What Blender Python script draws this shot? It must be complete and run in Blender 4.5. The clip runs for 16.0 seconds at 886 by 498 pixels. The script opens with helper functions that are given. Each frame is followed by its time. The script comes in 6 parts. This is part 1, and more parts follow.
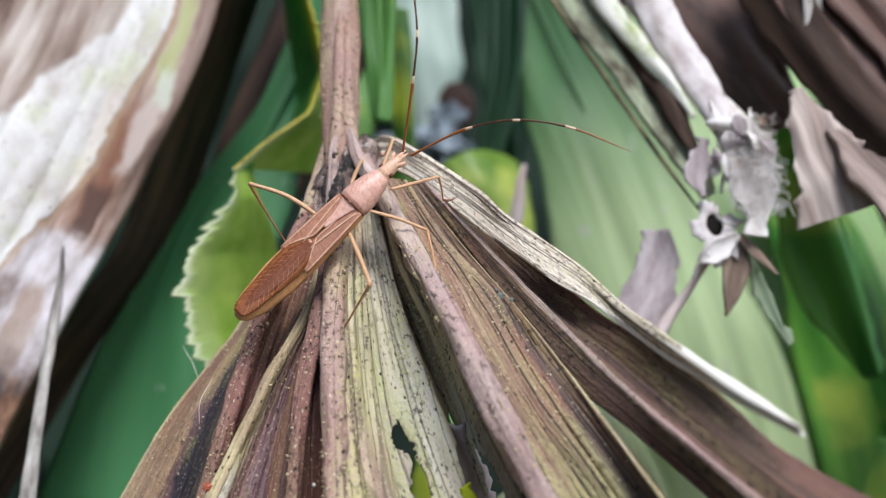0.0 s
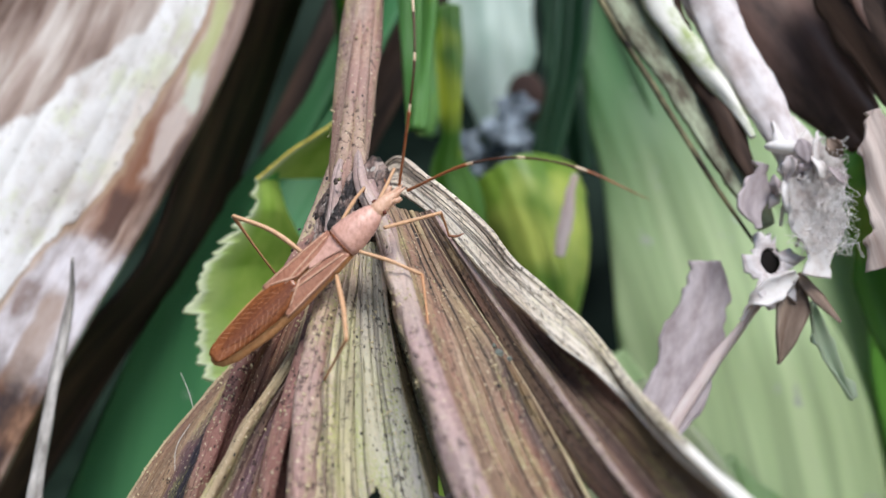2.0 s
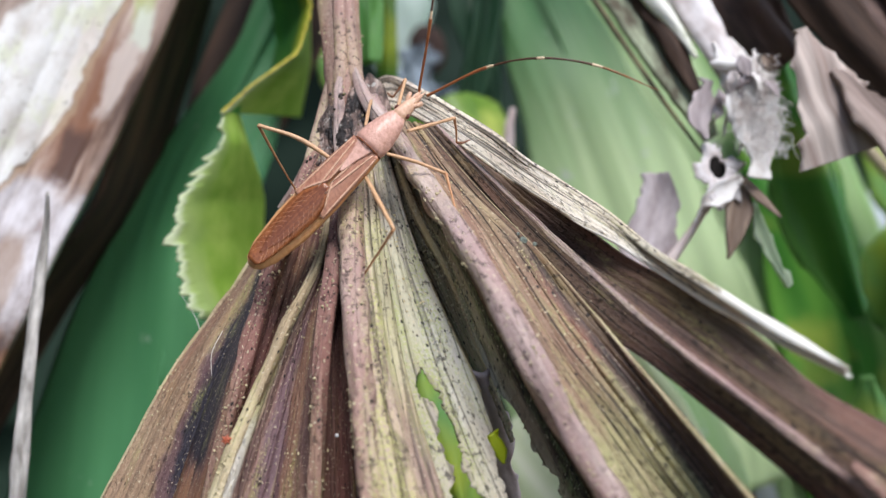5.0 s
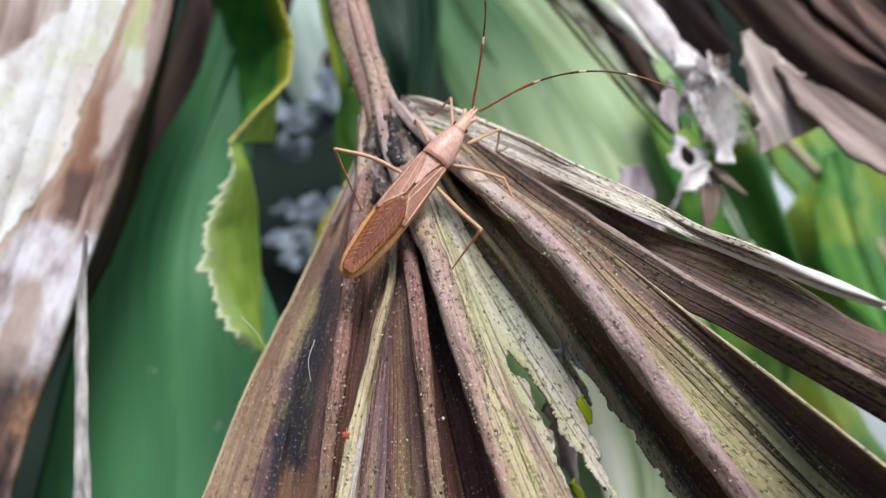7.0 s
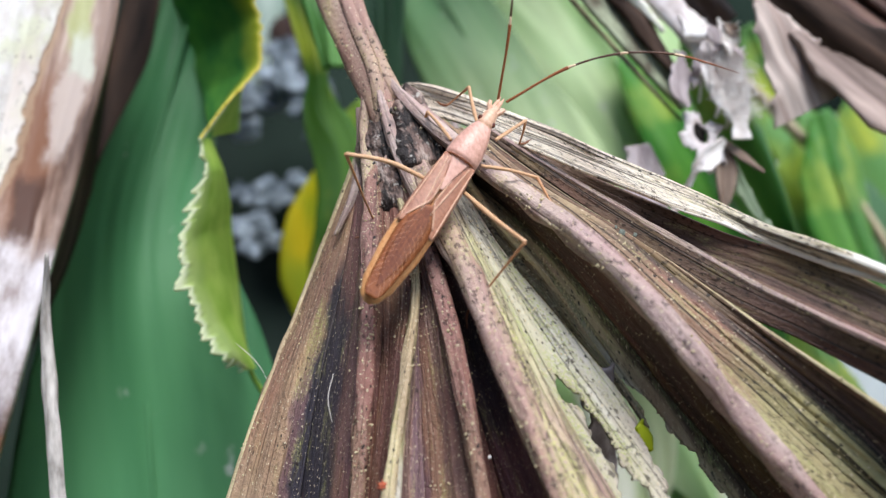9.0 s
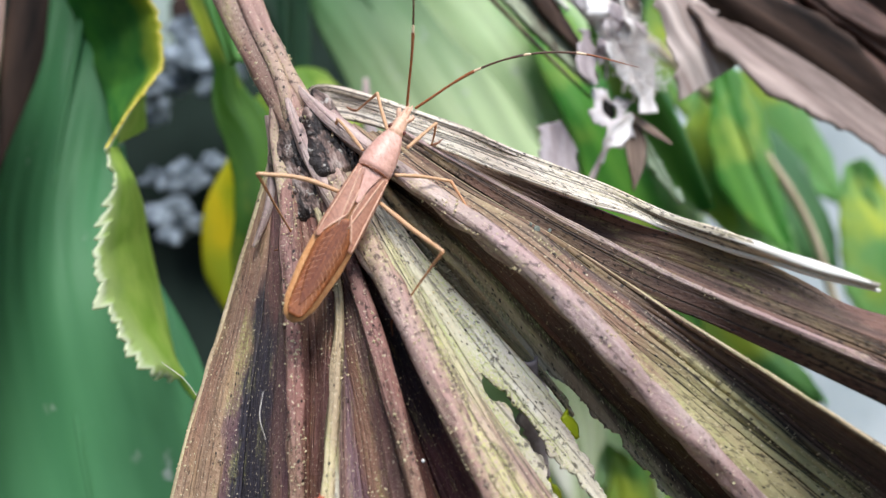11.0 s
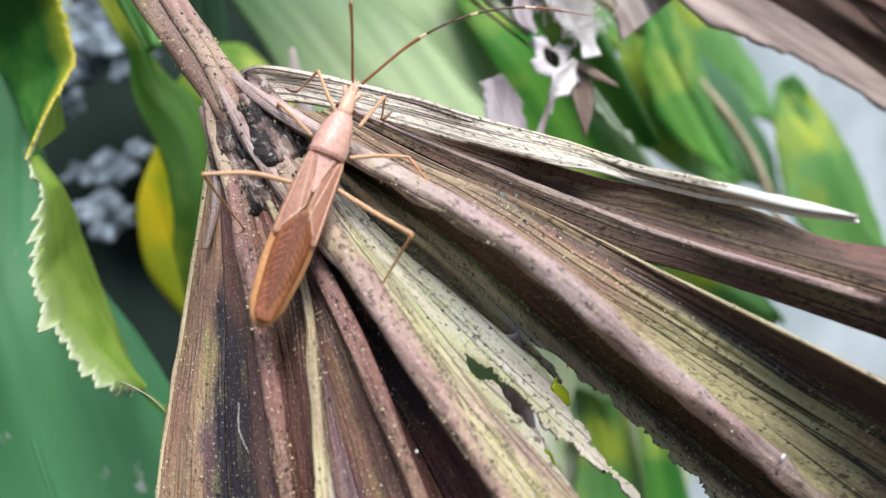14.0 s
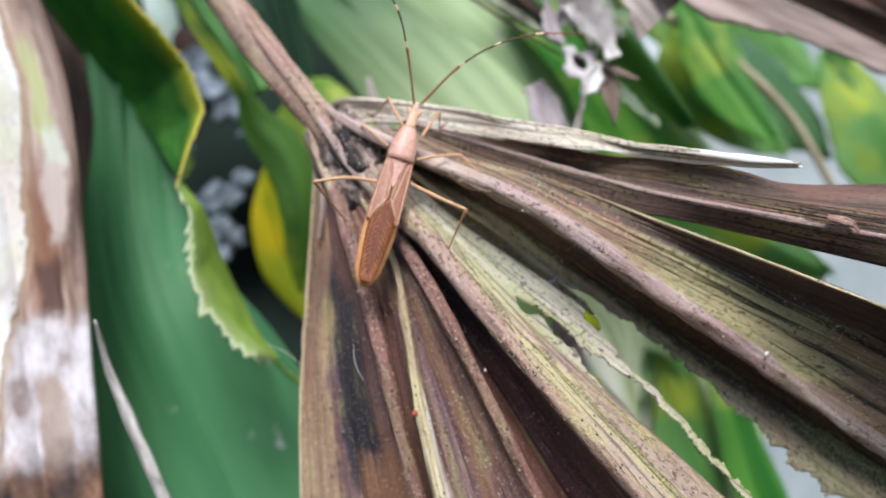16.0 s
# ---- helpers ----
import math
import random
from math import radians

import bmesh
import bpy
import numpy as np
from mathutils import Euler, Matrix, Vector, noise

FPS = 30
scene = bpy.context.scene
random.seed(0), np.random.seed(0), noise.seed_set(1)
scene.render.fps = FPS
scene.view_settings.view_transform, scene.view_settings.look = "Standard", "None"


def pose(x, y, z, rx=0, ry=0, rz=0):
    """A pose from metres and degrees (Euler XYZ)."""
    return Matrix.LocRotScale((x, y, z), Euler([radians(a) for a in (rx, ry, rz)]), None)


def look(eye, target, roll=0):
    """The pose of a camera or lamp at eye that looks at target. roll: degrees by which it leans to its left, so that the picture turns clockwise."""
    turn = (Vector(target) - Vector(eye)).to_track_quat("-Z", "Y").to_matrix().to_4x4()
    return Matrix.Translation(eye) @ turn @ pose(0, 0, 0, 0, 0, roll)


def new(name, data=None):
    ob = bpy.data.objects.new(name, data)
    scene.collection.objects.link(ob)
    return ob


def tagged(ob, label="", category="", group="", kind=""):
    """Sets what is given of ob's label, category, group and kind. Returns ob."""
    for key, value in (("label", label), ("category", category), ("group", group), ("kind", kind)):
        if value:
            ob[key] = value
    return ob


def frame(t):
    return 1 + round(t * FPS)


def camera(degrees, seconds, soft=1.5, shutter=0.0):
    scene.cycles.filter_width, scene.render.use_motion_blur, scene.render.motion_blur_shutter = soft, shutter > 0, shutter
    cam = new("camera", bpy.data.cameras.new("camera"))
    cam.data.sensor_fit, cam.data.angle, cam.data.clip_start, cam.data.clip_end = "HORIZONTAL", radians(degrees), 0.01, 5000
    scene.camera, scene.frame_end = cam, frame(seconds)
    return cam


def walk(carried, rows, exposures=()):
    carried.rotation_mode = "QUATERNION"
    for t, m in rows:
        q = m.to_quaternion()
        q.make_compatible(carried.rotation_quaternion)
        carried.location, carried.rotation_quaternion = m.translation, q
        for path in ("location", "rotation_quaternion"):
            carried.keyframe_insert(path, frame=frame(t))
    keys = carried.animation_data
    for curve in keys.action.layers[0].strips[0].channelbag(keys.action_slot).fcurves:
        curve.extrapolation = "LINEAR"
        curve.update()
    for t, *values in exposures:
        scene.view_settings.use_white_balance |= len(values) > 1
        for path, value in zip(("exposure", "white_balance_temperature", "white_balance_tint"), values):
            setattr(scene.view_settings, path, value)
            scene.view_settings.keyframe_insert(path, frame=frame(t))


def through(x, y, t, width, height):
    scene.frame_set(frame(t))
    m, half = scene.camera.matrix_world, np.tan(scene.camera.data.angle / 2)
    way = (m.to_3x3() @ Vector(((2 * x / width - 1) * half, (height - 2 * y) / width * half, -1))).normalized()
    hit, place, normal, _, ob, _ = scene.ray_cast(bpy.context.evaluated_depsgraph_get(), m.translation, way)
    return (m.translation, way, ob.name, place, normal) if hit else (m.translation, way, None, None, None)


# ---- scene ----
FOV = 56.46
U = 0.01        # the plan below is in centimetres
EYE = 1.2       # height of the first eye over the ground, metres
PATH = [
    (0.0, 0.000, 0.000, -0.000, 90.00, -0.00, 0.00),
    (0.5, 0.180, 0.030, 0.029, 90.02, -0.47, 2.19),
    (1.0, 0.442, 0.265, 0.176, 90.13, -1.07, 3.38),
    (1.5, 0.512, 0.558, 0.512, 89.65, -1.29, 5.63),
    (2.0, 0.500, 0.562, 0.404, 88.37, -1.92, 5.96),
    (2.5, 0.554, 0.492, 0.353, 87.17, -2.48, 7.20),
    (3.0, 0.667, 0.284, 0.189, 85.86, -2.42, 6.99),
    (3.5, 0.352, 0.183, 0.096, 86.16, -2.21, 4.85),
    (4.0, -0.028, 0.227, -0.048, 85.43, -2.02, 1.97),
    (4.2, -0.084, 0.143, -0.019, 86.05, -1.43, 0.99),
    (6.3, -1.189, 0.198, -0.018, 86.37, 3.12, -9.32),
    (6.5, -1.328, 0.040, 0.058, 86.81, 3.84, -10.08),
    (7.0, -1.702, -0.300, -0.005, 86.75, 5.50, -11.79),
    (7.5, -1.822, -0.302, 0.200, 86.30, 7.06, -14.22),
    (8.0, -1.804, 0.392, 0.232, 85.44, 7.96, -15.70),
    (8.5, -1.858, 0.721, 0.362, 85.42, 8.02, -15.83),
    (9.0, -2.039, 0.522, 0.312, 83.77, 8.01, -16.09),
    (9.5, -1.963, 0.230, 0.296, 82.89, 7.68, -17.88),
    (9.7, -1.962, 0.251, 0.353, 82.63, 7.65, -18.58),
    (11.8, -1.878, 1.081, 0.645, 78.46, 14.34, -21.34),
    (12.0, -1.843, 1.331, 0.597, 78.87, 14.70, -20.63),
    (12.5, -1.873, 1.236, 0.798, 79.40, 14.72, -20.96),
    (13.0, -2.144, 1.110, 0.824, 78.81, 13.92, -23.52),
    (13.5, -2.278, 1.066, 0.991, 77.41, 14.76, -25.90),
    (14.0, -1.960, 0.779, 0.765, 74.93, 17.15, -27.50),
    (14.5, -2.218, 0.307, 1.003, 75.13, 19.52, -26.67),
    (15.0, -2.370, -0.315, 1.072, 75.71, 21.83, -25.39),
    (15.5, -2.411, -1.014, 0.960, 76.62, 23.36, -22.87),
    (16.0, -2.420, -0.835, 0.836, 77.14, 23.77, -22.35),
]

cam = camera(FOV, 16.0, soft=1.3)
# a phone's lens at arm's reach: only the near leaf is sharp
cam.data.dof.use_dof = True
cam.data.dof.focus_distance = 5.3 * U
cam.data.dof.aperture_fstop = 32.0
walk(cam, [(t, pose(x * U, y * U, EYE + z * U, rx, ry, rz)) for t, x, y, z, rx, ry, rz in PATH], exposures=[(0.0, 0.96), (3.5, 0.88), (6.3, 1.13), (7.2, 1.0), (8.5, 1.15), (9.5, 1.19), (13.0, 1.31), (15.4, 1.25), (16.0, 1.15)])

# ---- daylight: thin overcast, brighter from above and from the right ----
world = bpy.data.worlds.new("overcast_sky")
scene.world = world
world.use_nodes = True
wn, wl = world.node_tree.nodes, world.node_tree.links
sky = wn.new("ShaderNodeTexSky")
sky.sky_type = "NISHITA"
sky.sun_disc = False
sky.sun_elevation, sky.sun_rotation = radians(49), radians(124)
sky.air_density, sky.dust_density = 1.0, 1.5
wn["Background"].inputs[1].default_value = 0.1
wl.new(sky.outputs[0], wn["Background"].inputs[0])
sun_data = bpy.data.lights.new("sun", "SUN")
sun_data.energy, sun_data.angle, sun_data.color = 1.6, radians(24), (1.0, 0.97, 0.955)
sun = new("sun", sun_data)
sun.matrix_world = look((0.08, -0.55, EYE + 0.85), (0, 0, EYE))

# ---- building tools: the plan is in centimetres ----


def W(p):
    return Vector((p[0] * U, p[1] * U, EYE + p[2] * U))


def thing(name, base, label, category, group="", kind=""):
    ob = new(name)
    ob.location = W(base)
    ob.empty_display_size = 0.005
    ob["base"] = [float(c) for c in base]
    return tagged(ob, label, category, group, kind)


def mesh_of(name, verts, faces, uvs=None, base=(0, 0, 0), smooth=True):
    v = (np.asarray(verts, float).reshape(-1, 3) - np.asarray(base, float)) * U
    me = bpy.data.meshes.new(name)
    me.from_pydata(v.tolist(), [], [tuple(int(i) for i in f) for f in faces])
    if uvs is not None:
        uv = np.asarray(uvs, float)
        layer = me.uv_layers.new(name="UVMap")
        index = np.empty(len(me.loops), int)
        me.loops.foreach_get("vertex_index", index)
        layer.data.foreach_set("uv", uv[index, :2].ravel())
        if uv.shape[1] == 4:
            across = me.uv_layers.new(name="Across")
            across.data.foreach_set("uv", uv[index, 2:].ravel())
    if smooth:
        me.polygons.foreach_set("use_smooth", [True] * len(me.polygons))
    me.validate()
    me.update()
    return me


def part(name, shape, material, parent, label="", smooth=True, category=""):
    """Links a shape (verts, faces, uvs) as one mesh under a thing or a part."""
    top = parent
    while top.parent:
        top = top.parent
    base = top["base"]
    ob = new(name, mesh_of(name, *shape, base=base, smooth=smooth))
    ob.data.materials.append(material)
    ob.parent = parent
    return tagged(ob, label)


def solid(name, shape, material, label, category, kind="", group="", smooth=True):
    """A thing that is one mesh."""
    v = np.asarray(shape[0]).reshape(-1, 3)
    base = v.mean(0)
    base[2] = v[:, 2].min()
    ob = new(name, mesh_of(name, *shape, base=base, smooth=smooth))
    ob.location = W(base)
    ob["base"] = [float(c) for c in base]
    ob.data.materials.append(material)
    return tagged(ob, label, category, group, kind)


def vnoise(x, y, seed=0):
    """Smooth value noise on the plane, 0 to 1."""
    x, y = np.broadcast_arrays(np.asarray(x, float), np.asarray(y, float))
    xi, yi = np.floor(x), np.floor(y)
    fx, fy = x - xi, y - yi
    fx, fy = fx * fx * (3 - 2 * fx), fy * fy * (3 - 2 * fy)

    def h(i, j):
        s = np.sin(i * 127.1 + j * 311.7 + seed * 74.7) * 43758.5453
        return s - np.floor(s)

    a, b, c, d = h(xi, yi), h(xi + 1, yi), h(xi, yi + 1), h(xi + 1, yi + 1)
    return (a * (1 - fx) + b * fx) * (1 - fy) + (c * (1 - fx) + d * fx) * fy


def spline(pts, n):
    """n places along a smooth curve through the points, even in length."""
    p = np.asarray(pts, float)
    if len(p) == 2:
        return p[0] + np.linspace(0, 1, n)[:, None] * (p[1] - p[0])
    k = np.r_[0, np.cumsum(np.sqrt(np.linalg.norm(np.diff(p, axis=0), axis=1)))]
    m = np.gradient(p, k, axis=0)
    t = np.linspace(0, k[-1], 40 * len(p))
    i = np.clip(np.searchsorted(k, t, side="right") - 1, 0, len(p) - 2)
    d = (k[i + 1] - k[i])[:, None]
    s = ((t - k[i]) / (k[i + 1] - k[i]))[:, None]
    q = (2 * s**3 - 3 * s**2 + 1) * p[i] + (s**3 - 2 * s**2 + s) * d * m[i] + (3 * s**2 - 2 * s**3) * p[i + 1] + (s**3 - s**2) * d * m[i + 1]
    length = np.r_[0, np.cumsum(np.linalg.norm(np.diff(q, axis=0), axis=1))]
    u = np.linspace(0, length[-1], n)
    return np.stack([np.interp(u, length, q[:, c]) for c in range(3)], 1)


def leaf_thing(name, spine, width, side, mat, label, n=70, m=25, cup=0.15, thick=0.04, wave=0.3, veins=0.04, seed=0, group="", rib=0.05, teeth=None, torn=0.0, lobes=0.0, bites=None):
    """A green leaf: its blade and the raised midrib along its middle."""
    c = spline(spine, n)
    ob = thing(name, c[c[:, 2].argmin()], label, "leaf", group)
    part("blade", blade(spine, width, side, n, m, cup, thick, teeth, veins, wave, seed, bites, torn, lobes), mat, ob)
    near = c + np.array((0.0, -0.5 * rib, 0.0))
    part("midrib", tube(near, (rib, rib, rib * 0.8, rib * 0.4), 0, 8, 0.6, smooth_pts=False), mat, ob)
    return ob


def grid_normals(g):
    a, b = np.gradient(g, axis=0), np.gradient(g, axis=1)
    n = np.cross(a, b)
    return n / (np.linalg.norm(n, axis=2, keepdims=True) + 1e-12)


def shell(g, thick, mask=None, uv=None, open_ends=(False, False)):
    """A sheet of real thickness over a grid of places; mask keeps cells."""
    n, m = g.shape[:2]
    nor = grid_normals(g)
    t = np.broadcast_to(np.asarray(thick, float), (n, m))[..., None]
    verts = np.concatenate([(g + nor * t / 2).reshape(-1, 3), (g - nor * t / 2).reshape(-1, 3)])
    if uv is None:
        u = np.concatenate([np.zeros((n, 1)), np.cumsum(np.linalg.norm(np.diff(g, axis=1), axis=2), axis=1)], 1)
        u = u - u[:, m // 2 : m // 2 + 1]
        v = np.concatenate([np.zeros((1, m)), np.cumsum(np.linalg.norm(np.diff(g, axis=0), axis=2), axis=0)], 0)
        uv = np.stack([u, v], 2)
    uvs = np.concatenate([uv.reshape(-1, uv.shape[2])] * 2)
    keep = np.ones((n - 1, m - 1), bool) if mask is None else mask
    off = n * m
    faces = []
    for i in range(n - 1):
        for j in range(m - 1):
            if not keep[i, j]:
                continue
            a, b, c, d = i * m + j, i * m + j + 1, (i + 1) * m + j + 1, (i + 1) * m + j
            faces.append((a, d, c, b))
            faces.append((off + a, off + b, off + c, off + d))
            if (i == 0 and not open_ends[0]) or (i and not keep[i - 1, j]):
                faces.append((a, b, off + b, off + a))
            if (i == n - 2 and not open_ends[1]) or (i < n - 2 and not keep[i + 1, j]):
                faces.append((c, d, off + d, off + c))
            if j == 0 or not keep[i, j - 1]:
                faces.append((d, a, off + a, off + d))
            if j == m - 2 or not keep[i, j + 1]:
                faces.append((b, c, off + c, off + b))
    return verts, faces, uvs


def tube(pts, radius, n=40, seg=12, flat=1.0, up=(0, -1, 0), rough=0.0, seed=0, smooth_pts=True):
    """A closed tapered tube along a curve. radius: numbers spread along it."""
    c = spline(pts, n) if smooth_pts else np.asarray(pts, float)
    n = len(c)
    r = np.interp(np.linspace(0, 1, n), np.linspace(0, 1, len(radius)), radius)
    d = np.gradient(c, axis=0)
    d /= np.linalg.norm(d, axis=1, keepdims=True) + 1e-12
    s = np.cross(d, np.asarray(up, float))
    s /= np.linalg.norm(s, axis=1, keepdims=True) + 1e-9
    w = np.cross(s, d)
    a = np.linspace(0, 2 * np.pi, seg, endpoint=False)
    length = np.r_[0, np.cumsum(np.linalg.norm(np.diff(c, axis=0), axis=1))]
    k = 1 + rough * (vnoise(np.cos(a)[None] * 3 + 9, length[:, None] * 4 + np.sin(a)[None] * 3, seed) - 0.5)
    ring = c[:, None] + (r[:, None] * k)[..., None] * (np.cos(a)[None, :, None] * s[:, None] + flat * np.sin(a)[None, :, None] * w[:, None])
    verts = np.concatenate([ring.reshape(-1, 3), c[:1], c[-1:]])
    uv = np.stack(np.broadcast_arrays(a[None] * np.mean(r), length[:, None]), 2).reshape(-1, 2)
    uvs = np.concatenate([uv, [[0, 0]], [[0, length[-1]]]])
    faces = []
    for i in range(n - 1):
        for j in range(seg):
            b = (j + 1) % seg
            faces.append((i * seg + j, i * seg + b, (i + 1) * seg + b, (i + 1) * seg + j))
    for j in range(seg):
        b = (j + 1) % seg
        faces.append((n * seg, b, j))
        faces.append((n * seg + 1, (n - 1) * seg + j, (n - 1) * seg + b))
    return verts, faces, uvs


def merge(shapes):
    """Several shapes as one."""
    verts, faces, uvs, at = [], [], [], 0
    for v, f, uv in shapes:
        verts.append(v)
        uvs.append(uv)
        faces += [tuple(at + i for i in q) for q in f]
        at += len(v)
    return np.concatenate(verts), faces, np.concatenate(uvs)


def ball(centre, axes, n=10, m=14):
    """An ellipsoid; axes: three half-axis vectors."""
    ax = np.asarray(axes, float)
    t = np.linspace(0, np.pi, n + 2)[1:-1]
    p = np.linspace(0, 2 * np.pi, m, endpoint=False)
    co = np.stack(np.broadcast_arrays(np.sin(t)[:, None] * np.cos(p), np.sin(t)[:, None] * np.sin(p), np.cos(t)[:, None]), 2)
    verts = np.concatenate([(co @ ax).reshape(-1, 3), [ax[2]], [-ax[2]]]) + np.asarray(centre, float)
    faces = [(i * m + j, (i + 1) * m + j, (i + 1) * m + (j + 1) % m, i * m + (j + 1) % m) for i in range(n - 1) for j in range(m)]
    faces += [(n * m, j, (j + 1) % m) for j in range(m)] + [(n * m + 1, (n - 1) * m + (j + 1) % m, (n - 1) * m + j) for j in range(m)]
    return verts, faces, None


def blade(spine, width, side, n=60, m=15, cup=0.0, thick=0.03, teeth=None, veins=0.0, wave=0.0, seed=0, bites=None, torn=0.0, lobes=0.0):
    """A leaf blade along a spine. width: half-widths spread along it; side: way across, one or several spread along it;
    cup: how far the edges bend towards the viewer; teeth: (depth, per cm) of the left and right margin; veins: relief."""
    c = spline(spine, n)
    t = np.linspace(0, 1, n)
    w = np.interp(t, np.linspace(0, 1, len(width)), width)
    sd = np.atleast_2d(np.asarray(side, float))
    sd = np.stack([np.interp(t, np.linspace(0, 1, len(sd)), sd[:, k]) for k in range(3)], 1)
    d = np.gradient(c, axis=0)
    d /= np.linalg.norm(d, axis=1, keepdims=True)
    sd = sd - (sd * d).sum(1, keepdims=True) * d
    sd /= np.linalg.norm(sd, axis=1, keepdims=True)
    nor = np.cross(sd, d)
    a = np.linspace(-1, 1, m)
    reach = w[:, None] * a[None]
    length = np.r_[0, np.cumsum(np.linalg.norm(np.diff(c, axis=0), axis=1))]
    if teeth:
        for sign, (deep, per, lean) in zip((-1, 1), teeth):
            if deep:
                saw = (length * per + 0.3 * vnoise(length * 3, 0, seed + 5)) % 1.0
                saw = np.where(saw < lean, saw / lean, (1 - saw) / (1 - lean))
                edge = np.clip((a * sign - 0.55) / 0.45, 0, 1) ** 2
                reach = reach + sign * edge[None] * (saw * deep * (0.6 + 0.8 * vnoise(np.floor(length * per), 3, seed)))[:, None] * np.clip(w / max(w) * 2, 0, 1)[:, None]
    if torn or lobes:
        for sign in (-1, 1):
            edge = np.clip((a * sign - 0.4) / 0.6, 0, 1) ** 2
            slow = vnoise(length * 0.9, sign * 3.0, seed + 11) - 0.5
            fast = vnoise(length * 5, sign * 5.0, seed + 12) + 0.5 * vnoise(length * 14, sign * 7.0, seed + 13) - 0.75
            reach = reach + sign * edge[None] * (2 * lobes * slow + torn * fast)[:, None]
    lift = cup * w[:, None] * a[None] ** 2
    lift = lift + veins * (vnoise(reach * 14 + 40, length[:, None] * 0.3, seed) - 0.5) + wave * (vnoise(a[None] * 1.2 + 7, length[:, None] * 0.55, seed + 2) - 0.5)
    g = c[:, None] + reach[..., None] * sd[:, None] + lift[..., None] * nor[:, None]
    uv = np.stack([reach, np.broadcast_to(length[:, None], reach.shape)], 2)
    mask = None
    if bites is not None:
        mask = bites((a[None, :-1] + a[None, 1:]) / 2, (length[:-1, None] + length[1:, None]) / 2)
    return shell(g, thick, mask, uv)

# ---- materials ----
class Nodes:
    def __init__(self, name):
        self.mat = bpy.data.materials.new(name)
        self.mat.use_nodes = True
        self.t = self.mat.node_tree
        self.b = self.t.nodes["Principled BSDF"]

    def link(self, a, b):
        self.t.links.new(a, b)

    def put(self, socket, value):
        if hasattr(value, "links"):
            self.link(value, socket)
        else:
            socket.default_value = value

    def coords(self, scale, uv=True, shift=(0, 0, 0)):
        c = self.t.nodes.new("ShaderNodeTexCoord")
        m = self.t.nodes.new("ShaderNodeMapping")
        m.inputs["Scale"].default_value = scale
        m.inputs["Location"].default_value = shift
        self.link(c.outputs["UV" if uv else "Object"], m.inputs["Vector"])
        return m.outputs[0]

    def noise(self, vec, scale=1.0, detail=4.0, rough=0.55, warp=0.0):
        n = self.t.nodes.new("ShaderNodeTexNoise")
        n.inputs["Scale"].default_value, n.inputs["Detail"].default_value = scale, detail
        n.inputs["Roughness"].default_value, n.inputs["Distortion"].default_value = rough, warp
        self.link(vec, n.inputs["Vector"])
        return n.outputs["Fac"]

    def cells(self, vec, scale=1.0, feature="F1"):
        n = self.t.nodes.new("ShaderNodeTexVoronoi")
        n.feature = feature
        n.inputs["Scale"].default_value = scale
        self.link(vec, n.inputs["Vector"])
        return n

    def ramp(self, fac, stops):
        n = self.t.nodes.new("ShaderNodeValToRGB")
        e = n.color_ramp.elements
        while len(e) < len(stops):
            e.new(0.5)
        for k, (at, col) in enumerate(stops):
            e[k].position = at
            e[k].color = (*col, 1) if isinstance(col, tuple) else (col, col, col, 1)
        self.link(fac, n.inputs[0])
        return n.outputs[0]

    def mix(self, fac, a, b, how="MIX"):
        n = self.t.nodes.new("ShaderNodeMix")
        n.data_type, n.blend_type = "RGBA", how
        self.put(n.inputs[0], fac)
        for s, v in ((n.inputs[6], a), (n.inputs[7], b)):
            self.put(s, (*v, 1) if isinstance(v, tuple) and len(v) == 3 else v)
        return n.outputs[2]

    def math(self, op, a, b=0.0):
        n = self.t.nodes.new("ShaderNodeMath")
        n.operation = op
        self.put(n.inputs[0], a)
        self.put(n.inputs[1], b)
        return n.outputs[0]

    def span(self, x, lo, hi):
        """0 at lo and 1 at hi, smooth between; lo may be above hi."""
        n = self.t.nodes.new("ShaderNodeMapRange")
        n.interpolation_type = "SMOOTHSTEP"
        flip = lo > hi
        a, b = (hi, lo) if flip else (lo, hi)
        n.inputs["From Min"].default_value, n.inputs["From Max"].default_value = a, b
        n.inputs["To Min"].default_value, n.inputs["To Max"].default_value = (1.0, 0.0) if flip else (0.0, 1.0)
        self.link(x, n.inputs["Value"])
        return n.outputs["Result"]

    def bump(self, height, strength=0.5, distance=0.0002, under=None):
        n = self.t.nodes.new("ShaderNodeBump")
        n.inputs["Strength"].default_value, n.inputs["Distance"].default_value = strength, distance
        self.link(height, n.inputs["Height"])
        if under is not None:
            self.link(under, n.inputs["Normal"])
        return n.outputs[0]

    def done(self, color, rough=0.6, normal=None, spec=0.4, through=0.0, through_color=None, metal=0.0):
        b = self.b
        self.put(b.inputs["Base Color"], (*color, 1) if isinstance(color, tuple) else color)
        self.put(b.inputs["Roughness"], rough)
        b.inputs["Specular IOR Level"].default_value = spec
        b.inputs["Metallic"].default_value = metal
        if normal is not None:
            self.link(normal, b.inputs["Normal"])
        if through:
            tr = self.t.nodes.new("ShaderNodeBsdfTranslucent")
            self.put(tr.inputs[0], (*through_color, 1) if isinstance(through_color, tuple) else through_color)
            mx = self.t.nodes.new("ShaderNodeMixShader")
            mx.inputs[0].default_value = through
            self.link(b.outputs[0], mx.inputs[1])
            self.link(tr.outputs[0], mx.inputs[2])
            self.link(mx.outputs[0], self.t.nodes["Material Output"].inputs[0])
        return self.mat


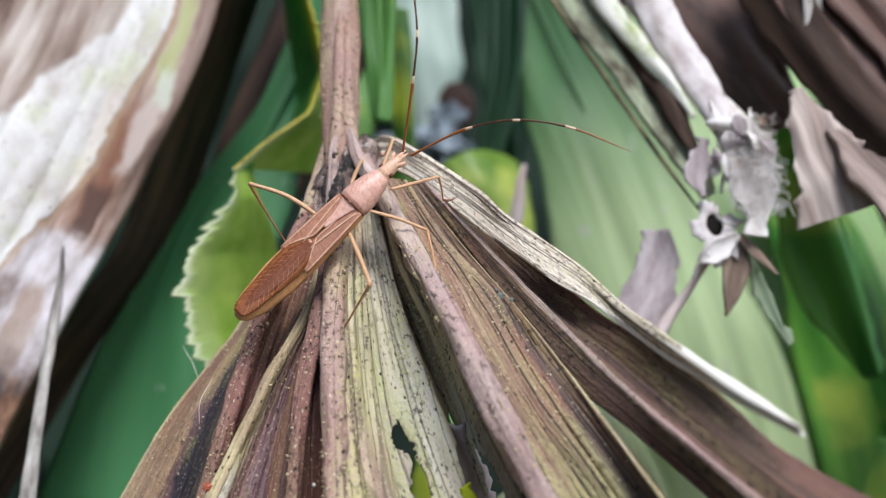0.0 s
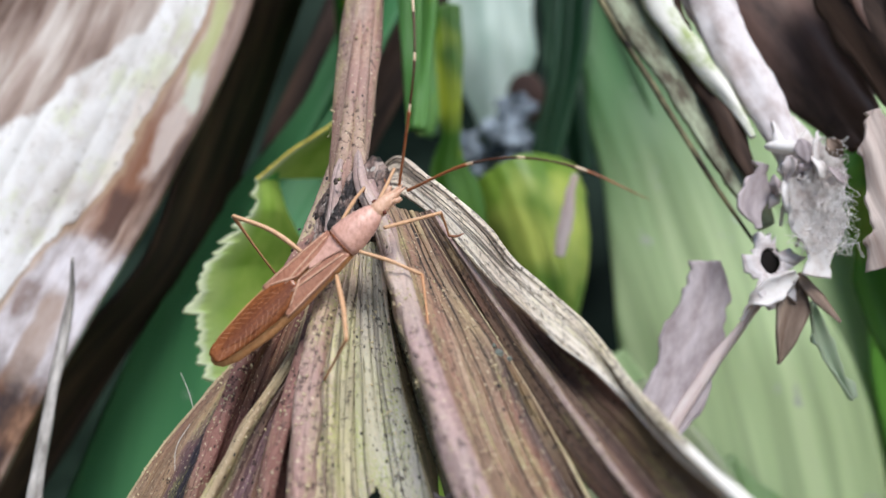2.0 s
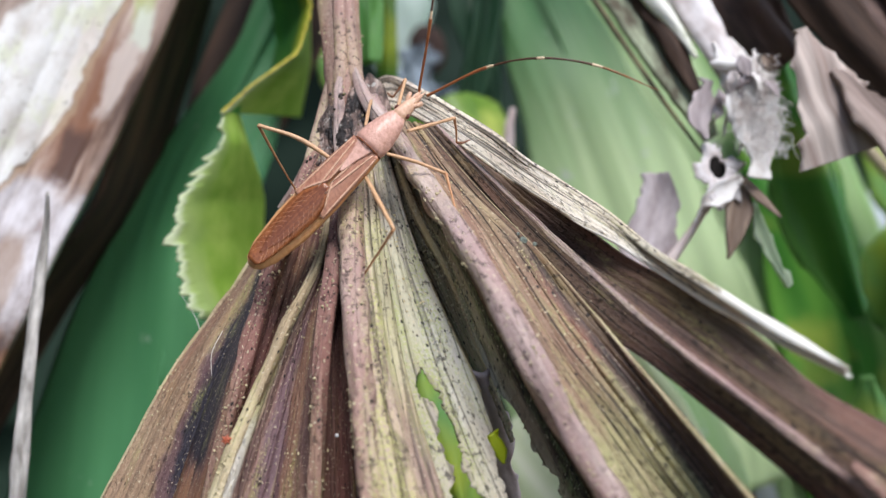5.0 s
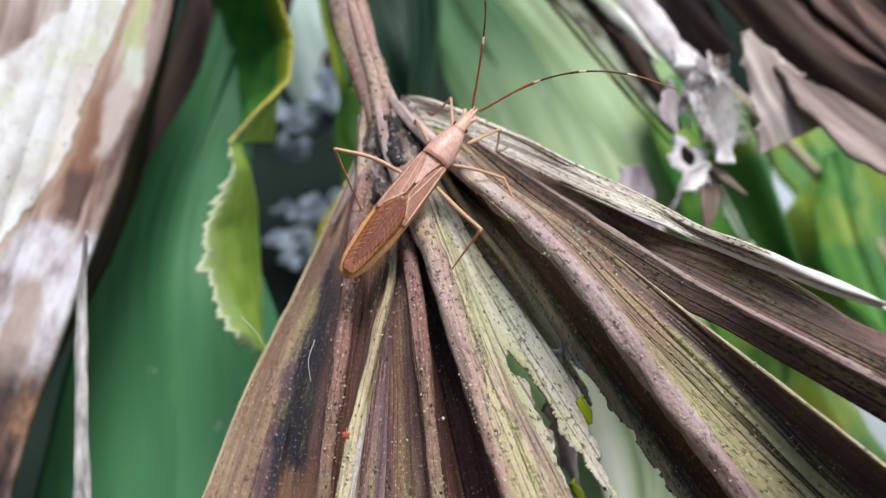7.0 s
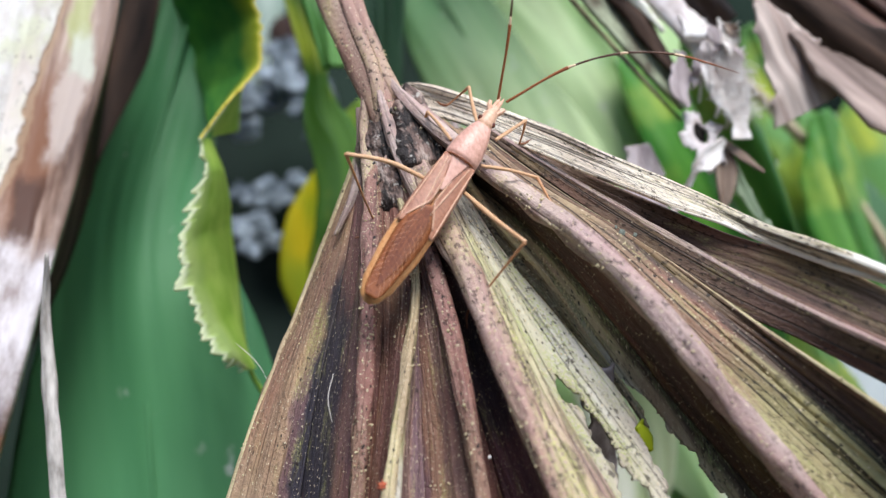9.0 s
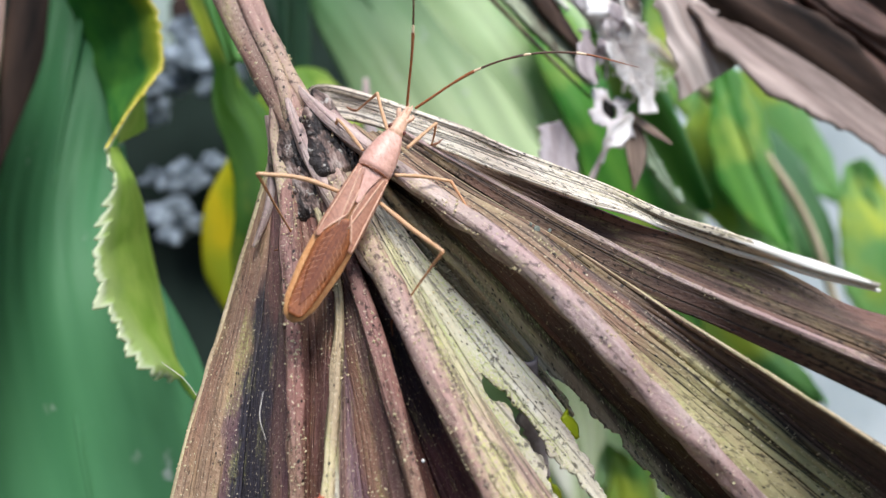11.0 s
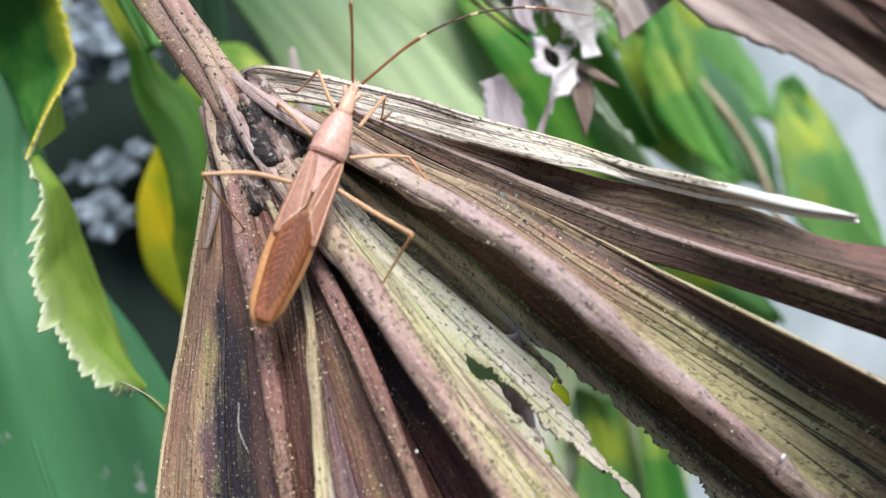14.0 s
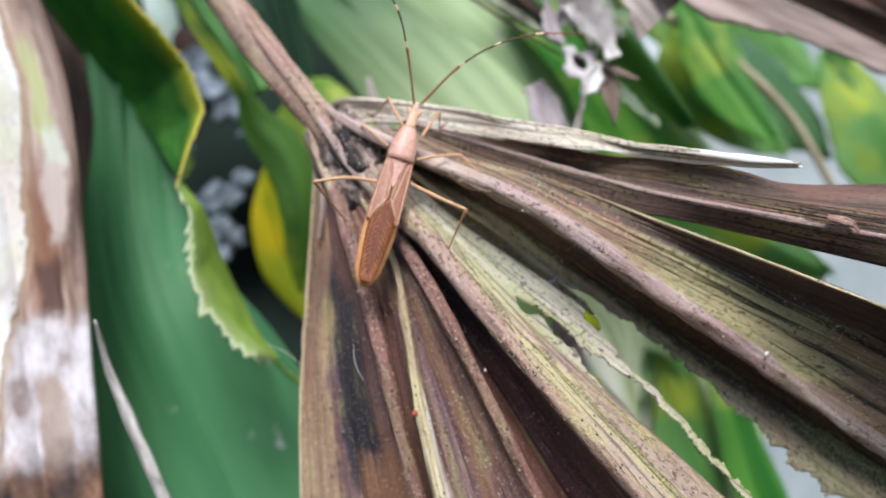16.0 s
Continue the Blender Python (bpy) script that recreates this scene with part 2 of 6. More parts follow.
def dry_leaf(name, tones, stain=0.5, algae=0.3, specks=0.5, pale=0.3, shift=0.0, stain_color=(0.02, 0.016, 0.026), algae_color=(0.5, 0.48, 0.18), cracks=0.3, marks=(), lines=11.0):
    """Dead palm blade: soft streaks along its length, rot stains, cracks, algae dust, black fungus dots and pale scurf.
    marks: (place across, half width, from, to, colour, strength) of single stains and painted shade, lengths in cm from
    the collar."""
    k = Nodes(name)
    fibre = k.noise(k.coords((11, 0.7, 1), shift=(shift, shift, 0)), 1.0, 6, 0.6)
    mottle = k.noise(k.coords((12, 8, 1), shift=(shift, 5, 0)), 1.0, 7, 0.75)
    pits = k.noise(k.coords((30, 19, 1), shift=(shift, 8, 0)), 1.0, 4, 0.65)
    fine = k.noise(k.coords((70, 2.5, 1), shift=(shift, 0, 0)), 1.0, 3, 0.6)
    wide = k.noise(k.coords((4.5, 0.45, 1), shift=(shift * 2, 1, 0)), 1.0, 4, 0.55)
    both = k.math("ADD", k.math("ADD", k.math("MULTIPLY", fibre, 0.3), k.math("MULTIPLY", mottle, 0.26)), k.math("ADD", k.math("MULTIPLY", fine, 0.12), k.math("MULTIPLY", wide, 0.31)))
    col = k.ramp(both, [(0.37, tones[0]), (0.45, tones[1]), (0.54, tones[2]), (0.63, tones[3])])
    hue = k.noise(k.coords((3.0, 0.7, 1), shift=(2, shift, 0)), 1.0, 3)
    col = k.mix(k.ramp(hue, [(0.47, 0.0), (0.58, 0.65)]), col, tuple(0.85 * tones[1][i] + (0.1, 0.03, 0.026)[i] for i in range(3)))
    hue2 = k.noise(k.coords((2.6, 0.6, 1), shift=(9, shift + 4, 0)), 1.0, 3)
    col = k.mix(k.ramp(hue2, [(0.5, 0.0), (0.64, 0.32)]), col, tuple(0.8 * tones[1][i] + (0.035, 0.018, 0.045)[i] for i in range(3)))
    hue3 = k.noise(k.coords((3.4, 1.1, 1), shift=(5, shift + 7, 0)), 1.0, 4)
    col = k.mix(k.ramp(hue3, [(0.52, 0.0), (0.63, 0.4)]), col, tuple(1.15 * tones[2][i] + (0.04, 0.045, -0.02)[i] for i in range(3)))
    blotch = k.noise(k.coords((1.7, 0.6, 1), shift=(shift * 3, 4, 0)), 1.0, 6, 0.6, 0.5)
    col = k.mix(k.ramp(blotch, [(0.64 - 0.24 * stain, 0.0), (0.74 - 0.22 * stain, min(0.85, 0.3 + stain))]), col, stain_color)
    if marks:
        place = k.t.nodes.new("ShaderNodeUVMap")
        place.uv_map = "Across"
        xy = k.t.nodes.new("ShaderNodeSeparateXYZ")
        k.link(place.outputs[0], xy.inputs[0])
        w1 = k.math("SUBTRACT", k.noise(k.coords((6, 2.0, 1), shift=(3, shift, 0)), 1.0, 5, 0.6), 0.5)
        w2 = k.math("SUBTRACT", k.noise(k.coords((7, 1.4, 1), shift=(5, shift, 0)), 1.0, 5, 0.6), 0.5)
        ta = k.math("ADD", xy.outputs[0], k.math("MULTIPLY", w1, 0.5))
        va = k.math("ADD", xy.outputs[1], k.math("MULTIPLY", w2, 0.9))
        for t0, half, v0, v1, mark_color, amount in marks:
            d = k.span(k.math("ABSOLUTE", k.math("SUBTRACT", ta, t0)), half * 1.25, half * 0.6)
            m = k.math("MULTIPLY", d, k.math("MULTIPLY", k.span(va, v0 - 0.15, v0 + 0.2), k.span(va, v1 + 0.12, v1 - 0.12)))
            inside = k.mix(k.ramp(both, [(0.4, 0.0), (0.62, 0.45)]), mark_color, tuple(min(0.9, 1.9 * c + 0.01) for c in mark_color))
            col = k.mix(k.math("MULTIPLY", m, amount), col, inside)
    green = k.noise(k.coords((5, 0.9, 1), shift=(7 + shift, 2, 0)), 1.0, 5, 0.7)
    dust = k.noise(k.coords((60, 48, 1)), 1.0, 3, 0.7)
    gm = k.math("MULTIPLY", k.ramp(green, [(0.60 - 0.24 * algae, 0.0), (0.74 - 0.22 * algae, 1.0)]), k.ramp(dust, [(0.42, 0.1), (0.58, 0.85)]))
    col = k.mix(gm, col, algae_color)
    rough_spots = k.noise(k.coords((3.5, 1.3, 1), shift=(2, shift * 2, 0)), 1.0, 4, 0.6)
    pit = k.math("MULTIPLY", k.ramp(pits, [(0.54, 0.0), (0.61, 0.85)]), k.ramp(rough_spots, [(0.58 - 0.16 * specks, 0.15), (0.72 - 0.16 * specks, 1.0)]))
    col = k.mix(pit, col, tuple(0.35 * c for c in tones[0]))
    line = k.noise(k.coords((lines, 0.16, 1), shift=(shift, 3, 0)), 1.0, 2, 0.5)
    crack = k.math("MULTIPLY", k.ramp(k.math("ABSOLUTE", k.math("SUBTRACT", line, 0.5)), [(0.008, 1.0), (0.03, 0.0)]), cracks)
    col = k.mix(crack, col, (0.02, 0.013, 0.012))
    scurf = k.noise(k.coords((62, 44, 1), shift=(3, 9, 0)), 1.0, 2, 0.5)
    col = k.mix(k.ramp(scurf, [(0.66 - 0.06 * pale, 0.0), (0.69 - 0.06 * pale, 0.9)]), col, (0.66, 0.57, 0.4))
    dots = k.cells(k.coords((26, 15, 1), shift=(shift, 1, 0)), 1.0)
    where = k.noise(k.coords((2.4, 1.1, 1), shift=(1, shift, 0)), 1.0, 3)
    dm = k.math("MULTIPLY", k.math("MULTIPLY", k.ramp(dots.outputs["Distance"], [(0.13, 1.0), (0.22, 0.0)]), k.ramp(dots.outputs["Color"], [(0.45, 0.0), (0.55, 1.0)])), k.ramp(where, [(0.62 - 0.3 * specks, 0.0), (0.66 - 0.25 * specks, 0.95)]))
    col = k.mix(dm, col, (0.012, 0.01, 0.01))
    flecks = k.cells(k.coords((44, 13, 1), shift=(shift, 6, 0)), 1.0)
    thick = k.noise(k.coords((3.2, 1.0, 1), shift=(4, shift, 0)), 1.0, 4, 0.6)
    fm = k.math("MULTIPLY", k.math("MULTIPLY", k.ramp(flecks.outputs["Distance"], [(0.15, 1.0), (0.27, 0.0)]), k.ramp(flecks.outputs["Color"], [(0.5, 0.0), (0.62, 1.0)])), k.ramp(thick, [(0.56 - 0.12 * specks, 0.0), (0.68 - 0.12 * specks, 0.85)]))
    col = k.mix(fm, col, tuple(0.25 * c for c in tones[0]))
    nor = k.bump(both, 1.0, 0.0005)
    nor = k.bump(pits, 0.5, 0.00025, nor)
    nor = k.bump(scurf, 0.4, 0.00012, nor)
    nor = k.bump(k.math("SUBTRACT", 1.0, crack), 0.6, 0.00025, nor)
    return k.done(col, k.ramp(fibre, [(0.35, 0.62), (0.65, 0.42)]), nor, 0.42)


def green_leaf(name, dark, light, yellow=None, yellow_amount=0.0, vein=(10, 0.25), rough=0.38, through=0.25, marks=0.2, fade=None, spec=0.5):
    k = Nodes(name)
    lines = k.noise(k.coords((vein[0], vein[1], 1)), 1.0, 4, 0.5)
    col = k.ramp(lines, [(0.34, dark), (0.62, light)])
    big = k.noise(k.coords((0.5, 0.3, 1), shift=(2, 5, 0)), 1.0, 3)
    col = k.mix(k.ramp(big, [(0.4, 0.0), (0.7, 0.5)]), col, tuple(0.7 * c for c in dark))
    if yellow:
        yn = k.noise(k.coords((0.9, 0.5, 1), shift=(9, 1, 0)), 1.0, 3)
        col = k.mix(k.ramp(yn, [(0.62 - 0.3 * yellow_amount, 0.0), (0.75 - 0.2 * yellow_amount, 1.0)]), col, yellow)
    if fade:
        xyz = k.t.nodes.new("ShaderNodeSeparateXYZ")
        k.link(k.coords((1, 1, 1)), xyz.inputs[0])
        streak = k.noise(k.coords((3.4, 0.12, 1), shift=(6, 2, 0)), 1.0, 4, 0.55)
        tone = k.ramp(streak, [(0.36, tuple(0.8 * c for c in fade[2])), (0.5, fade[2]), (0.64, tuple(min(0.9, 1.16 * c + 0.04) for c in fade[2]))])
        col = k.mix(k.math("MULTIPLY", k.span(k.math("ADD", xyz.outputs[1], k.math("MULTIPLY", big, 1.5)), fade[0], fade[1]), 0.85), col, tone)
    spots = k.noise(k.coords((2.2, 1.6, 1), shift=(4, 4, 0)), 1.0, 5, 0.6)
    col = k.mix(k.ramp(spots, [(0.70 - 0.1 * marks, 0.0), (0.80 - 0.1 * marks, marks * 2.2)]), col, (0.5, 0.55, 0.5))
    nor = k.bump(lines, 0.35, 0.0003)
    return k.done(col, rough, nor, spec, through, col)


BLUE_BLACK, PURPLE, RUST, TAN, BONE, OLIVE = (0.018, 0.021, 0.034), (0.13, 0.07, 0.085), (0.3, 0.15, 0.08), (0.4, 0.29, 0.19), (0.7, 0.66, 0.55), (0.42, 0.42, 0.2)
MAT_PLEAT_BROWN = dry_leaf("dry_leaf_tan_stained", [(0.116, 0.066, 0.046), (0.286, 0.174, 0.108), (0.454, 0.3, 0.188), (0.648, 0.48, 0.319)], 0.2, 0.2, 0.55, 0.2, 1.0, marks=((0.85, 0.2, 1.5, 2.9, PURPLE, 0.85), (0.98, 0.14, 0.9, 2.75, BLUE_BLACK, 0.9), (0.25, 0.4, 2.3, 3.2, TAN, 0.5)))
MAT_PLEAT_ROT = dry_leaf("dry_leaf_purple_rot", [(0.065, 0.034, 0.032), (0.162, 0.085, 0.074), (0.259, 0.14, 0.114), (0.389, 0.24, 0.18)], 0.25, 0.1, 0.3, 0.25, 3.3, marks=((0.1, 0.45, 1.1, 2.45, BLUE_BLACK, 0.92), (0.35, 0.55, 2.5, 4.4, RUST, 0.8), (0.75, 0.2, 0.6, 2.2, PURPLE, 0.6)))
# stained purple whose dark tones also hold the shade of a left-facing side
MAT_PLEAT_DARK = dry_leaf("dry_leaf_purple_shade_side", [(0.054, 0.028, 0.031), (0.124, 0.062, 0.061), (0.194, 0.105, 0.093), (0.292, 0.175, 0.138)], 0.3, 0.1, 0.3, 0.25, 3.9, marks=((0.4, 0.7, 1.3, 2.0, BLUE_BLACK, 0.85), (0.5, 0.6, 2.0, 3.6, (0.1, 0.05, 0.068), 0.6)))
MAT_PLEAT_RED = dry_leaf("dry_leaf_red_brown", [(0.065, 0.03, 0.025), (0.162, 0.075, 0.057), (0.259, 0.13, 0.1), (0.389, 0.23, 0.162)], 0.3, 0.1, 0.3, 0.3, 6.4)
MAT_PLEAT_PURPLE = dry_leaf("dry_leaf_purple_brown", [(0.076, 0.042, 0.043), (0.184, 0.1, 0.095), (0.292, 0.175, 0.147), (0.454, 0.31, 0.228)], 0.15, 0.2, 0.3, 0.4, 4.9, marks=((0.2, 0.16, 1.2, 3.4, (0.26, 0.14, 0.09), 0.75), (0.8, 0.2, 0.8, 3.2, (0.1, 0.055, 0.05), 0.7), (0.0, 0.1, 1.5, 3.0, PURPLE, 0.7)))
MAT_PLEAT_CREST = dry_leaf("dry_leaf_pale_crest", [(0.108, 0.065, 0.057), (0.259, 0.165, 0.142), (0.4, 0.29, 0.237), (0.594, 0.46, 0.361)], 0.1, 0.3, 0.7, 0.4, 7.1, marks=((0.05, 0.25, 1.2, 2.3, (0.5, 0.47, 0.24), 0.85), (0.05, 0.22, 2.1, 4.6, BONE, 0.9), (0.75, 0.2, 1.3, 3.0, (0.2, 0.125, 0.15), 0.8), (0.4, 0.08, 1.3, 3.0, (0.12, 0.07, 0.06), 0.7)))
MAT_PLEAT_GREY = dry_leaf("dry_leaf_grey_green", [(0.14, 0.105, 0.067), (0.367, 0.295, 0.19), (0.562, 0.47, 0.323), (0.734, 0.63, 0.475)], 0.1, 0.55, 0.9, 0.3, 3.7, algae_color=(0.34, 0.4, 0.17))
# grey-green pleat; its first mark paints the crease's shade along one side
MAT_PLEAT_GROOVE = dry_leaf("dry_leaf_grey_to_crease_shade", [(0.14, 0.105, 0.067), (0.367, 0.295, 0.19), (0.562, 0.47, 0.323), (0.734, 0.63, 0.475)], 0.1, 0.55, 0.9, 0.3, 3.7, algae_color=(0.34, 0.4, 0.17), marks=((1.05, 0.38, 0.9, 6.5, (0.035, 0.02, 0.016), 0.96), (0.05, 0.2, 1.6, 4.0, (0.6, 0.57, 0.45), 0.5)))
MAT_PLEAT_GREEN = dry_leaf("dry_leaf_algae_green", [(0.151, 0.1, 0.081), (0.367, 0.265, 0.218), (0.562, 0.44, 0.361), (0.756, 0.64, 0.522)], 0.12, 0.75, 0.8, 0.4, 5.1, algae_color=(0.55, 0.56, 0.2), cracks=0.55, lines=7, marks=((0.75, 0.3, 0.7, 1.9, (0.55, 0.55, 0.31), 0.6), (0.1, 0.25, 0.8, 3.6, (0.4, 0.285, 0.27), 0.75), (0.45, 0.06, 1.6, 4.2, (0.1, 0.065, 0.055), 0.75)))
MAT_PLEAT_BONE = dry_leaf("dry_leaf_bone_grey", [(0.19, 0.16, 0.125), (0.43, 0.395, 0.32), (0.61, 0.575, 0.485), (0.77, 0.735, 0.65)], 0.12, 0.7, 1.1, 0.3, 2.8, algae_color=(0.46, 0.5, 0.18), cracks=0.55, lines=7, marks=((0.25, 0.3, 0.9, 1.8, (0.6, 0.58, 0.36), 0.55), (0.7, 0.3, 1.3, 1.9, (0.62, 0.58, 0.54), 0.7)))
MAT_PLEAT_OLIVE = dry_leaf("dry_leaf_olive", [(0.097, 0.06, 0.041), (0.263, 0.171, 0.115), (0.399, 0.279, 0.188), (0.554, 0.423, 0.299)], 0.12, 0.35, 0.8, 0.25, 7.7, algae_color=(0.42, 0.42, 0.18), cracks=0.9, lines=16, marks=((0.6, 0.5, 2.6, 4.2, OLIVE, 0.5),))
MAT_PLEAT_BROAD = dry_leaf("dry_leaf_olive_purple", [(0.094, 0.061, 0.039), (0.245, 0.167, 0.104), (0.368, 0.272, 0.171), (0.519, 0.42, 0.275)], 0.08, 0.3, 0.7, 0.25, 2.6, algae_color=(0.44, 0.43, 0.18), cracks=0.95, lines=15, marks=((0.85, 0.22, 1.3, 4.3, (0.07, 0.042, 0.044), 0.8), (0.35, 0.4, 2.4, 3.8, OLIVE, 0.55), (0.65, 0.2, 1.5, 2.3, (0.32, 0.16, 0.11), 0.6)))
MAT_PLEAT_TAN = dry_leaf("dry_leaf_tan", [(0.05, 0.03, 0.022), (0.145, 0.094, 0.066), (0.225, 0.158, 0.112), (0.34, 0.27, 0.19)], 0.15, 0.14, 1.1, -0.6, 2.2, cracks=0.95, lines=16)
MAT_PLEAT_EDGE = dry_leaf("dry_leaf_brown_edge", [(0.051, 0.03, 0.019), (0.13, 0.078, 0.051), (0.202, 0.138, 0.088), (0.292, 0.23, 0.148)], 0.25, 0.14, 0.8, -0.6, 5.9, cracks=0.8, marks=((0.35, 0.45, 2.6, 4.4, (0.045, 0.026, 0.036), 0.8),))
# plain brown, darkened for the shade under the overhanging margin
MAT_PLEAT_SHADE = dry_leaf("dry_leaf_brown_shade_side", [(0.06, 0.034, 0.024), (0.115, 0.07, 0.048), (0.16, 0.105, 0.074), (0.24, 0.17, 0.125)], 0.12, 0.06, 0.6, -1.5, 8.8, cracks=0.45, marks=((0.25, 0.12, 1.2, 4.0, (0.08, 0.045, 0.035), 0.7),))
# black-brown for the deep shade left of the pink rib
MAT_PLEAT_BLACK = dry_leaf("dry_leaf_crease_shade", [(0.022, 0.012, 0.01), (0.054, 0.029, 0.023), (0.097, 0.054, 0.041), (0.162, 0.1, 0.072)], 0.3, 0.05, 0.3, 0.15, 4.2, cracks=0.3)
MAT_PALE = dry_leaf("bleached_leaf_edge", [(0.4, 0.31, 0.21), (0.7, 0.62, 0.49), (0.83, 0.77, 0.66), (0.9, 0.87, 0.8)], 0.03, 0.3, 1.3, 0.2, 4.4, algae_color=(0.5, 0.48, 0.22), cracks=0.8, lines=9)
MAT_RIB = dry_leaf("pink_brown_rib", [(0.19, 0.125, 0.112), (0.4, 0.29, 0.265), (0.54, 0.425, 0.39), (0.68, 0.575, 0.53)], 0.1, 0.25, 0.5, 0.35, 6.0, cracks=0.3)
MAT_STALK = dry_leaf("brown_mottled_stalk", [(0.15, 0.09, 0.07), (0.32, 0.2, 0.155), (0.44, 0.31, 0.25), (0.6, 0.47, 0.39)], 0.12, 0.2, 0.8, 0.3, 6.9, cracks=0.12, lines=5)
MAT_RIB_RED = dry_leaf("red_brown_rib", [(0.13, 0.066, 0.055), (0.3, 0.16, 0.13), (0.41, 0.245, 0.2), (0.54, 0.38, 0.3)], 0.15, 0.3, 0.7, 0.5, 9.0, cracks=0.3)
MAT_RIB_GREY = dry_leaf("rose_green_rib", [(0.2, 0.12, 0.1), (0.4, 0.26, 0.22), (0.53, 0.38, 0.32), (0.66, 0.53, 0.45)], 0.1, 0.55, 0.8, 0.35, 6.6, algae_color=(0.5, 0.5, 0.2), cracks=0.4)
MAT_CREST = dry_leaf("pale_algae_crest", [(0.259, 0.19, 0.114), (0.518, 0.43, 0.257), (0.713, 0.62, 0.408), (0.864, 0.77, 0.598)], 0.05, 0.6, 0.5, 0.5, 0.4)
MAT_KNOT = dry_leaf("black_crusted_knot", [(0.012, 0.01, 0.01), (0.05, 0.04, 0.035), (0.15, 0.12, 0.095), (0.36, 0.31, 0.26)], 0.35, 0.2, 0.6, 0.4, 1.7)
MAT_G1 = green_leaf("deep_green_blade", (0.052, 0.2, 0.08), (0.095, 0.3, 0.125), None, 0, (1.2, 0.1), 0.55, 0.15, 0.55, None, 0.3)
MAT_G2 = green_leaf("pale_green_blade", (0.045, 0.155, 0.05), (0.11, 0.26, 0.095), None, 0, (1.0, 0.08), 0.5, 0.3, 0.7, (4.4, 8.4, (0.62, 0.78, 0.44)))
MAT_G2_LIGHT = green_leaf("light_green_blade", (0.32, 0.55, 0.2), (0.62, 0.78, 0.45), None, 0, (1.4, 0.08), 0.42, 0.2, 0.7)
MAT_STRIPE = green_leaf("striped_green_blade", (0.02, 0.2, 0.03), (0.17, 0.44, 0.07), (0.4, 0.56, 0.1), 0.15, (2.4, 0.06), 0.35, 0.25, 0.3)
MAT_G3 = green_leaf("fresh_green_blade", (0.1, 0.32, 0.07), (0.25, 0.5, 0.15), (0.46, 0.56, 0.06), 0.3, (0.9, 0.2), 0.42, 0.35, 0.4)
MAT_OLIVE = green_leaf("olive_green_leaf", (0.1, 0.24, 0.02), (0.3, 0.46, 0.07), (0.55, 0.64, 0.14), 0.35, (1.6, 0.3), 0.45, 0.25, 0.3)
MAT_CURL = green_leaf("dark_curled_leaf", (0.03, 0.11, 0.012), (0.11, 0.27, 0.03), (0.36, 0.44, 0.04), 0.3, (1.6, 0.3), 0.45, 0.25, 0.1)
# pale bluish green: the haze of distance is painted into the leaf
MAT_HAZE = green_leaf("hazy_blue_green_leaf", (0.34, 0.5, 0.42), (0.66, 0.78, 0.72), None, 0, (1.0, 0.3), 0.5, 0.2, 0.5)
MAT_YELLOW = green_leaf("yellowing_leaf", (0.42, 0.54, 0.02), (0.6, 0.66, 0.03), (0.8, 0.68, 0.015), 0.35, (2, 0.4), 0.45, 0.35, 0.05)
# leaf green darkened in the colour itself, for leaves standing in shade
MAT_DARKGREEN = green_leaf("green_leaf_painted_shade", (0.006, 0.035, 0.014), (0.016, 0.075, 0.03), None, 0, (1.5, 0.2), 0.5, 0.15, 0.2)


MAT_SCURF = Nodes("scurf_crumb").done((0.58, 0.5, 0.31), 0.7)


def plain_rough(name, a, b, scale=(8, 2, 1), rough=0.7, bump=0.6, spec=0.3, uv=True, spread=(0.35, 0.65)):
    k = Nodes(name)
    n = k.noise(k.coords(scale, uv), 1.0, 6, 0.6)
    return k.done(k.ramp(n, [(spread[0], a), (spread[1], b)]), rough, k.bump(n, bump, 0.0003), spec)


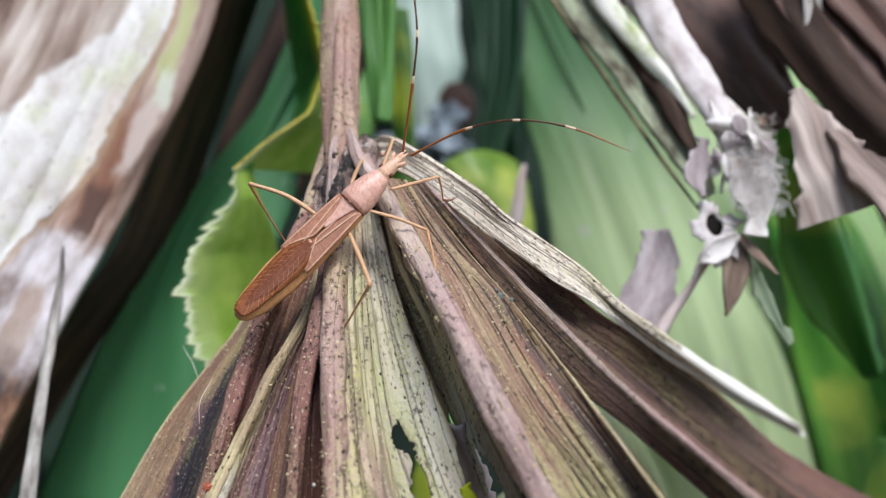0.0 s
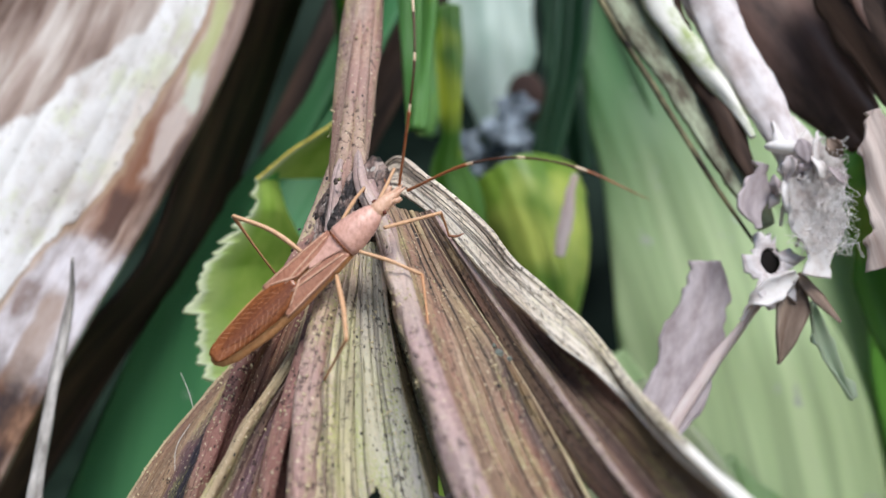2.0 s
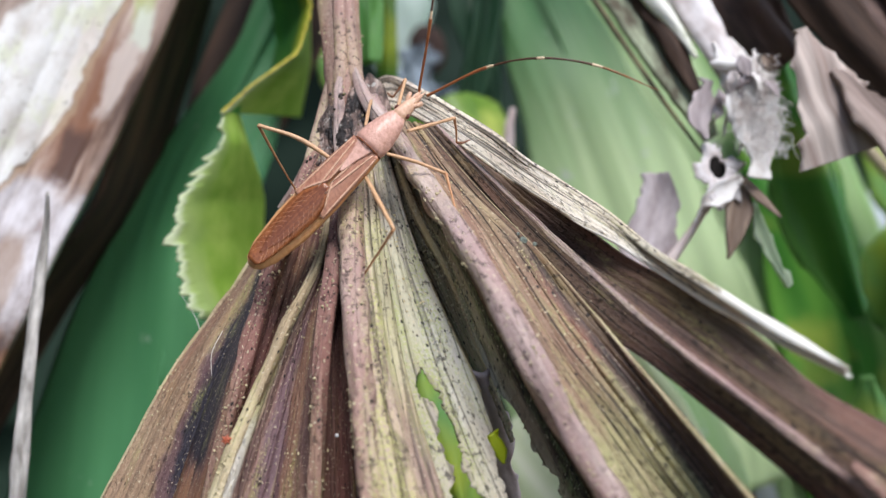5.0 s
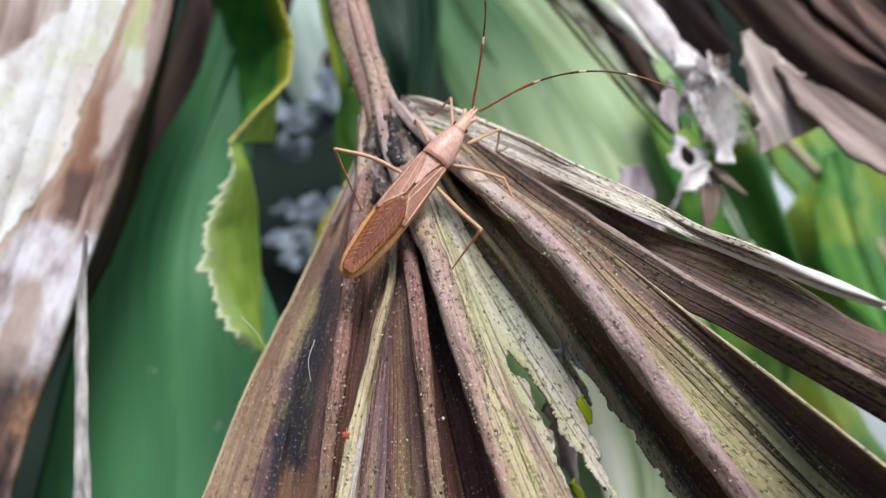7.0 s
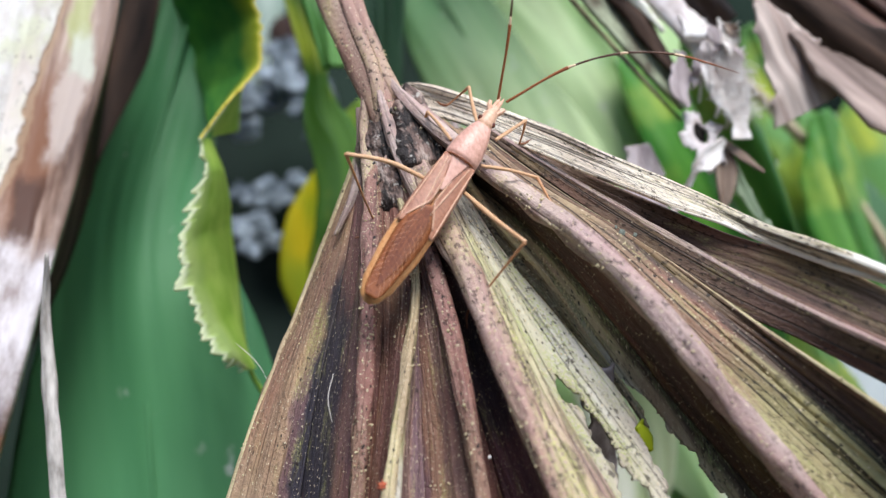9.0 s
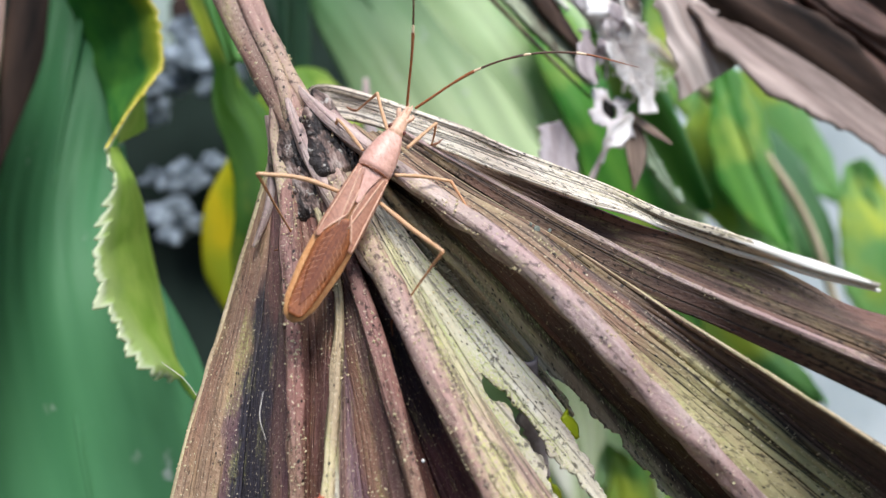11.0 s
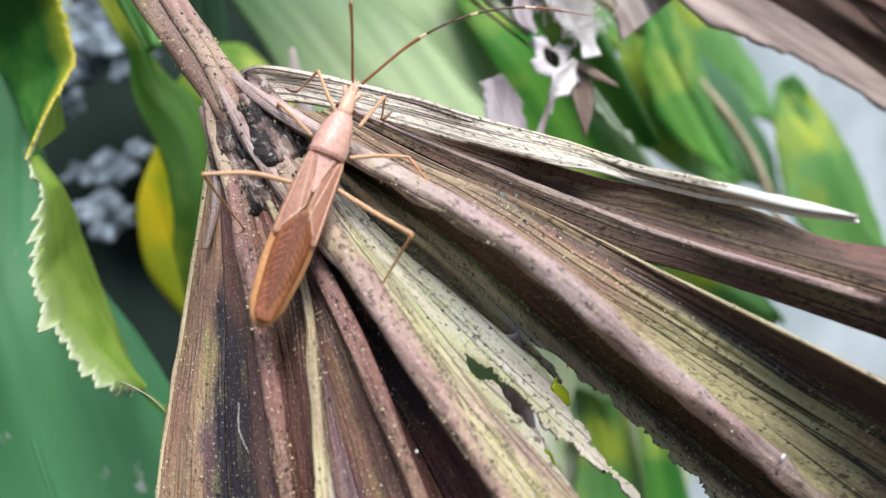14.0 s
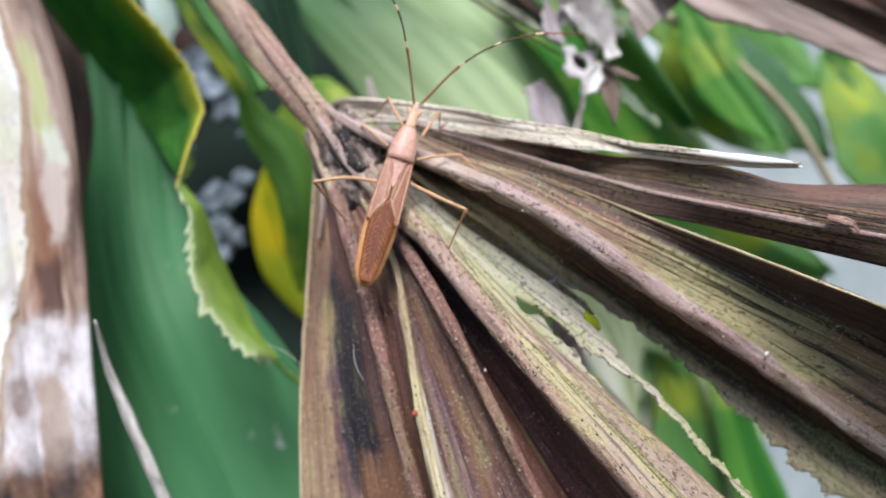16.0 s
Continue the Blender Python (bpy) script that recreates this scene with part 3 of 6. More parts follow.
def bark_mat():
    """Bleached sheath: white papery skin that ends along a tan line, lilac-grey inner skin below it, a rust-brown border with green lichen."""
    k = Nodes("bleached_sheath")
    xyz = k.t.nodes.new("ShaderNodeSeparateXYZ")
    k.link(k.coords((1, 1, 1)), xyz.inputs[0])
    w1 = k.math("SUBTRACT", k.noise(k.coords((1.6, 0.9, 1), shift=(3, 7, 0)), 1.0, 6, 0.62), 0.5)
    w2 = k.math("SUBTRACT", k.noise(k.coords((2.0, 1.3, 1), shift=(8, 2, 0)), 1.0, 6, 0.62), 0.5)
    u = k.math("ADD", xyz.outputs[0], k.math("MULTIPLY", w1, 0.42))
    v = k.math("ADD", xyz.outputs[1], k.math("MULTIPLY", w2, 0.8))
    f = k.noise(k.coords((9, 0.8, 1)), 1.0, 6, 0.6)
    dust = k.noise(k.coords((13, 9, 1), shift=(2, 6, 0)), 1.0, 5, 0.7)
    # border: pinkish tan, streaked, with rust and dark rot
    border = k.ramp(f, [(0.34, (0.16, 0.095, 0.07)), (0.48, (0.36, 0.25, 0.2)), (0.62, (0.56, 0.45, 0.39))])
    def patch(u0, hu, v0, hv):
        a = k.span(k.math("ABSOLUTE", k.math("SUBTRACT", u, u0)), hu * 1.3, hu * 0.6)
        b = k.span(k.math("ABSOLUTE", k.math("SUBTRACT", v, v0)), hv * 1.3, hv * 0.6)
        return k.math("MULTIPLY", a, b)
    border = k.mix(k.math("MULTIPLY", patch(0.84, 0.16, 3.3, 0.75), 0.9), border, (0.22, 0.095, 0.05))
    border = k.mix(k.math("MULTIPLY", patch(0.88, 0.13, 3.75, 0.32), 0.9), border, (0.075, 0.035, 0.025))
    border = k.mix(k.math("MULTIPLY", patch(1.0, 0.1, 2.85, 0.4), 0.85), border, (0.58, 0.5, 0.46))
    border = k.mix(k.math("MULTIPLY", patch(0.98, 0.1, 1.75, 0.5), 0.8), border, (0.4, 0.45, 0.19))
    border = k.mix(k.math("MULTIPLY", patch(1.02, 0.09, 2.3, 0.24), 0.85), border, (0.6, 0.64, 0.55))
    border = k.mix(k.math("MULTIPLY", k.span(u, 1.06, 1.16), 0.85), border, k.ramp(f, [(0.35, (0.06, 0.035, 0.028)), (0.65, (0.26, 0.17, 0.135))]))
    # outer flank: brown and grey streaks
    flank = k.ramp(k.noise(k.coords((2.6, 0.3, 1), shift=(1, 4, 0)), 1.0, 5, 0.6), [(0.36, (0.13, 0.075, 0.055)), (0.5, (0.36, 0.28, 0.24)), (0.62, (0.62, 0.57, 0.53))])
    # lilac-grey inner skin, turning dark and rotten towards its end
    lilac = k.ramp(k.noise(k.coords((3.2, 1.2, 1), shift=(6, 3, 0)), 1.0, 6, 0.65), [(0.36, (0.24, 0.18, 0.165)), (0.46, (0.44, 0.4, 0.41)), (0.58, (0.66, 0.63, 0.66))])
    lilac = k.mix(k.math("MULTIPLY", patch(0.72, 0.12, 5.1, 0.5), 0.7), lilac, (0.34, 0.24, 0.18))
    rot = k.ramp(k.noise(k.coords((2.4, 1.2, 1), shift=(9, 9, 0)), 1.0, 5, 0.6), [(0.4, (0.018, 0.016, 0.022)), (0.55, (0.13, 0.07, 0.045)), (0.66, (0.34, 0.19, 0.12))])
    lilac = k.mix(k.span(v, 5.2, 5.6), lilac, rot)
    # white skin: fine grey dots, faint green and rose stains
    white = k.ramp(k.noise(k.coords((2.2, 1.0, 1), shift=(4, 1, 0)), 1.0, 5, 0.65), [(0.36, (0.5, 0.46, 0.43)), (0.5, (0.67, 0.66, 0.65)), (0.62, (0.78, 0.78, 0.78))])
    white = k.mix(k.ramp(k.noise(k.coords((2.2, 1.1, 1), shift=(8, 5, 0)), 1.0, 5, 0.7), [(0.52, 0.0), (0.62, 0.6)]), white, (0.58, 0.62, 0.42))
    white = k.mix(k.math("MULTIPLY", patch(0.62, 0.1, 3.1, 0.7), 0.5), white, (0.74, 0.66, 0.6))
    white = k.mix(k.ramp(dust, [(0.57, 0.0), (0.63, 0.7)]), white, (0.42, 0.4, 0.36))
    specks = k.cells(k.coords((10, 7, 1)), 1.0)
    white = k.mix(k.math("MULTIPLY", k.ramp(specks.outputs["Distance"], [(0.07, 1.0), (0.14, 0.0)]), k.ramp(specks.outputs["Color"], [(0.5, 0.0), (0.6, 0.8)])), white, (0.2, 0.16, 0.13))
    # where the white skin lies: between a slanting margin and a curved one
    right = k.math("SUBTRACT", k.math("SUBTRACT", 0.9, k.math("MULTIPLY", v, 0.06)), k.math("MULTIPLY", k.math("MAXIMUM", k.math("SUBTRACT", v, 3.4), 0.0), 0.22))
    over = k.math("SUBTRACT", right, u)
    left = k.math("ADD", u, k.math("SUBTRACT", k.math("MULTIPLY", v, 0.42), 1.05))
    inner = k.math("MULTIPLY", k.span(v, 3.95, 4.2), k.span(k.math("ADD", u, k.math("MULTIPLY", v, 0.1)), 1.75, 1.6))
    col = k.mix(inner, border, lilac)
    col = k.mix(k.math("MULTIPLY", k.span(over, -0.075, -0.03), 0.75), col, (0.42, 0.29, 0.19))
    col = k.mix(k.span(over, -0.01, 0.02), col, white)
    col = k.mix(k.span(left, 0.04, -0.04), col, flank)
    tall = k.math("ADD", k.math("MULTIPLY", k.span(over, -0.02, 0.02), 0.6), k.math("MULTIPLY", f, 0.5))
    return k.done(col, k.ramp(f, [(0.3, 0.6), (0.7, 0.45)]), k.bump(dust, 0.25, 0.0002, k.bump(tall, 0.6, 0.0006)), 0.35)


MAT_BARK = bark_mat()
# dark brown; on the sheath's underside and the strips it stands for shade
MAT_BARK_DARK = plain_rough("dark_and_shaded_brown", (0.012, 0.008, 0.007), (0.09, 0.052, 0.036), (5, 0.5, 1), 0.75)
MAT_DEAD = plain_rough("dead_leaf_brown", (0.025, 0.014, 0.012), (0.22, 0.13, 0.105), (2.5, 0.6, 1), 0.6, 0.3)
MAT_FROND_GREY = plain_rough("frond_grey_pink", (0.28, 0.2, 0.175), (0.66, 0.57, 0.52), (9, 0.5, 1), 0.65, 0.4)
MAT_DEAD_PALE = plain_rough("dead_leaf_pink_grey", (0.06, 0.038, 0.032), (0.46, 0.36, 0.32), (3.2, 0.4, 1), 0.6, 0.4)
MAT_TWIG = plain_rough("lichen_twig", (0.46, 0.385, 0.37), (0.74, 0.7, 0.71), (3.4, 2.0, 1), 0.85, 0.3, spread=(0.36, 0.56))
MAT_TWIG_EDGE = plain_rough("lichen_grey_green_strip", (0.1, 0.085, 0.06), (0.38, 0.43, 0.3), (3.0, 1.1, 1), 0.8, 0.4, spread=(0.4, 0.55))
MAT_LICHEN_RIDGE = plain_rough("yellow_green_lichen", (0.34, 0.42, 0.16), (0.76, 0.76, 0.7), (2.6, 1.6, 1), 0.85, 0.4, spread=(0.38, 0.52))
MAT_TWIG_GREEN = plain_rough("mossy_twig", (0.012, 0.01, 0.008), (0.3, 0.27, 0.15), (3.5, 1.6, 1), 0.75, spread=(0.42, 0.66))
def fluff_mat():
    """Matted web: whitish, grey-rose in its folds, lets light through."""
    k = Nodes("white_fluff")
    n = k.noise(k.coords((600, 600, 420), False), 1.0, 6, 0.65)
    col = k.ramp(n, [(0.34, (0.62, 0.54, 0.51)), (0.48, (0.84, 0.8, 0.78)), (0.6, (0.92, 0.9, 0.89))])
    return k.done(col, 0.9, k.bump(n, 0.2, 0.0003), 0.2, 0.22, col)


MAT_FLUFF = fluff_mat()
MAT_GAUZE = green_leaf("greenish_gauze", (0.52, 0.64, 0.46), (0.76, 0.82, 0.7), None, 0, (4, 0.6), 0.7, 0.55, 0.3)
MAT_ROSE = plain_rough("rose_pale_strip", (0.6, 0.44, 0.42), (0.85, 0.76, 0.73), (5, 1.2, 1), 0.7)
MAT_BLEACHED = plain_rough("bleached_splinter", (0.6, 0.53, 0.42), (0.9, 0.88, 0.82), (9, 0.8, 1), 0.6, 0.4, spread=(0.3, 0.5))
MAT_LILAC = plain_rough("lilac_grey_husk", (0.3, 0.245, 0.25), (0.62, 0.55, 0.57), (6, 2.2, 1), 0.7)
MAT_HUSK = plain_rough("brown_husk", (0.13, 0.085, 0.065), (0.36, 0.28, 0.22), (6, 1.2, 1), 0.7)
# near black for solid lumps that stand for the dark inside hollows
MAT_HOLE = plain_rough("hollow_shade_black", (0.006, 0.005, 0.005), (0.02, 0.015, 0.013), (4, 4, 1), 0.9)
MAT_GREY = plain_rough("grey_spine_bark", (0.24, 0.22, 0.2), (0.68, 0.65, 0.62), (14, 3, 1), 0.7)
MAT_STRAW = plain_rough("straw_stalk", (0.4, 0.33, 0.22), (0.62, 0.54, 0.38), (6, 1, 1), 0.6)
# green taken down to near black: the thicket's deep shade is in this colour
MAT_FAR = plain_rough("far_thicket_shade", (0.004, 0.01, 0.008), (0.02, 0.045, 0.03), (4, 4, 4), 0.9, uv=False)
MAT_FAR_GREY = plain_rough("far_pale_stone", (0.03, 0.045, 0.055), (0.42, 0.5, 0.58), (260, 260, 260), 0.9, uv=False)
MAT_FAR_BROWN = plain_rough("far_brown_husk", (0.03, 0.018, 0.014), (0.1, 0.06, 0.05), (30, 30, 30), 0.9, uv=False)
MAT_GROUND = plain_rough("leaf_litter_soil", (0.02, 0.015, 0.01), (0.07, 0.05, 0.03), (30, 30, 30), 0.95, uv=False)


def crust_mat():
    """Black and grey crust over pinkish brown fibre."""
    k = Nodes("black_crust")
    base = k.noise(k.coords((16, 5, 1)), 1.0, 6, 0.65)
    col = k.ramp(base, [(0.36, (0.08, 0.055, 0.048)), (0.5, (0.25, 0.17, 0.145)), (0.64, (0.5, 0.41, 0.36))])
    black = k.noise(k.coords((7, 3, 1), shift=(4, 2, 0)), 1.0, 6, 0.65)
    col = k.mix(k.ramp(black, [(0.45, 0.0), (0.52, 0.95)]), col, (0.012, 0.011, 0.012))
    grey = k.noise(k.coords((24, 18, 1), shift=(1, 6, 0)), 1.0, 4, 0.6)
    col = k.mix(k.ramp(grey, [(0.6, 0.0), (0.66, 0.85)]), col, (0.46, 0.44, 0.4))
    return k.done(col, 0.6, k.bump(grey, 0.8, 0.0004, k.bump(base, 0.8, 0.0004)), 0.4)


MAT_CRUST = crust_mat()


def bug_mat(name, a, b, rough=0.42, scale=(60, 20, 1), pits=0.4, through=0.0):
    k = Nodes(name)
    n = k.noise(k.coords((scale[0] * 100, scale[1] * 100, 4000), False), 1.0, 4, 0.6)
    col = k.ramp(n, [(0.3, a), (0.7, b)])
    d = k.cells(k.coords((9000, 9000, 9000), False), 1.0)
    nor = k.bump(d.outputs["Distance"], pits, 0.00004)
    return k.done(col, rough, nor, 0.5)


MAT_PRON = bug_mat("pink_tan_shell", (0.56, 0.29, 0.225), (0.8, 0.49, 0.4), 0.32)
MAT_HEAD = bug_mat("tan_head", (0.6, 0.34, 0.22), (0.8, 0.53, 0.38))
MAT_WING = bug_mat("red_brown_wing", (0.3, 0.125, 0.08), (0.52, 0.26, 0.17), 0.3)
MAT_VEIN = bug_mat("tan_vein", (0.58, 0.33, 0.22), (0.76, 0.5, 0.36))
MAT_FINE_VEIN = bug_mat("brown_fine_vein", (0.4, 0.19, 0.09), (0.56, 0.3, 0.17))
MAT_MEMBRANE_DARK = bug_mat("dark_membrane_middle", (0.12, 0.034, 0.014), (0.25, 0.085, 0.035), 0.22, (60, 8, 1), 0.15)
MAT_MEMBRANE = bug_mat("brown_membrane", (0.17, 0.05, 0.018), (0.36, 0.13, 0.05), 0.22, (60, 8, 1), 0.15)
MAT_SIDE = bug_mat("orange_abdomen_rim", (0.6, 0.27, 0.1), (0.74, 0.4, 0.18), 0.35)
MAT_LEG = bug_mat("orange_tan_leg", (0.48, 0.22, 0.1), (0.64, 0.34, 0.17), 0.4)
MAT_LEG_PALE = bug_mat("straw_leg", (0.55, 0.31, 0.16), (0.7, 0.44, 0.26), 0.4)
MAT_LEG_DARK = bug_mat("brown_foot", (0.16, 0.06, 0.03), (0.3, 0.13, 0.06), 0.4)
MAT_ANT_DARK = bug_mat("dark_antenna", (0.05, 0.018, 0.01), (0.13, 0.05, 0.025), 0.35)
MAT_ANT_RED = bug_mat("red_brown_antenna", (0.26, 0.075, 0.025), (0.4, 0.14, 0.05), 0.35)
MAT_ANT_PALE = bug_mat("pale_antenna_ring", (0.75, 0.55, 0.35), (0.85, 0.68, 0.48), 0.4)
MAT_EYE = bug_mat("dark_eye", (0.1, 0.025, 0.015), (0.18, 0.05, 0.03), 0.15)
MAT_MITE = bug_mat("red_mite", (0.4, 0.08, 0.04), (0.55, 0.16, 0.08), 0.3)

MAT_BRIGHT = green_leaf("whitish_green_leaf", (0.55, 0.68, 0.34), (0.92, 0.93, 0.8), None, 0, (2.2, 0.12), 0.5, 0.3, 0.5)
MAT_BLUISH = plain_rough("pale_bluish_wall", (0.32, 0.38, 0.4), (0.56, 0.62, 0.64), (20, 20, 20), 0.8, 0.1, uv=False)


def toothed_mat(name, dark, light, band, rim, reach, inner):
    """Green blade of the toothed leaf; band and rim: colours towards its toothed margin."""
    k = Nodes(name)
    net = k.noise(k.coords((2.5, 2.0, 1)), 1.0, 4)
    col = k.ramp(net, [(0.36, dark), (0.64, light)])
    xyz = k.t.nodes.new("ShaderNodeSeparateXYZ")
    k.link(k.coords((1, 1, 1)), xyz.inputs[0])
    near = k.math("ADD", xyz.outputs[0], k.math("MULTIPLY", k.math("SUBTRACT", k.noise(k.coords((0.8, 0.9, 1)), 1.0, 4), 0.5), 0.9))
    col = k.mix(k.math("MULTIPLY", k.span(near, reach, reach + 0.45), inner), col, band)
    edge = k.math("ADD", xyz.outputs[0], k.math("MULTIPLY", k.math("SUBTRACT", k.noise(k.coords((1.5, 1.2, 1), shift=(4, 0, 0)), 1.0, 3), 0.5), 0.12))
    col = k.mix(k.math("MULTIPLY", k.span(edge, 0.93, 1.0), 0.9), col, rim)
    return k.done(col, 0.45, k.bump(net, 0.3, 0.0004), 0.45, 0.4, col)


MAT_SERR = toothed_mat("serrated_green_leaf", (0.29, 0.5, 0.06), (0.48, 0.66, 0.14), (0.58, 0.7, 0.32), (0.78, 0.84, 0.6), 0.55, 0.6)
MAT_SERR_UP = toothed_mat("toothed_blade_yellow_margin", (0.05, 0.26, 0.05), (0.14, 0.42, 0.07), (0.62, 0.66, 0.05), (0.85, 0.72, 0.14), 0.55, 0.85)
MAT_LICHEN = plain_rough("blue_grey_lichen", (0.12, 0.15, 0.13), (0.3, 0.34, 0.3), (60, 60, 1), 0.8)
MAT_EGG = Nodes("white_egg").done((0.82, 0.8, 0.78), 0.4)
MAT_HAIR = Nodes("pale_hair").done((0.7, 0.66, 0.6), 0.5)

# ---- the dead fan leaf: fold lines from the collar outwards, from its left margin to its right ----
FOLDS = {
    "edge_a": [(-0.93, 6.42, 0.45), (-1.53, 6.36, -0.56), (-1.99, 6.02, -1.23), (-2.29, 5.89, -1.78), (-2.85, 5.6, -2.9)],
    "dip_a": [(-0.93, 6.3, 0.45), (-1.33, 5.95, -0.55), (-1.6, 5.78, -1.15), (-2.2, 5.45, -2.9)],
    "rib_a": [(-0.9, 6.12, 0.45), (-1.18, 5.48, -0.38), (-1.31, 5.3, -0.85), (-1.48, 5.16, -1.52), (-1.8, 4.95, -2.9)],
    "dip_b": [(-0.86, 6.12, 0.42), (-1.08, 5.62, -0.45), (-1.22, 5.42, -0.95), (-1.42, 5.2, -1.6), (-1.72, 4.9, -2.9)],
    "rib_b": [(-0.82, 6.02, 0.38), (-0.9, 5.44, -0.4), (-1.09, 5.13, -0.82), (-1.25, 4.98, -1.2), (-1.37, 4.83, -1.5), (-1.8, 4.35, -2.8)],
    "dip_c": [(-0.8, 6.08, 0.38), (-0.87, 5.58, -0.4), (-0.99, 5.32, -0.9), (-1.1, 5.1, -1.5), (-1.35, 4.7, -2.8)],
    "rib_c": [(-0.77, 5.98, 0.36), (-0.8, 5.25, -0.45), (-0.85, 4.87, -0.95), (-0.87, 4.74, -1.42), (-0.88, 4.5, -2.8)],
    "dip_d": [(-0.73, 6.1, 0.36), (-0.73, 5.58, -0.39), (-0.715, 5.33, -0.915), (-0.69, 5.14, -1.34), (-0.59, 4.78, -2.68)],
    "rib_d": [(-0.69, 5.9, 0.38), (-0.67, 5.02, -0.4), (-0.62, 4.64, -0.97), (-0.57, 4.37, -1.4), (-0.35, 3.75, -2.7)],
    "mid_d": [(-0.6, 5.95, 0.42), (-0.5, 5.32, -0.3), (-0.36, 4.87, -1.05), (-0.22, 4.65, -1.5), (0.2, 4.1, -2.7)],
    "edge_d": [(-0.52, 5.97, 0.42), (-0.33, 5.55, -0.25), (-0.06, 5.06, -0.88), (0.09, 4.84, -1.2), (0.62, 4.3, -2.4)],
    "dip_e": [(-0.5, 6.1, 0.42), (-0.37, 5.83, -0.13), (-0.26, 5.72, -0.42), (-0.08, 5.5, -0.8), (0.13, 5.15, -1.2), (0.72, 4.65, -2.4)],
    "rib_e": [(-0.46, 6.02, 0.44), (-0.28, 5.6, -0.1), (-0.08, 5.35, -0.5), (0.09, 5.1, -0.96), (0.23, 4.9, -1.32), (0.73, 4.48, -2.6)],
    "dip_f": [(-0.45, 6.35, 0.46), (-0.31, 6.05, 0.19), (-0.05, 5.38, -0.3), (0.2, 5.0, -0.84), (0.44, 4.88, -1.31), (0.59, 4.8, -1.56), (1.23, 4.33, -2.7)],
    "rib_f": [(-0.6, 5.96, 0.66), (-0.45, 5.78, 0.43), (-0.3, 5.42, 0.17), (-0.02, 4.75, -0.3), (0.26, 4.38, -0.83), (0.53, 4.27, -1.3), (0.68, 4.2, -1.55), (1.32, 3.9, -2.7)],
    "dip_g": [(-0.36, 5.95, 0.5), (-0.1, 5.5, 0.1), (0.16, 5.05, -0.32), (0.42, 4.66, -0.8), (0.72, 4.46, -1.24), (1.62, 3.8, -2.5)],
    "mid_g": [(-0.26, 5.95, 0.48), (0.02, 5.55, 0.05), (0.36, 5.14, -0.3), (0.6, 4.78, -0.68), (0.93, 4.42, -1.1), (1.75, 3.65, -2.3)],
    "edge_g": [(-0.22, 5.95, 0.48), (0.15, 5.5, 0.0), (0.5, 5.0, -0.42), (0.83, 4.5, -0.87), (1.07, 4.02, -1.22), (1.6, 3.0, -2.0)],
    "edge_h": [(-0.22, 6.0, 0.48), (0.1, 5.62, 0.0), (0.44, 5.12, -0.45), (0.76, 4.7, -0.78), (0.99, 4.42, -0.95), (1.24, 4.2, -1.16), (1.46, 3.95, -1.36), (2.2, 3.1, -2.05)],
    "rib_h": [(-0.15, 5.98, 0.5), (0.25, 5.45, 0.05), (0.6, 4.95, -0.35), (0.88, 4.55, -0.66), (1.1, 4.22, -0.87), (1.33, 3.95, -1.06), (2.15, 3.05, -1.75)],
    "dip_i": [(-0.05, 6.15, 0.48), (0.255, 5.86, 0.098), (0.656, 5.22, -0.347), (0.96, 4.65, -0.594), (1.23, 4.18, -0.836), (2.03, 3.19, -1.47)],
    "edge_i": [(-0.02, 6.14, 0.46), (0.31, 5.95, 0.21), (0.46, 5.6, 0.045), (0.76, 5.12, -0.23), (0.92, 4.82, -0.38), (1.19, 4.34, -0.56), (1.44, 4.08, -0.78), (1.63, 3.93, -0.97), (2.5, 3.2, -1.38)],
    "low_j": [(-0.48, 6.3, 0.66), (-0.27, 6.12, 0.55), (-0.09, 5.94, 0.42), (0.13, 5.58, 0.23), (0.32, 5.32, 0.07), (0.5, 5.12, -0.06), (0.66, 4.94, -0.18), (0.82, 4.82, -0.27), (0.96, 4.68, -0.38), (1.19, 4.28, -0.555), (1.62, 3.76, -0.83)],
    "top_j": [(-0.6, 6.66, 0.8), (-0.5, 6.6, 0.88), (-0.28, 6.24, 0.765), (0.02, 5.98, 0.56), (0.24, 5.68, 0.38), (0.42, 5.37, 0.19), (0.62, 5.2, 0.04), (0.76, 5.08, -0.07), (0.89, 4.88, -0.2), (1.0, 4.64, -0.33), (1.17, 4.22, -0.49), (1.4, 3.95, -0.67), (1.62, 3.72, -0.81)],
}
STATIONS = 150
for far in FOLDS:
    # every fold but the splintered margin runs on beyond the picture
    if far not in ("low_j", "top_j"):
        a, b = (np.array(q) for q in FOLDS[far][-2:])
        FOLDS[far].append(tuple(b + 1.7 * (b - a) / np.linalg.norm(b - a)))


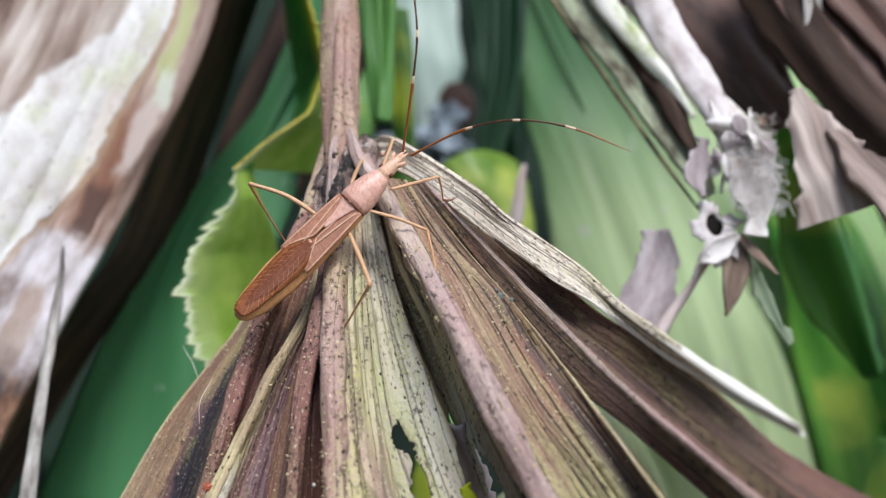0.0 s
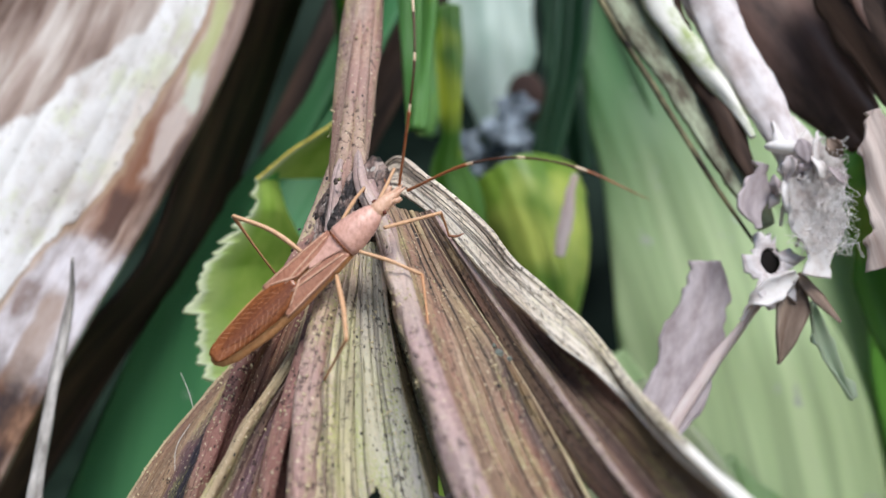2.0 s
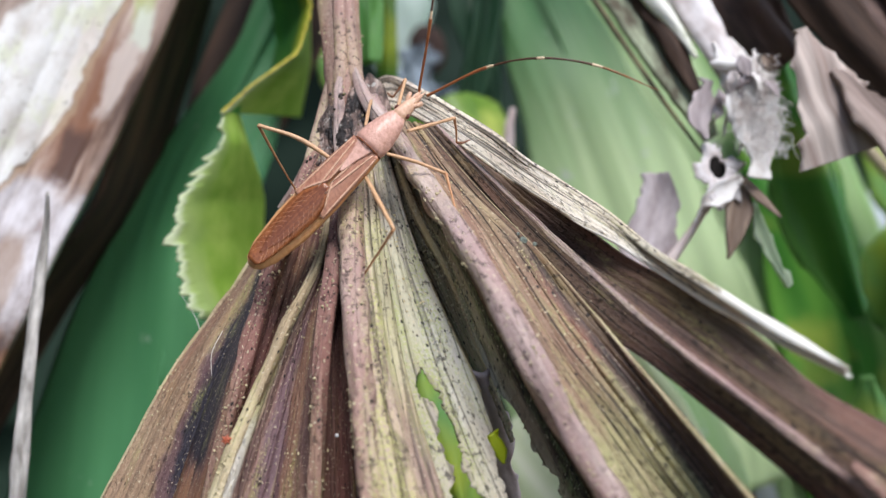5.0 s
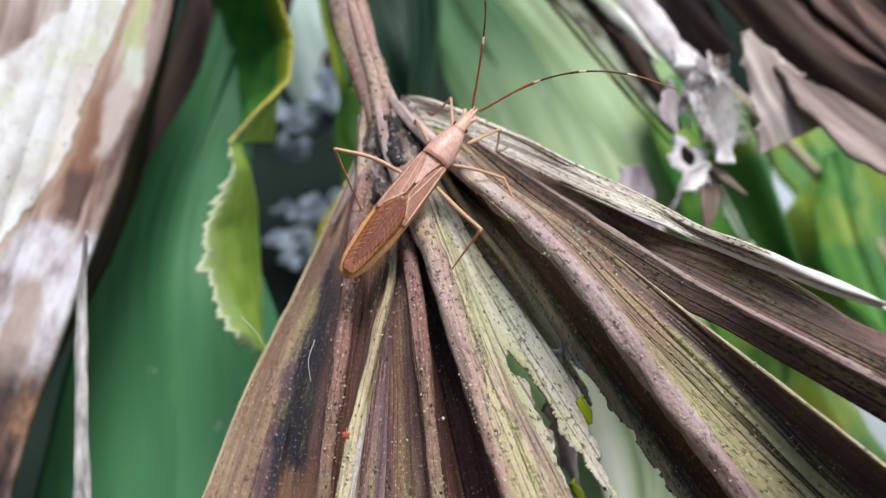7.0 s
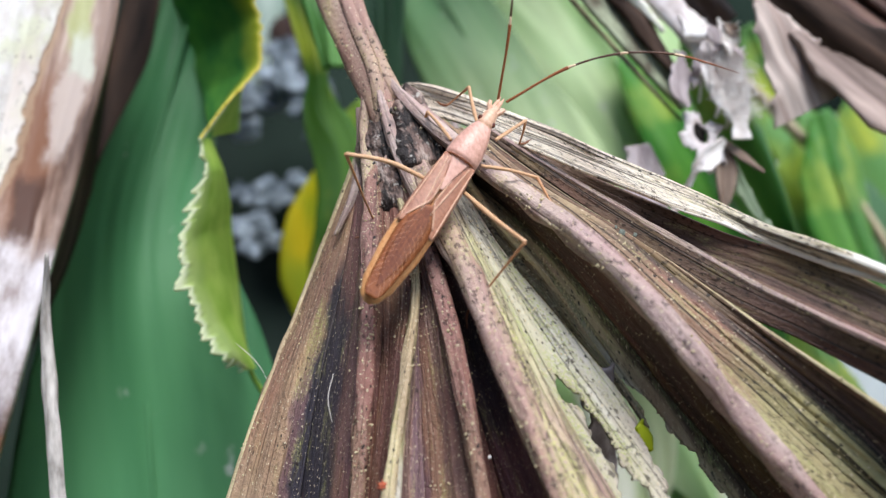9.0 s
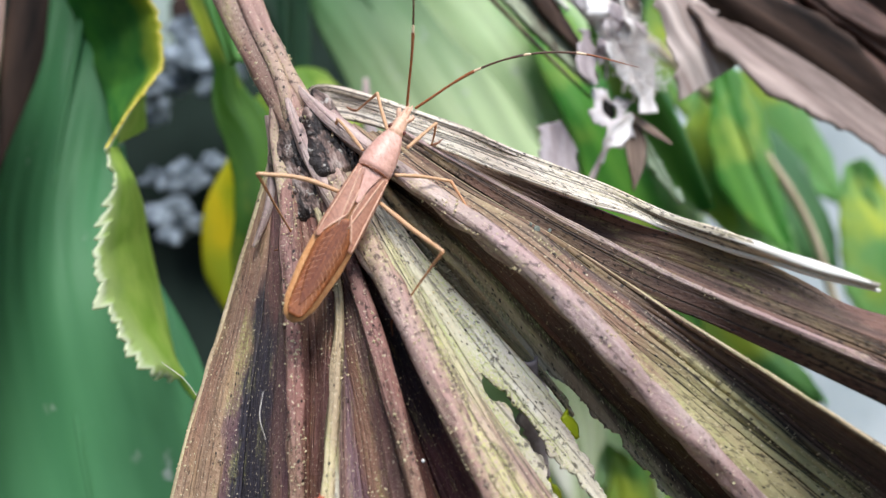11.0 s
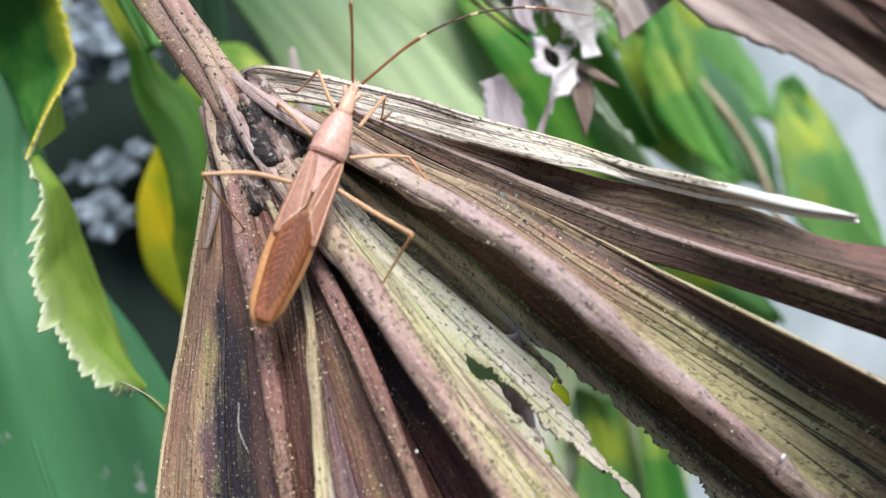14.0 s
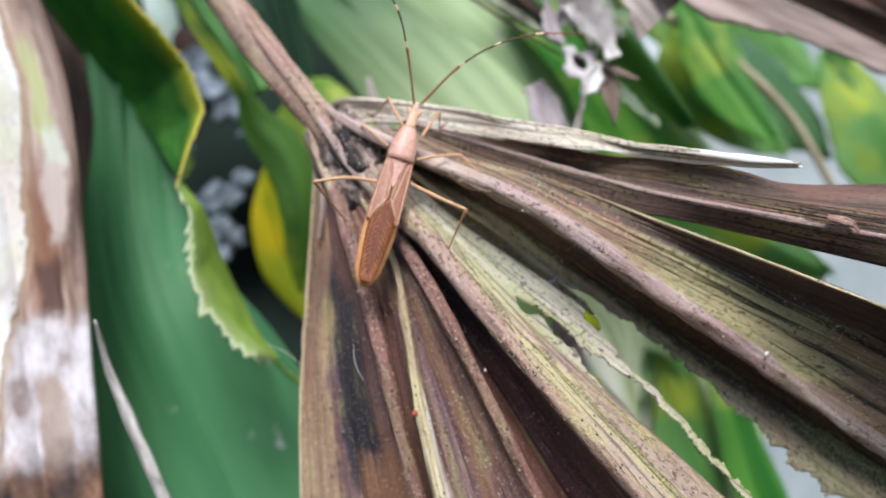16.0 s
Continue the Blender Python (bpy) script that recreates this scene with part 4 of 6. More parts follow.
def sheet_between(a, b, m, sag, relief, seed):
    """Places over the sheet between two fold lines, grooved along its length, and their place across and along it."""
    p, q = spline(FOLDS[a], STATIONS), spline(FOLDS[b], STATIONS)
    t = np.linspace(0, 1, m)
    g = p[:, None] * (1 - t)[None, :, None] + q[:, None] * t[None, :, None]
    wide = np.linalg.norm(q - p, axis=1)
    n = grid_normals(g)
    arc = np.linspace(0, 1, STATIONS)[:, None]
    held = np.clip(4 * t * (1 - t) * 1.6, 0, 1)[None]
    lift = sag * wide[:, None] * (4 * t * (1 - t))[None]
    lift = lift + relief * held * (vnoise(t[None] * m * 0.42 + seed * 9, arc * 5, seed) - 0.5)
    lift = lift + 0.6 * relief * held * (abs(2 * vnoise(t[None] * m * 0.8 + seed * 5, arc * 7, seed + 7) - 1) - 0.5)
    g = g + n * lift[..., None]
    u = np.concatenate([np.zeros((STATIONS, 1)), np.cumsum(np.linalg.norm(np.diff(g, axis=1), axis=2), axis=1)], 1)
    u = u - u[:, m // 2 : m // 2 + 1]
    v = np.concatenate([np.zeros((1, m)), np.cumsum(np.linalg.norm(np.diff(g, axis=0), axis=2), axis=0)], 0)
    uv = np.stack([u, v, np.broadcast_to(t[None], u.shape), v], 2)
    return np.concatenate([g, uv], 2)


def cut_out(full, first, last, lo=((0, 0.0),), hi=((0, 1.0),), rag=0.0, seed=0, fine=3, m=None):
    """The piece of a sheet between two stations and two margins, torn raggedly where a margin is not a fold."""
    n, cols = full.shape[:2]
    m = m or cols
    i = np.linspace(first, last, int((last - first) * fine) + 1)
    a, b = np.interp(i, *zip(*lo)), np.interp(i, *zip(*hi))
    for k, edge in enumerate((a, b)):
        free = np.clip(np.minimum(edge, 1 - edge) * 12, 0, 1)
        edge += rag * free * (0.9 * vnoise(i * 0.37, 2 + k, seed) + 0.45 * abs(2 * vnoise(i * 0.9 + 3 * vnoise(i * 0.3, 9, seed), 5 + k, seed) - 1) + 0.22 * vnoise(i * 3.1, 8 + k, seed) - 0.8)
    b = np.maximum(b, a + 0.004)
    t = a[:, None] + (b - a)[:, None] * np.linspace(0, 1, m)[None]
    c = np.clip(t, 0, 1) * (cols - 1)
    r = np.clip(i, 0, n - 1)[:, None] + 0 * c
    r0, c0 = np.minimum(r.astype(int), n - 2), np.minimum(c.astype(int), cols - 2)
    fr, fc = (r - r0)[..., None], (c - c0)[..., None]
    return (full[r0, c0] * (1 - fc) + full[r0, c0 + 1] * fc) * (1 - fr) + (full[r0 + 1, c0] * (1 - fc) + full[r0 + 1, c0 + 1] * fc) * fr


def pleat(places, thick=0.022, open_ends=(False, False)):
    return shell(places[..., :3], thick, None, places[..., 3:], open_ends)


def sprinkle(places, count, seed, near, size=(0.005, 0.011), stretch=(20, 110)):
    """Crumbs of scurf on the viewer's side of a sheet, thickest round one place across it."""
    rnd = np.random.RandomState(seed)
    nor = grid_normals(places[..., :3])
    octa = np.array([(1, 0, 0), (-1, 0, 0), (0, 1, 0), (0, -1, 0), (0, 0, 1), (0, 0, -1)], float)
    tri = [(0, 2, 4), (2, 1, 4), (1, 3, 4), (3, 0, 4), (2, 0, 5), (1, 2, 5), (3, 1, 5), (0, 3, 5)]
    verts, faces = [], []
    for k in range(count):
        i = int(rnd.uniform(*stretch))
        j = int(np.clip(near + rnd.normal() * 0.22, 0.02, 0.98) * (places.shape[1] - 1))
        if vnoise(i * 0.16, j * 0.25, seed) < 0.5:
            continue
        d = nor[i, j] * (-1 if nor[i, j, 1] > 0 else 1)
        h = rnd.uniform(*size)
        turn = np.linalg.qr(rnd.normal(size=(3, 3)))[0]
        verts.append(places[i, j, :3] + d * 0.013 + (octa * rnd.uniform(0.6, 1.3, (6, 1)) * h) @ turn)
        faces += [tuple(6 * (len(verts) - 1) + c for c in f) for f in tri]
    return np.concatenate(verts), faces, None


def grains(curve, radius, count, seed, size=(0.006, 0.014)):
    """Crumbs of scurf that sit on the viewer's side of a rib."""
    rnd = np.random.RandomState(seed)
    c = spline(curve, 200)
    d = np.gradient(c, axis=0)
    d /= np.linalg.norm(d, axis=1, keepdims=True)
    s = np.cross(d, (0, -1, 0))
    s /= np.linalg.norm(s, axis=1, keepdims=True)
    w = np.cross(s, d)
    r = np.interp(np.linspace(0, 1, 200), np.linspace(0, 1, len(radius)), radius)
    octa = np.array([(1, 0, 0), (-1, 0, 0), (0, 1, 0), (0, -1, 0), (0, 0, 1), (0, 0, -1)], float)
    tri = [(0, 2, 4), (2, 1, 4), (1, 3, 4), (3, 0, 4), (2, 0, 5), (1, 2, 5), (3, 1, 5), (0, 3, 5)]
    verts, faces = [], []
    for k in range(count):
        i = int(rnd.beta(1.1, 1.3) * 165)
        if vnoise(i * 0.09, 0, seed) < 0.42:
            continue
        a = rnd.uniform(-0.2, np.pi + 0.2)
        spot = c[i] + r[i] * (np.cos(a) * s[i] + np.sin(a) * w[i])
        h = size[0] * 0.6 + (size[1] * 1.15 - size[0] * 0.6) * rnd.uniform() ** 2.2
        turn = np.linalg.qr(rnd.normal(size=(3, 3)))[0]
        verts.append(spot + (octa * rnd.uniform(0.6, 1.3, (6, 1)) * h) @ turn)
        faces += [tuple(6 * (len(verts) - 1) + j for j in f) for f in tri]
    return np.concatenate(verts), faces, None


def build_leaf():
    leaf = thing("dead_palm_leaf", (-0.8, 6.2, 0.8), "dead brown fan palm leaf, pleated, hanging from its stalk", "leaf")
    sheets = [
        ("edge_a", "dip_a", MAT_PLEAT_BROWN, 24, 0.05, 0.15, "tan brown pleat with dark rot streaks"),
        ("dip_a", "rib_a", MAT_PLEAT_ROT, 20, -0.04, 0.9, "purple-black rotten pleat"),
        ("rib_a", "dip_b", MAT_PLEAT_RED, 8, 0, 0.3, ""),
        ("dip_b", "rib_b", MAT_PLEAT_RED, 10, -0.05, 0.8, ""),
        ("rib_b", "dip_c", MAT_PLEAT_CREST, 16, 0, 0.2, "purple-grey pleat with a pale crest"),
        ("dip_c", "rib_c", MAT_PLEAT_PURPLE, 16, -0.05, 0.3, ""),
        ("rib_c", "dip_d", MAT_PLEAT_RED, 14, -0.06, 0.2, ""),
        ("dip_d", "rib_d", MAT_PLEAT_DARK, 16, -0.06, 0.2, "purple pleat, darkened for shade, with a blue-black stain"),
        ("rib_d", "mid_d", MAT_PLEAT_GREEN, 22, 0.05, 0.3, "pale pleat dusted with green algae"),
        ("mid_d", "edge_d", MAT_PLEAT_BONE, 26, -0.03, 0.4, "torn pale green pleat"),
        ("edge_d", "dip_e", MAT_PLEAT_GREY, 14, -0.04, 0.4, ""),
        ("dip_e", "rib_e", MAT_PLEAT_GREY, 22, 0.04, 0.6, "torn grey-green pleat"),
        # next two sheets: the crease's shadow is painted into their materials
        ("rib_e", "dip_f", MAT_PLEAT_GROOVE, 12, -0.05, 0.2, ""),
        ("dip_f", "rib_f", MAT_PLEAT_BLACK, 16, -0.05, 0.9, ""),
        ("rib_f", "dip_g", MAT_PLEAT_OLIVE, 20, 0.0, 0.3, ""),
        ("dip_g", "mid_g", MAT_PLEAT_BROAD, 28, 0.02, 0.5, "olive brown pleat with fine parallel folds"),
        ("mid_g", "edge_g", MAT_PLEAT_EDGE, 20, -0.06, 0.3, ""),
        ("edge_h", "rib_h", MAT_PLEAT_TAN, 14, 0.04, 0.5, ""),
        ("rib_h", "dip_i", MAT_PLEAT_TAN, 18, -0.03, 0.5, ""),
        ("dip_i", "edge_i", MAT_PLEAT_SHADE, 16, -0.03, 0.5, "plain brown pleat, darkened for shade, with a broken corner"),
        ("low_j", "top_j", MAT_PALE, 20, -0.03, 0.5, "bleached outer margin ending in a splinter"),
    ]
    # the torn window in the pale pleat: what is left of three sheets
    torn = {
        ("mid_d", "edge_d"): [
            ("pleat", 0, 50, ((0, 0.0),), ((0, 1.0),), 0.0, ""),
            ("pleat", 50, 80, ((0, 0.0),), ((50, 0.26), (52, 0.12), (54, 0.2), (58, 0.28), (62, 0.19), (67, 0.22), (72, 0.1), (78, 0.02), (80, 0.0)), 0.14, ""),
            ("strip", 50, 128, ((50, 0.26), (52, 0.36), (55, 0.48), (57, 0.42), (63, 0.4), (71, 0.43), (82, 0.54), (95, 0.42), (109, 0.24), (128, 0.1)), ((50, 1.0), (58, 1.0), (66, 0.9), (74, 0.74), (76, 0.66), (84, 0.67), (92, 0.56), (104, 0.4), (114, 0.32), (128, 0.11)), 0.12, "thin torn strip hanging free"),
        ],
        ("edge_d", "dip_e"): [("pleat", 0, 58, ((0, 0.0), (50, 0.0), (58, 0.2)), ((0, 1.0), (49, 1.0), (54, 0.6), (58, 0.24)), 0.1, "")],
        ("dip_e", "rib_e"): [
            ("pleat", 0, 54, ((0, 0.0),), ((0, 1.0),), 0.0, ""),
            ("pleat", 54, 66, ((54, 0.0), (58, 0.45), (62, 0.6), (66, 0.72)), ((54, 1.0), (62, 0.96), (66, 0.8)), 0.16, "grey-green pleat with a ragged torn edge"),
        ],
        ("rib_e", "dip_f"): [
            ("pleat", 0, 54, ((0, 0.0),), ((0, 1.0),), 0.0, ""),
            ("pleat", 54, 149, ((54, 0.0), (60, 0.2), (66, 0.4), (74, 0.5), (84, 0.44), (92, 0.5), (104, 0.36), (120, 0.3), (149, 0.3)), ((54, 1.0),), 0.2, "grey-green pleat with a ragged torn edge"),
        ],
    }
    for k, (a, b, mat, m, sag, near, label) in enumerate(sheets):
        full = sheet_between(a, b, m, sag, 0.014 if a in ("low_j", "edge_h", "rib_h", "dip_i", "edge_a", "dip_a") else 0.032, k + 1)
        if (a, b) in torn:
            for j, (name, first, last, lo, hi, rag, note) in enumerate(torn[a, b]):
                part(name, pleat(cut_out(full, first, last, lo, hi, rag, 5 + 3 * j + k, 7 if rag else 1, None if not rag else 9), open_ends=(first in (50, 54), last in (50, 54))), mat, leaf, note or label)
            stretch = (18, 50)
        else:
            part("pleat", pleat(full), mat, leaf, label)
            stretch = (18, 105)
        if a not in ("low_j", "dip_i", "edge_h", "rib_h", "mid_g"):
            tagged(part("scurf", sprinkle(full, 60 if a == "dip_f" else 210 if a in ("rib_f", "dip_g") else 150, 300 + k, near, stretch=stretch), MAT_SCURF, leaf, "pale crumbs of scurf", False), kind="stuff")
    ribs = [
        ("rib_a", MAT_RIB_RED, (0.05, 0.05, 0.045, 0.04, 0.035), 420),
        ("rib_b", MAT_CREST, (0.02, 0.03, 0.035, 0.035, 0.03), 380),
        ("rib_c", MAT_RIB_RED, (0.035, 0.04, 0.04, 0.036, 0.03), 260),
        ("rib_d", MAT_RIB_GREY, (0.06, 0.06, 0.055, 0.05, 0.04), 520),
        ("edge_d", MAT_PALE, (0.016, 0.018, 0.014, 0.004, 0.002), 0),
        ("rib_e", MAT_CREST, (0.025, 0.026, 0.024, 0.018, 0.004), 160),
        ("rib_f", MAT_RIB, (0.05, 0.06, 0.066, 0.06, 0.05), 420),
        ("edge_g", MAT_CREST, (0.002, 0.005, 0.01, 0.01, 0.008), 60),
        ("rib_h", MAT_RIB, (0.012, 0.018, 0.02, 0.02, 0.02), 60),
        ("edge_a", MAT_CREST, (0.026, 0.022, 0.02, 0.018, 0.015), 160),
    ]
    for k, (a, mat, radius, crumbs) in enumerate(ribs):
        line = spline(FOLDS[a], 160)
        line[:, 1] += 0.45 * np.interp(np.linspace(0, 1, 160), np.linspace(0, 1, len(radius)), radius)
        if a in ("edge_d", "rib_e"):
            line = line[: 52 if a == "edge_d" else 66]
        rib = part("rib", tube(line, [1.12 * r for r in radius], 0, 14, 1.0, (0, -1, 0), 0.75, k, False), mat, leaf)
        if crumbs:
            tagged(part("scurf", grains([tuple(q) for q in line[::8]], [1.12 * r for r in radius], int(crumbs * 1.1), 60 + k, (0.004, 0.012)), MAT_SCURF, rib, "pale crumbs of scurf", False), kind="stuff")
    # outer lip of the bleached margin, rolled into a double edge
    lip = spline(FOLDS["top_j"], 90)
    part("margin_tip", tube(lip[66:], (0.006, 0.02, 0.028, 0.03, 0.026, 0.008), 0, 12, 0.7, (0, -1, 0), 0.7, 23, False), MAT_BLEACHED, leaf, "white bleached end of the leaf margin")
    part("margin_lip", tube(lip, (0.03, 0.03, 0.028, 0.028, 0.026, 0.01), 0, 10, 0.8, (0, -1, 0), 0.5, 21, False), MAT_PALE, leaf, "bleached rolled lip of the leaf margin")
    fork = spline(FOLDS["low_j"], 90)[46:]
    part("splinter", tube(fork + np.array((0.02, -0.02, -0.02)), (0.004, 0.012, 0.024, 0.03, 0.008), 0, 8, 0.7, (0, -1, 0), 0.6, 22, False), MAT_BLEACHED, leaf, "thin bleached splinter")
    # stalk, which forks into the first ribs
    stalk = [(-0.72, 5.82, 0.02), (-0.75, 5.98, 0.3), (-0.76, 6.13, 0.6), (-0.78, 6.28, 0.84), (-0.83, 6.66, 1.33), (-0.88, 7.1, 2.05), (-0.93, 7.8, 3.2), (-1.0, 9.0, 5.0)]
    part("stalk", tube(stalk, (0.05, 0.14, 0.165, 0.155, 0.15, 0.145, 0.14), 110, 22, 0.8, (0, -1, 0), 0.14, 31), MAT_STALK, leaf, "brown mottled leaf stalk")
    part("stalk_ridge", tube([(-0.85, 5.98, 0.35), (-0.83, 6.1, 0.6), (-0.8, 6.2, 0.9), (-0.82, 6.5, 1.33), (-0.87, 6.98, 2.05), (-0.92, 7.7, 3.2)], (0.03, 0.05, 0.05, 0.03, 0.02, 0.015), 70, 12, 0.9, (0, -1, 0), 0.3, 34), MAT_STALK, leaf)
    part("stalk_ridge", tube([(-0.45, 5.9, 0.42), (-0.6, 6.04, 0.62), (-0.69, 6.2, 0.85), (-0.75, 6.5, 1.33), (-0.8, 7.0, 2.05), (-0.85, 7.7, 3.2)], (0.045, 0.055, 0.05, 0.03, 0.02, 0.015), 70, 12, 0.9, (0, -1, 0), 0.3, 35), MAT_STALK, leaf)
    tagged(part("scurf", grains(stalk[2:], (0.16, 0.165, 0.16, 0.155), 420, 90, (0.005, 0.011)), MAT_SCURF, leaf, "pale crumbs of scurf", False), kind="stuff")
    # strands of the stalk that flare out and run on as the ribs
    for k, (way, radius) in enumerate([
        ([(-0.86, 6.3, 0.95), (-0.89, 6.24, 0.8), (-0.93, 6.2, 0.6), (-0.98, 5.98, 0.25), (-1.08, 5.7, -0.12), (-1.18, 5.46, -0.4)], (0.01, 0.04, 0.06, 0.058, 0.052, 0.045)),
        ([(-0.79, 6.2, 0.9), (-0.81, 6.08, 0.75), (-0.8, 5.98, 0.55), (-0.77, 5.78, 0.25), (-0.72, 5.42, -0.1), (-0.675, 5.04, -0.38)], (0.01, 0.04, 0.05, 0.055, 0.06, 0.06)),
        ([(-0.71, 6.24, 0.95), (-0.67, 6.1, 0.8), (-0.6, 5.92, 0.64), (-0.46, 5.76, 0.44), (-0.32, 5.46, 0.2)], (0.01, 0.045, 0.055, 0.055, 0.05)),
        ([(-0.92, 6.34, 0.75), (-0.95, 6.28, 0.5), (-1.05, 6.2, 0.2), (-1.25, 6.15, -0.1)], (0.02, 0.04, 0.035, 0.015)),
    ]):
        part("strand", tube(way, radius, 70, 14, 0.8, (0, -1, 0), 0.45, 36 + k), MAT_RIB if k else MAT_RIB_GREY, leaf, "pinkish strand flaring from the stalk into a rib")
    # the black, crusted knot where the pleats meet
    def crusted(left, right, top, low, seed, label):
        """A ragged, ridged patch of crust over the roots of the pleats."""
        n, m = 90, 60
        u, v = np.linspace(0, 1, m)[None], np.linspace(0, 1, n)[:, None]
        rag = 0.5 + 0.5 * np.sin(np.pi * np.clip(v * 0.85 + 0.08, 0, 1)) + 0.3 * (vnoise(v * 7, 3, seed) - 0.5)
        x = (left + right) / 2 + (right - left) * (u - 0.5) * rag + (u - 0.5) * 0.2 * v + 0.05 * (vnoise(v * 4, 6, seed) - 0.5)
        z = top + (low - top) * v + 0.1 * (u - 0.5) * (1 - v) + 0.03 * (vnoise(u * 5, 2, seed) - 0.5) * (1 - v)
        y = 6.15 - 0.13 * np.sin(np.pi * np.clip((x + 0.98) / 0.54, 0, 1)) - 0.36 * v
        ridge = abs(2 * vnoise(x * 26 + 2 * vnoise(z * 5, x * 5, seed + 3), z * 5, seed) - 1)
        lump = vnoise(x * 34, z * 26, seed + 1) + 0.5 * vnoise(x * 80, z * 60, seed + 2)
        y = y + 0.075 - 0.02 * (1 - ridge) - 0.02 * lump + 0.6 * (np.clip(abs(2 * u - 1) - 0.7, 0, 1) ** 1.3 + np.clip(abs(2 * v - 1) - 0.75, 0, 1) ** 1.2)
        uv = np.stack([x + 0 * y, z + 0 * y], 2)
        return part("knot", shell(np.stack([x, y, z], 2), 0.02, None, uv), MAT_CRUST, leaf, label)

    knot = crusted(-0.76, -0.5, 0.82, 0.25, 3, "black crusted knot")
    other = crusted(-0.97, -0.8, 0.66, 0.0, 8, "grey and black crusted knot")
    rnd = random.Random(17)
    for k in range(26):
        u, v = rnd.random(), rnd.random() ** 1.2
        x = -0.9 + 0.38 * u + (u - 0.55) * 0.24 * v
        z = 0.7 - 0.5 * v
        y = 6.03 - 0.1 * math.sin(3.14 * u) - 0.33 * v
        r = 0.006 + 0.009 * rnd.random()
        verts, faces, _ = ball((x, y, z), np.array([(r, 0, 0), (0, r, 0), (0.3 * r, 0, r * rnd.uniform(0.8, 1.6))]), 6, 8)
        part("crust", (verts, faces, verts[:, (0, 2)]), rnd.choice((MAT_CRUST, MAT_KNOT)), knot if u > 0.5 else other)
    # black ellipsoids in place of the shade between the pleats
    for spot, ax in (((-0.5, 5.93, 0.4), (0.05, 0.02, 0.1)), ((-0.62, 5.9, 0.2), (0.05, 0.03, 0.13)), ((-0.86, 5.95, 0.15), (0.035, 0.02, 0.12))):
        part("hollow_shade", ball(spot, ((ax[0], 0, -0.02), (0, ax[1], 0), (0.02, 0, ax[2]))), MAT_HOLE, knot, "black lump standing for the shaded hollow between the pleats")
    return leaf


palm_leaf = build_leaf()


def small_life():
    """Tiny things on the leaf: eggs, a mite, lichen and stray hairs."""
    solid("white_egg", ball((-0.76, 4.86, -1.39), ((0.012, 0, 0), (0, 0.01, 0), (0, 0, 0.013)), 8, 10), MAT_EGG, "tiny white egg on the dark pleat", "egg", group="eggs on the leaf")
    solid("white_egg", ball((1.0, 3.98, -2.05), ((0.02, 0, 0.004), (0, 0.012, 0), (0, 0, 0.015)), 8, 10), MAT_EGG, "white egg on the pink rib", "egg", group="eggs on the leaf")
    mite = thing("red_mite", (-1.39, 4.86, -1.42), "tiny orange-red mite on the pale crest", "mite")
    part("body", ball((-1.39, 4.86, -1.4), ((0.022, 0, 0.01), (0, 0.014, 0), (-0.008, 0, 0.018)), 8, 10), MAT_MITE, mite)
    for k in range(6):
        a = k * 1.05 + 0.3
        tip = (-1.39 + 0.032 * math.cos(a), 4.88, -1.4 + 0.03 * math.sin(a))
        part("leg", tube([(-1.39, 4.86, -1.4), (-1.39 + 0.02 * math.cos(a), 4.845, -1.4 + 0.02 * math.sin(a)), tip], (0.004, 0.004, 0.002), 8, 5), MAT_MITE, mite)
    rnd = random.Random(23)
    for x, y, z, r in ((0.36, 5.115, -0.29, 0.024), (0.42, 5.065, -0.31, 0.013), (0.33, 5.13, -0.25, 0.01)):
        t = np.linspace(0, 2 * np.pi, 19)[:-1]
        q = np.linspace(0.02, 1, 5)
        wob = 1 + 0.5 * (vnoise(np.cos(t) * 2 + 4, np.sin(t) * 2 + 4, int(z * 100)) - 0.5)
        rad = r * q[None] * wob[:, None]
        g = np.stack([x + rad * np.cos(t)[:, None], y + 0.25 * rad * np.cos(t)[:, None] - 0.004 * (1 - q[None] ** 2) + 0 * rad, z + rad * np.sin(t)[:, None]], 2)
        solid("lichen_spot", shell(np.concatenate([g, g[:1]]), 0.004), MAT_LICHEN, "round blue-grey lichen spot on the leaf", "lichen", group="lichen on the leaf")
    hairs = [[(-1.5, 5.35, -0.85), (-1.56, 5.3, -0.98), (-1.56, 5.28, -1.12)], [(-0.84, 5.1, -0.72), (-0.86, 5.02, -0.82), (-0.87, 4.98, -0.9)], [(-2.02, 6.4, -0.75), (-1.9, 6.3, -0.9), (-1.83, 6.25, -1.1)], [(-1.3, 5.3, -1.6), (-1.42, 5.2, -1.75), (-1.5, 5.2, -1.95)]]
    for h in hairs:
        solid("stray_hair", tube(h, (0.002, 0.0028, 0.002), 20, 5), MAT_HAIR, "fine pale hair lying on the leaf", "hair", group="hairs on the leaf")
    solid("curled_sliver", blade([(1.58, 3.6, -1.2), (1.66, 3.5, -1.28), (1.68, 3.48, -1.36)], (0.02, 0.035, 0.008), (0.9, 0.2, 0.4), 24, 7, 0.6, 0.012, None, 0.01, 0.0, 3), MAT_RIB_RED, "small curled red-brown sliver under the leaf", "sliver")


small_life()

# ---- the bug: built along its own axes, then set on the leaf ----
TAIL, HEAD = np.array((-1.28, 5.13, -0.43)), np.array((-0.22, 5.31, 0.64))
LONG = np.linalg.norm(HEAD - TAIL)
FWD = (HEAD - TAIL) / LONG
RIGHT = np.array((0.74, -0.22, -0.63))
RIGHT -= (RIGHT @ FWD) * FWD
RIGHT /= np.linalg.norm(RIGHT)
